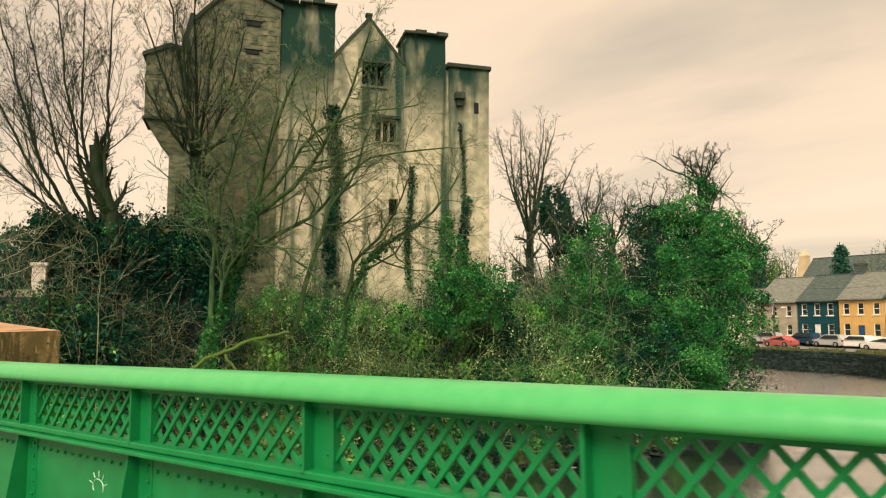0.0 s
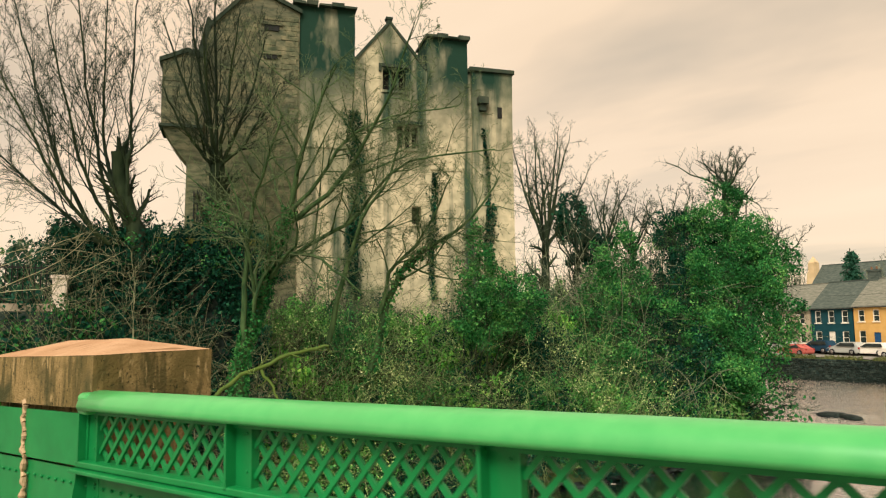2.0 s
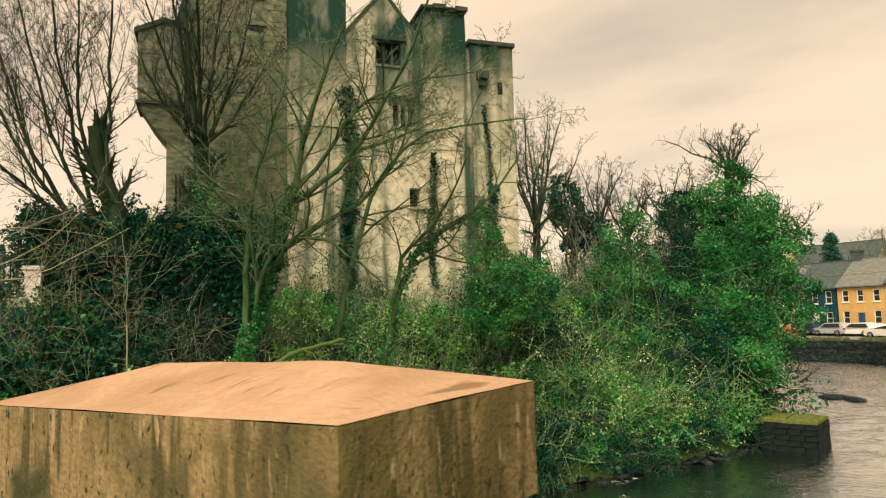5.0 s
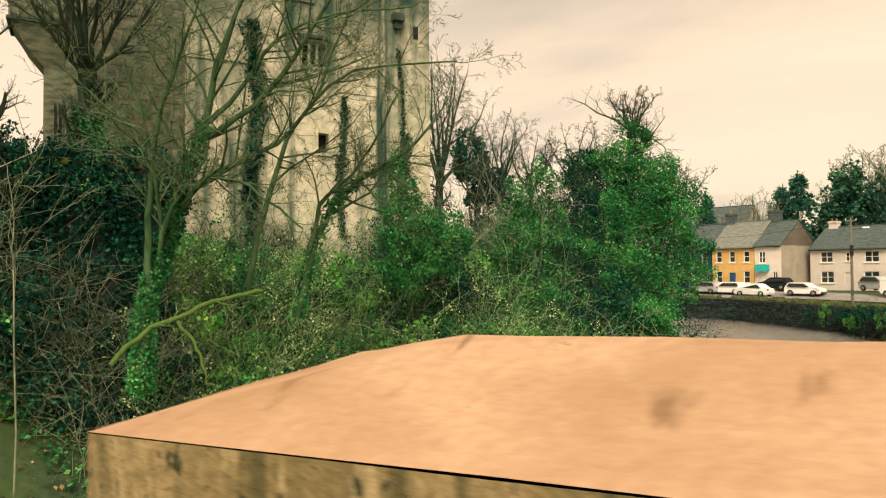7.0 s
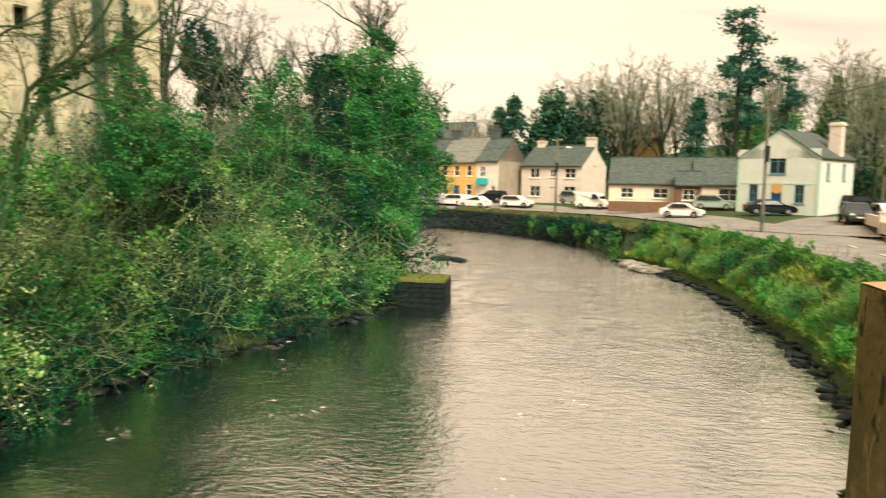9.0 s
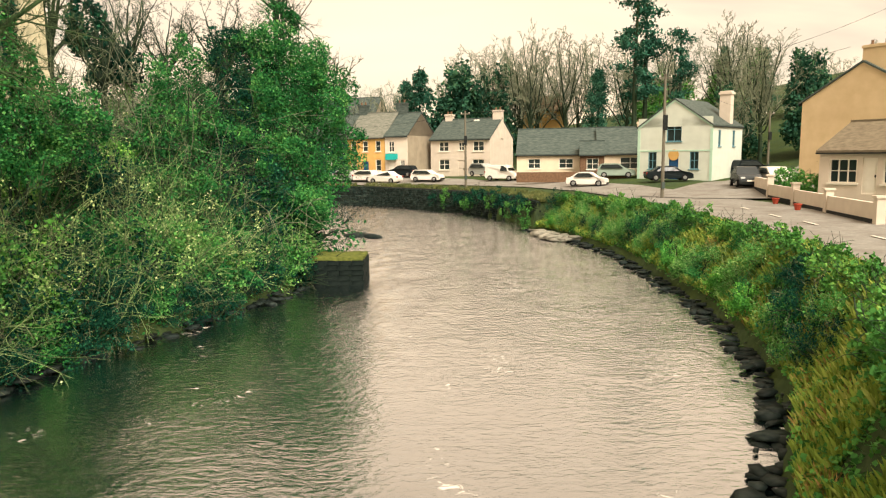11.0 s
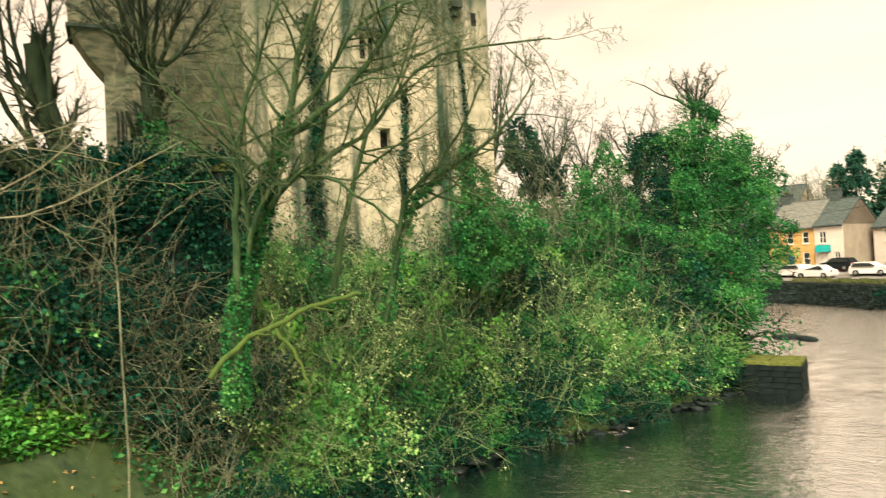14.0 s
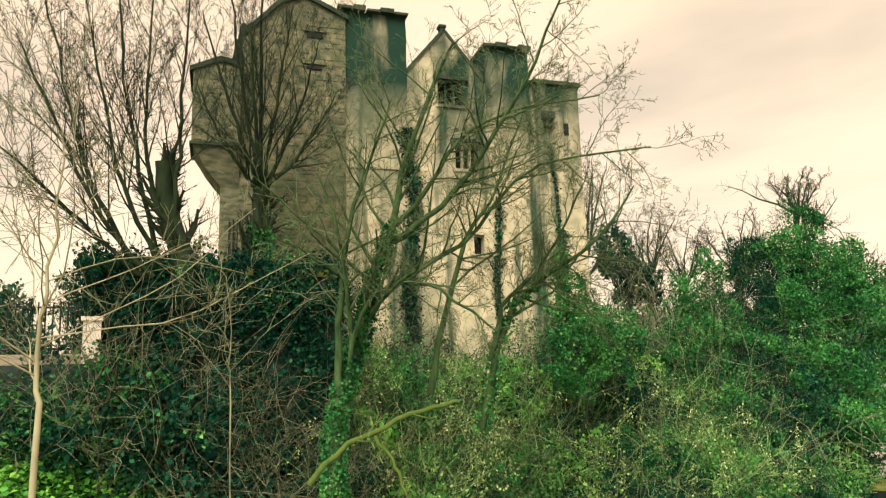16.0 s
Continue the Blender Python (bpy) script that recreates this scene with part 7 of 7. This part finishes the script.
# ---- wooded hillside behind the houses ----
def far_bare(seed, label):
    rng = np.random.default_rng(seed)
    t = empty("hillside_tree", Matrix.Identity(4), label, "tree", "trees on the hillside")
    mains, out = [smooth_line([(0, 0, -1), (0.1, 0, 2.5), (0, 0.2, 6.0)], 0.24, 0.14, 6, 0.02, seed)], {}
    for j in range(9):
        f = (j + 0.5) / 9
        an = j * 2.4 + rng.uniform(-0.3, 0.3); sp = (0.6 + 3.2 * f) * rng.uniform(0.85, 1.15)
        z0, top = 5.4 - 2.4 * f, 12.2 - 4.2 * f * f
        ln = smooth_line([(0, 0, z0), (0.55 * sp * math.cos(an), 0.55 * sp * math.sin(an), z0 + 0.45 * (top - z0)), (sp * math.cos(an + 0.2), sp * math.sin(an + 0.2), top)], 0.09, 0.02, 8, 0.12, seed + j)
        mains.append(ln)
        sprout(rng, ln, out, 0, dict(BARE, kids=(9, 5, 4), angle=(42, 46, 46), ratio=(0.40, 0.5, 0.5), start=(0.15, 0.15, 0.15), segs=(3, 2, 1), size=4.5, wig=0.16, up=0.05))
    V, F = tubes(mains, 5); fast_mesh("trunk", V, F, M_BARK, t, True)
    V, F = tubes([l for k in out for l in out[k]], 3); fast_mesh("twig_growth", V, F, M_TWIGHAZE, t, False, "stuff")
    return t


def far_conifer(seed, label, pine=False):
    rng = np.random.default_rng(seed)
    t = empty("conifer", Matrix.Identity(4), label, "tree", "conifers on the hillside")
    V, F = tubes([smooth_line([(0, 0, -1), (0, 0, 6), (0.1, 0, 12)], 0.25, 0.04, 8, 0.02, seed)], 6)
    fast_mesh("trunk", V, F, M_BARK, t, True)
    P, L = [], []
    for k in range(90 if not pine else 26):
        h = rng.uniform(1.2, 11.8) if not pine else rng.uniform(4.5, 12)
        ln = (12.4 - h) * 0.30 * rng.uniform(0.7, 1.15) + 0.2 if not pine else rng.uniform(0.5, 2.1) * (1.25 - 0.06 * h)
        an = rng.uniform(0, 6.28)
        d = np.array([math.cos(an), math.sin(an), -0.22 if not pine else 0.15])
        L.append((np.array([(0, 0, h), (0, 0, h) + d * ln * 0.5, (0, 0, h) + d * ln]), np.array([0.04, 0.03, 0.015])))
        m = 80
        f = rng.uniform(0.15 if not pine else 0.55, 1.0, (m, 1))
        P.append(np.array([0, 0, h]) + d * ln * f + rng.normal(0, 0.2, (m, 3)) * (np.ones(3) if not pine else np.array([1.6, 1.6, 0.7])))
    V, F = tubes(L, 3); fast_mesh("branching", V, F, M_BARK, t, False, "stuff")
    V, F = leaves_at(np.concatenate(P), 0.14, rng, 0.06, 0.2, 0.5)
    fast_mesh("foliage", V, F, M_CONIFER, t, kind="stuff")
    return t


def far_ivy(seed, label, material):
    t = leafy("hillside_evergreen", label, "tree", [((0, 0, 4.6), (2.8, 2.8, 4.2)), ((2.0, 0.7, 3.2), (2.2, 2.2, 2.8)), ((-1.9, -0.5, 3.0), (2.2, 2.2, 2.6)), ((0.5, 0, 8.2), (1.8, 1.8, 2.6))], material, 230, 0.19, seed, 3, "evergreens on the hillside", twigs_out=8, base_z=0.0)
    return t


kinds = [far_bare(701, "leafless tree on the wooded hillside"), far_bare(702, "leafless grey-brown tree on the hillside"), far_bare(703, "spreading leafless tree behind the houses"),
         far_conifer(704, "dark pointed conifer behind the houses"), far_conifer(705, "tall open-crowned pine behind the houses", True),
         far_ivy(706, "ivy-clad tree behind the houses", M_GREENHAZE), far_ivy(707, "evergreen tree on the hillside", M_HEDGE)]


def plant(k, x, y, s, z=None):
    rr = random.Random(int(x * 31 + y * 17))
    z = float(ground_z(x, y)) if z is None else z
    ob = copy_thing(kinds[k], pose(x, y, z - 0.2, 0, 0, rr.uniform(0, 360)))
    ob.scale = (s * rr.uniform(0.85, 1.15), s * rr.uniform(0.85, 1.15), s)
    return ob


# (kind, x, y, size)
for k, x, y, s in ((5, 2.0, 112, 1.05), (5, 5.0, 114, 1.15), (3, -2.5, 111, 1.0), (3, -4.5, 113, 0.9), (5, 8.5, 113, 1.1), (0, 14.5, 112, 1.2), (1, 20.0, 113, 1.2), (0, 11.5, 118, 1.1), (4, 27.0, 100, 1.6), (4, 29.5, 103, 1.5),
                   (3, 22.5, 102, 0.95), (4, 33.0, 99, 1.2), (6, 35.0, 104, 0.8), (2, 44.0, 98, 1.0), (5, 47.0, 92, 0.95), (2, 40.0, 90, 0.9), (1, 52, 100, 0.8), (5, 39, 96, 0.75), (6, 31, 93, 0.6), (2, 36, 88, 0.6),
                   (3, -15.5, 121, 1.15), (6, -33, 120, 0.9), (0, -36, 118, 0.9), (5, -30, 126, 1.0), (1, -40, 122, 0.9), (2, 50, 75, 0.9), (5, 46, 70, 0.7), (1, 55, 84, 1.0)):
    plant(k, x, y, s * (1.0 if k == 3 and y > 118 else 1.35))
rw = random.Random(17)
for i in range(15):
    plant(rw.choice((0, 1, 2, 0, 5, 6)), rw.uniform(40, 85), rw.uniform(60, 120), rw.uniform(0.55, 0.85))
for i in range(34):
    x, y = rw.uniform(-40, 66), rw.uniform(112, 150)
    plant(rw.choice((0, 1, 2, 0, 1, 2, 5, 6, 3)), x, y, rw.uniform(0.85, 1.15))
for i in range(12):
    x, y = rw.uniform(-75, -24), rw.uniform(58, 110)
    if x < np.interp(y, LEFT_Y, LEFT_X) - 4:
        plant(rw.choice((0, 1, 2, 5, 1)), x, y, rw.uniform(0.5, 0.8))
for i in range(14):
    plant(rw.choice((0, 1, 2, 1)), 2 + 48 * (i + rw.random()) / 14, rw.uniform(112, 124), rw.uniform(1.3, 1.6))
for i in range(22):
    y = rw.uniform(46, 86)
    x = float(np.interp(y, LEFT_Y, LEFT_X)) - rw.uniform(2, 13)
    plant(rw.choice((0, 1, 2, 1, 5, 6)), x, y, rw.uniform(0.45, 0.72))
for i in range(9):
    x, y = rw.uniform(-110, -50), rw.uniform(2, 60)
    plant(rw.choice((0, 1, 2, 5)), x, y, rw.uniform(0.45, 0.7))
for i in range(30):
    x, y = rw.uniform(-78, -44), rw.uniform(0, 48)
    plant(rw.choice((5, 6, 5, 0, 1)), x, y, rw.uniform(0.65, 0.85))
for src in kinds:
    for o in (*src.children_recursive, src):
        bpy.data.objects.remove(o)
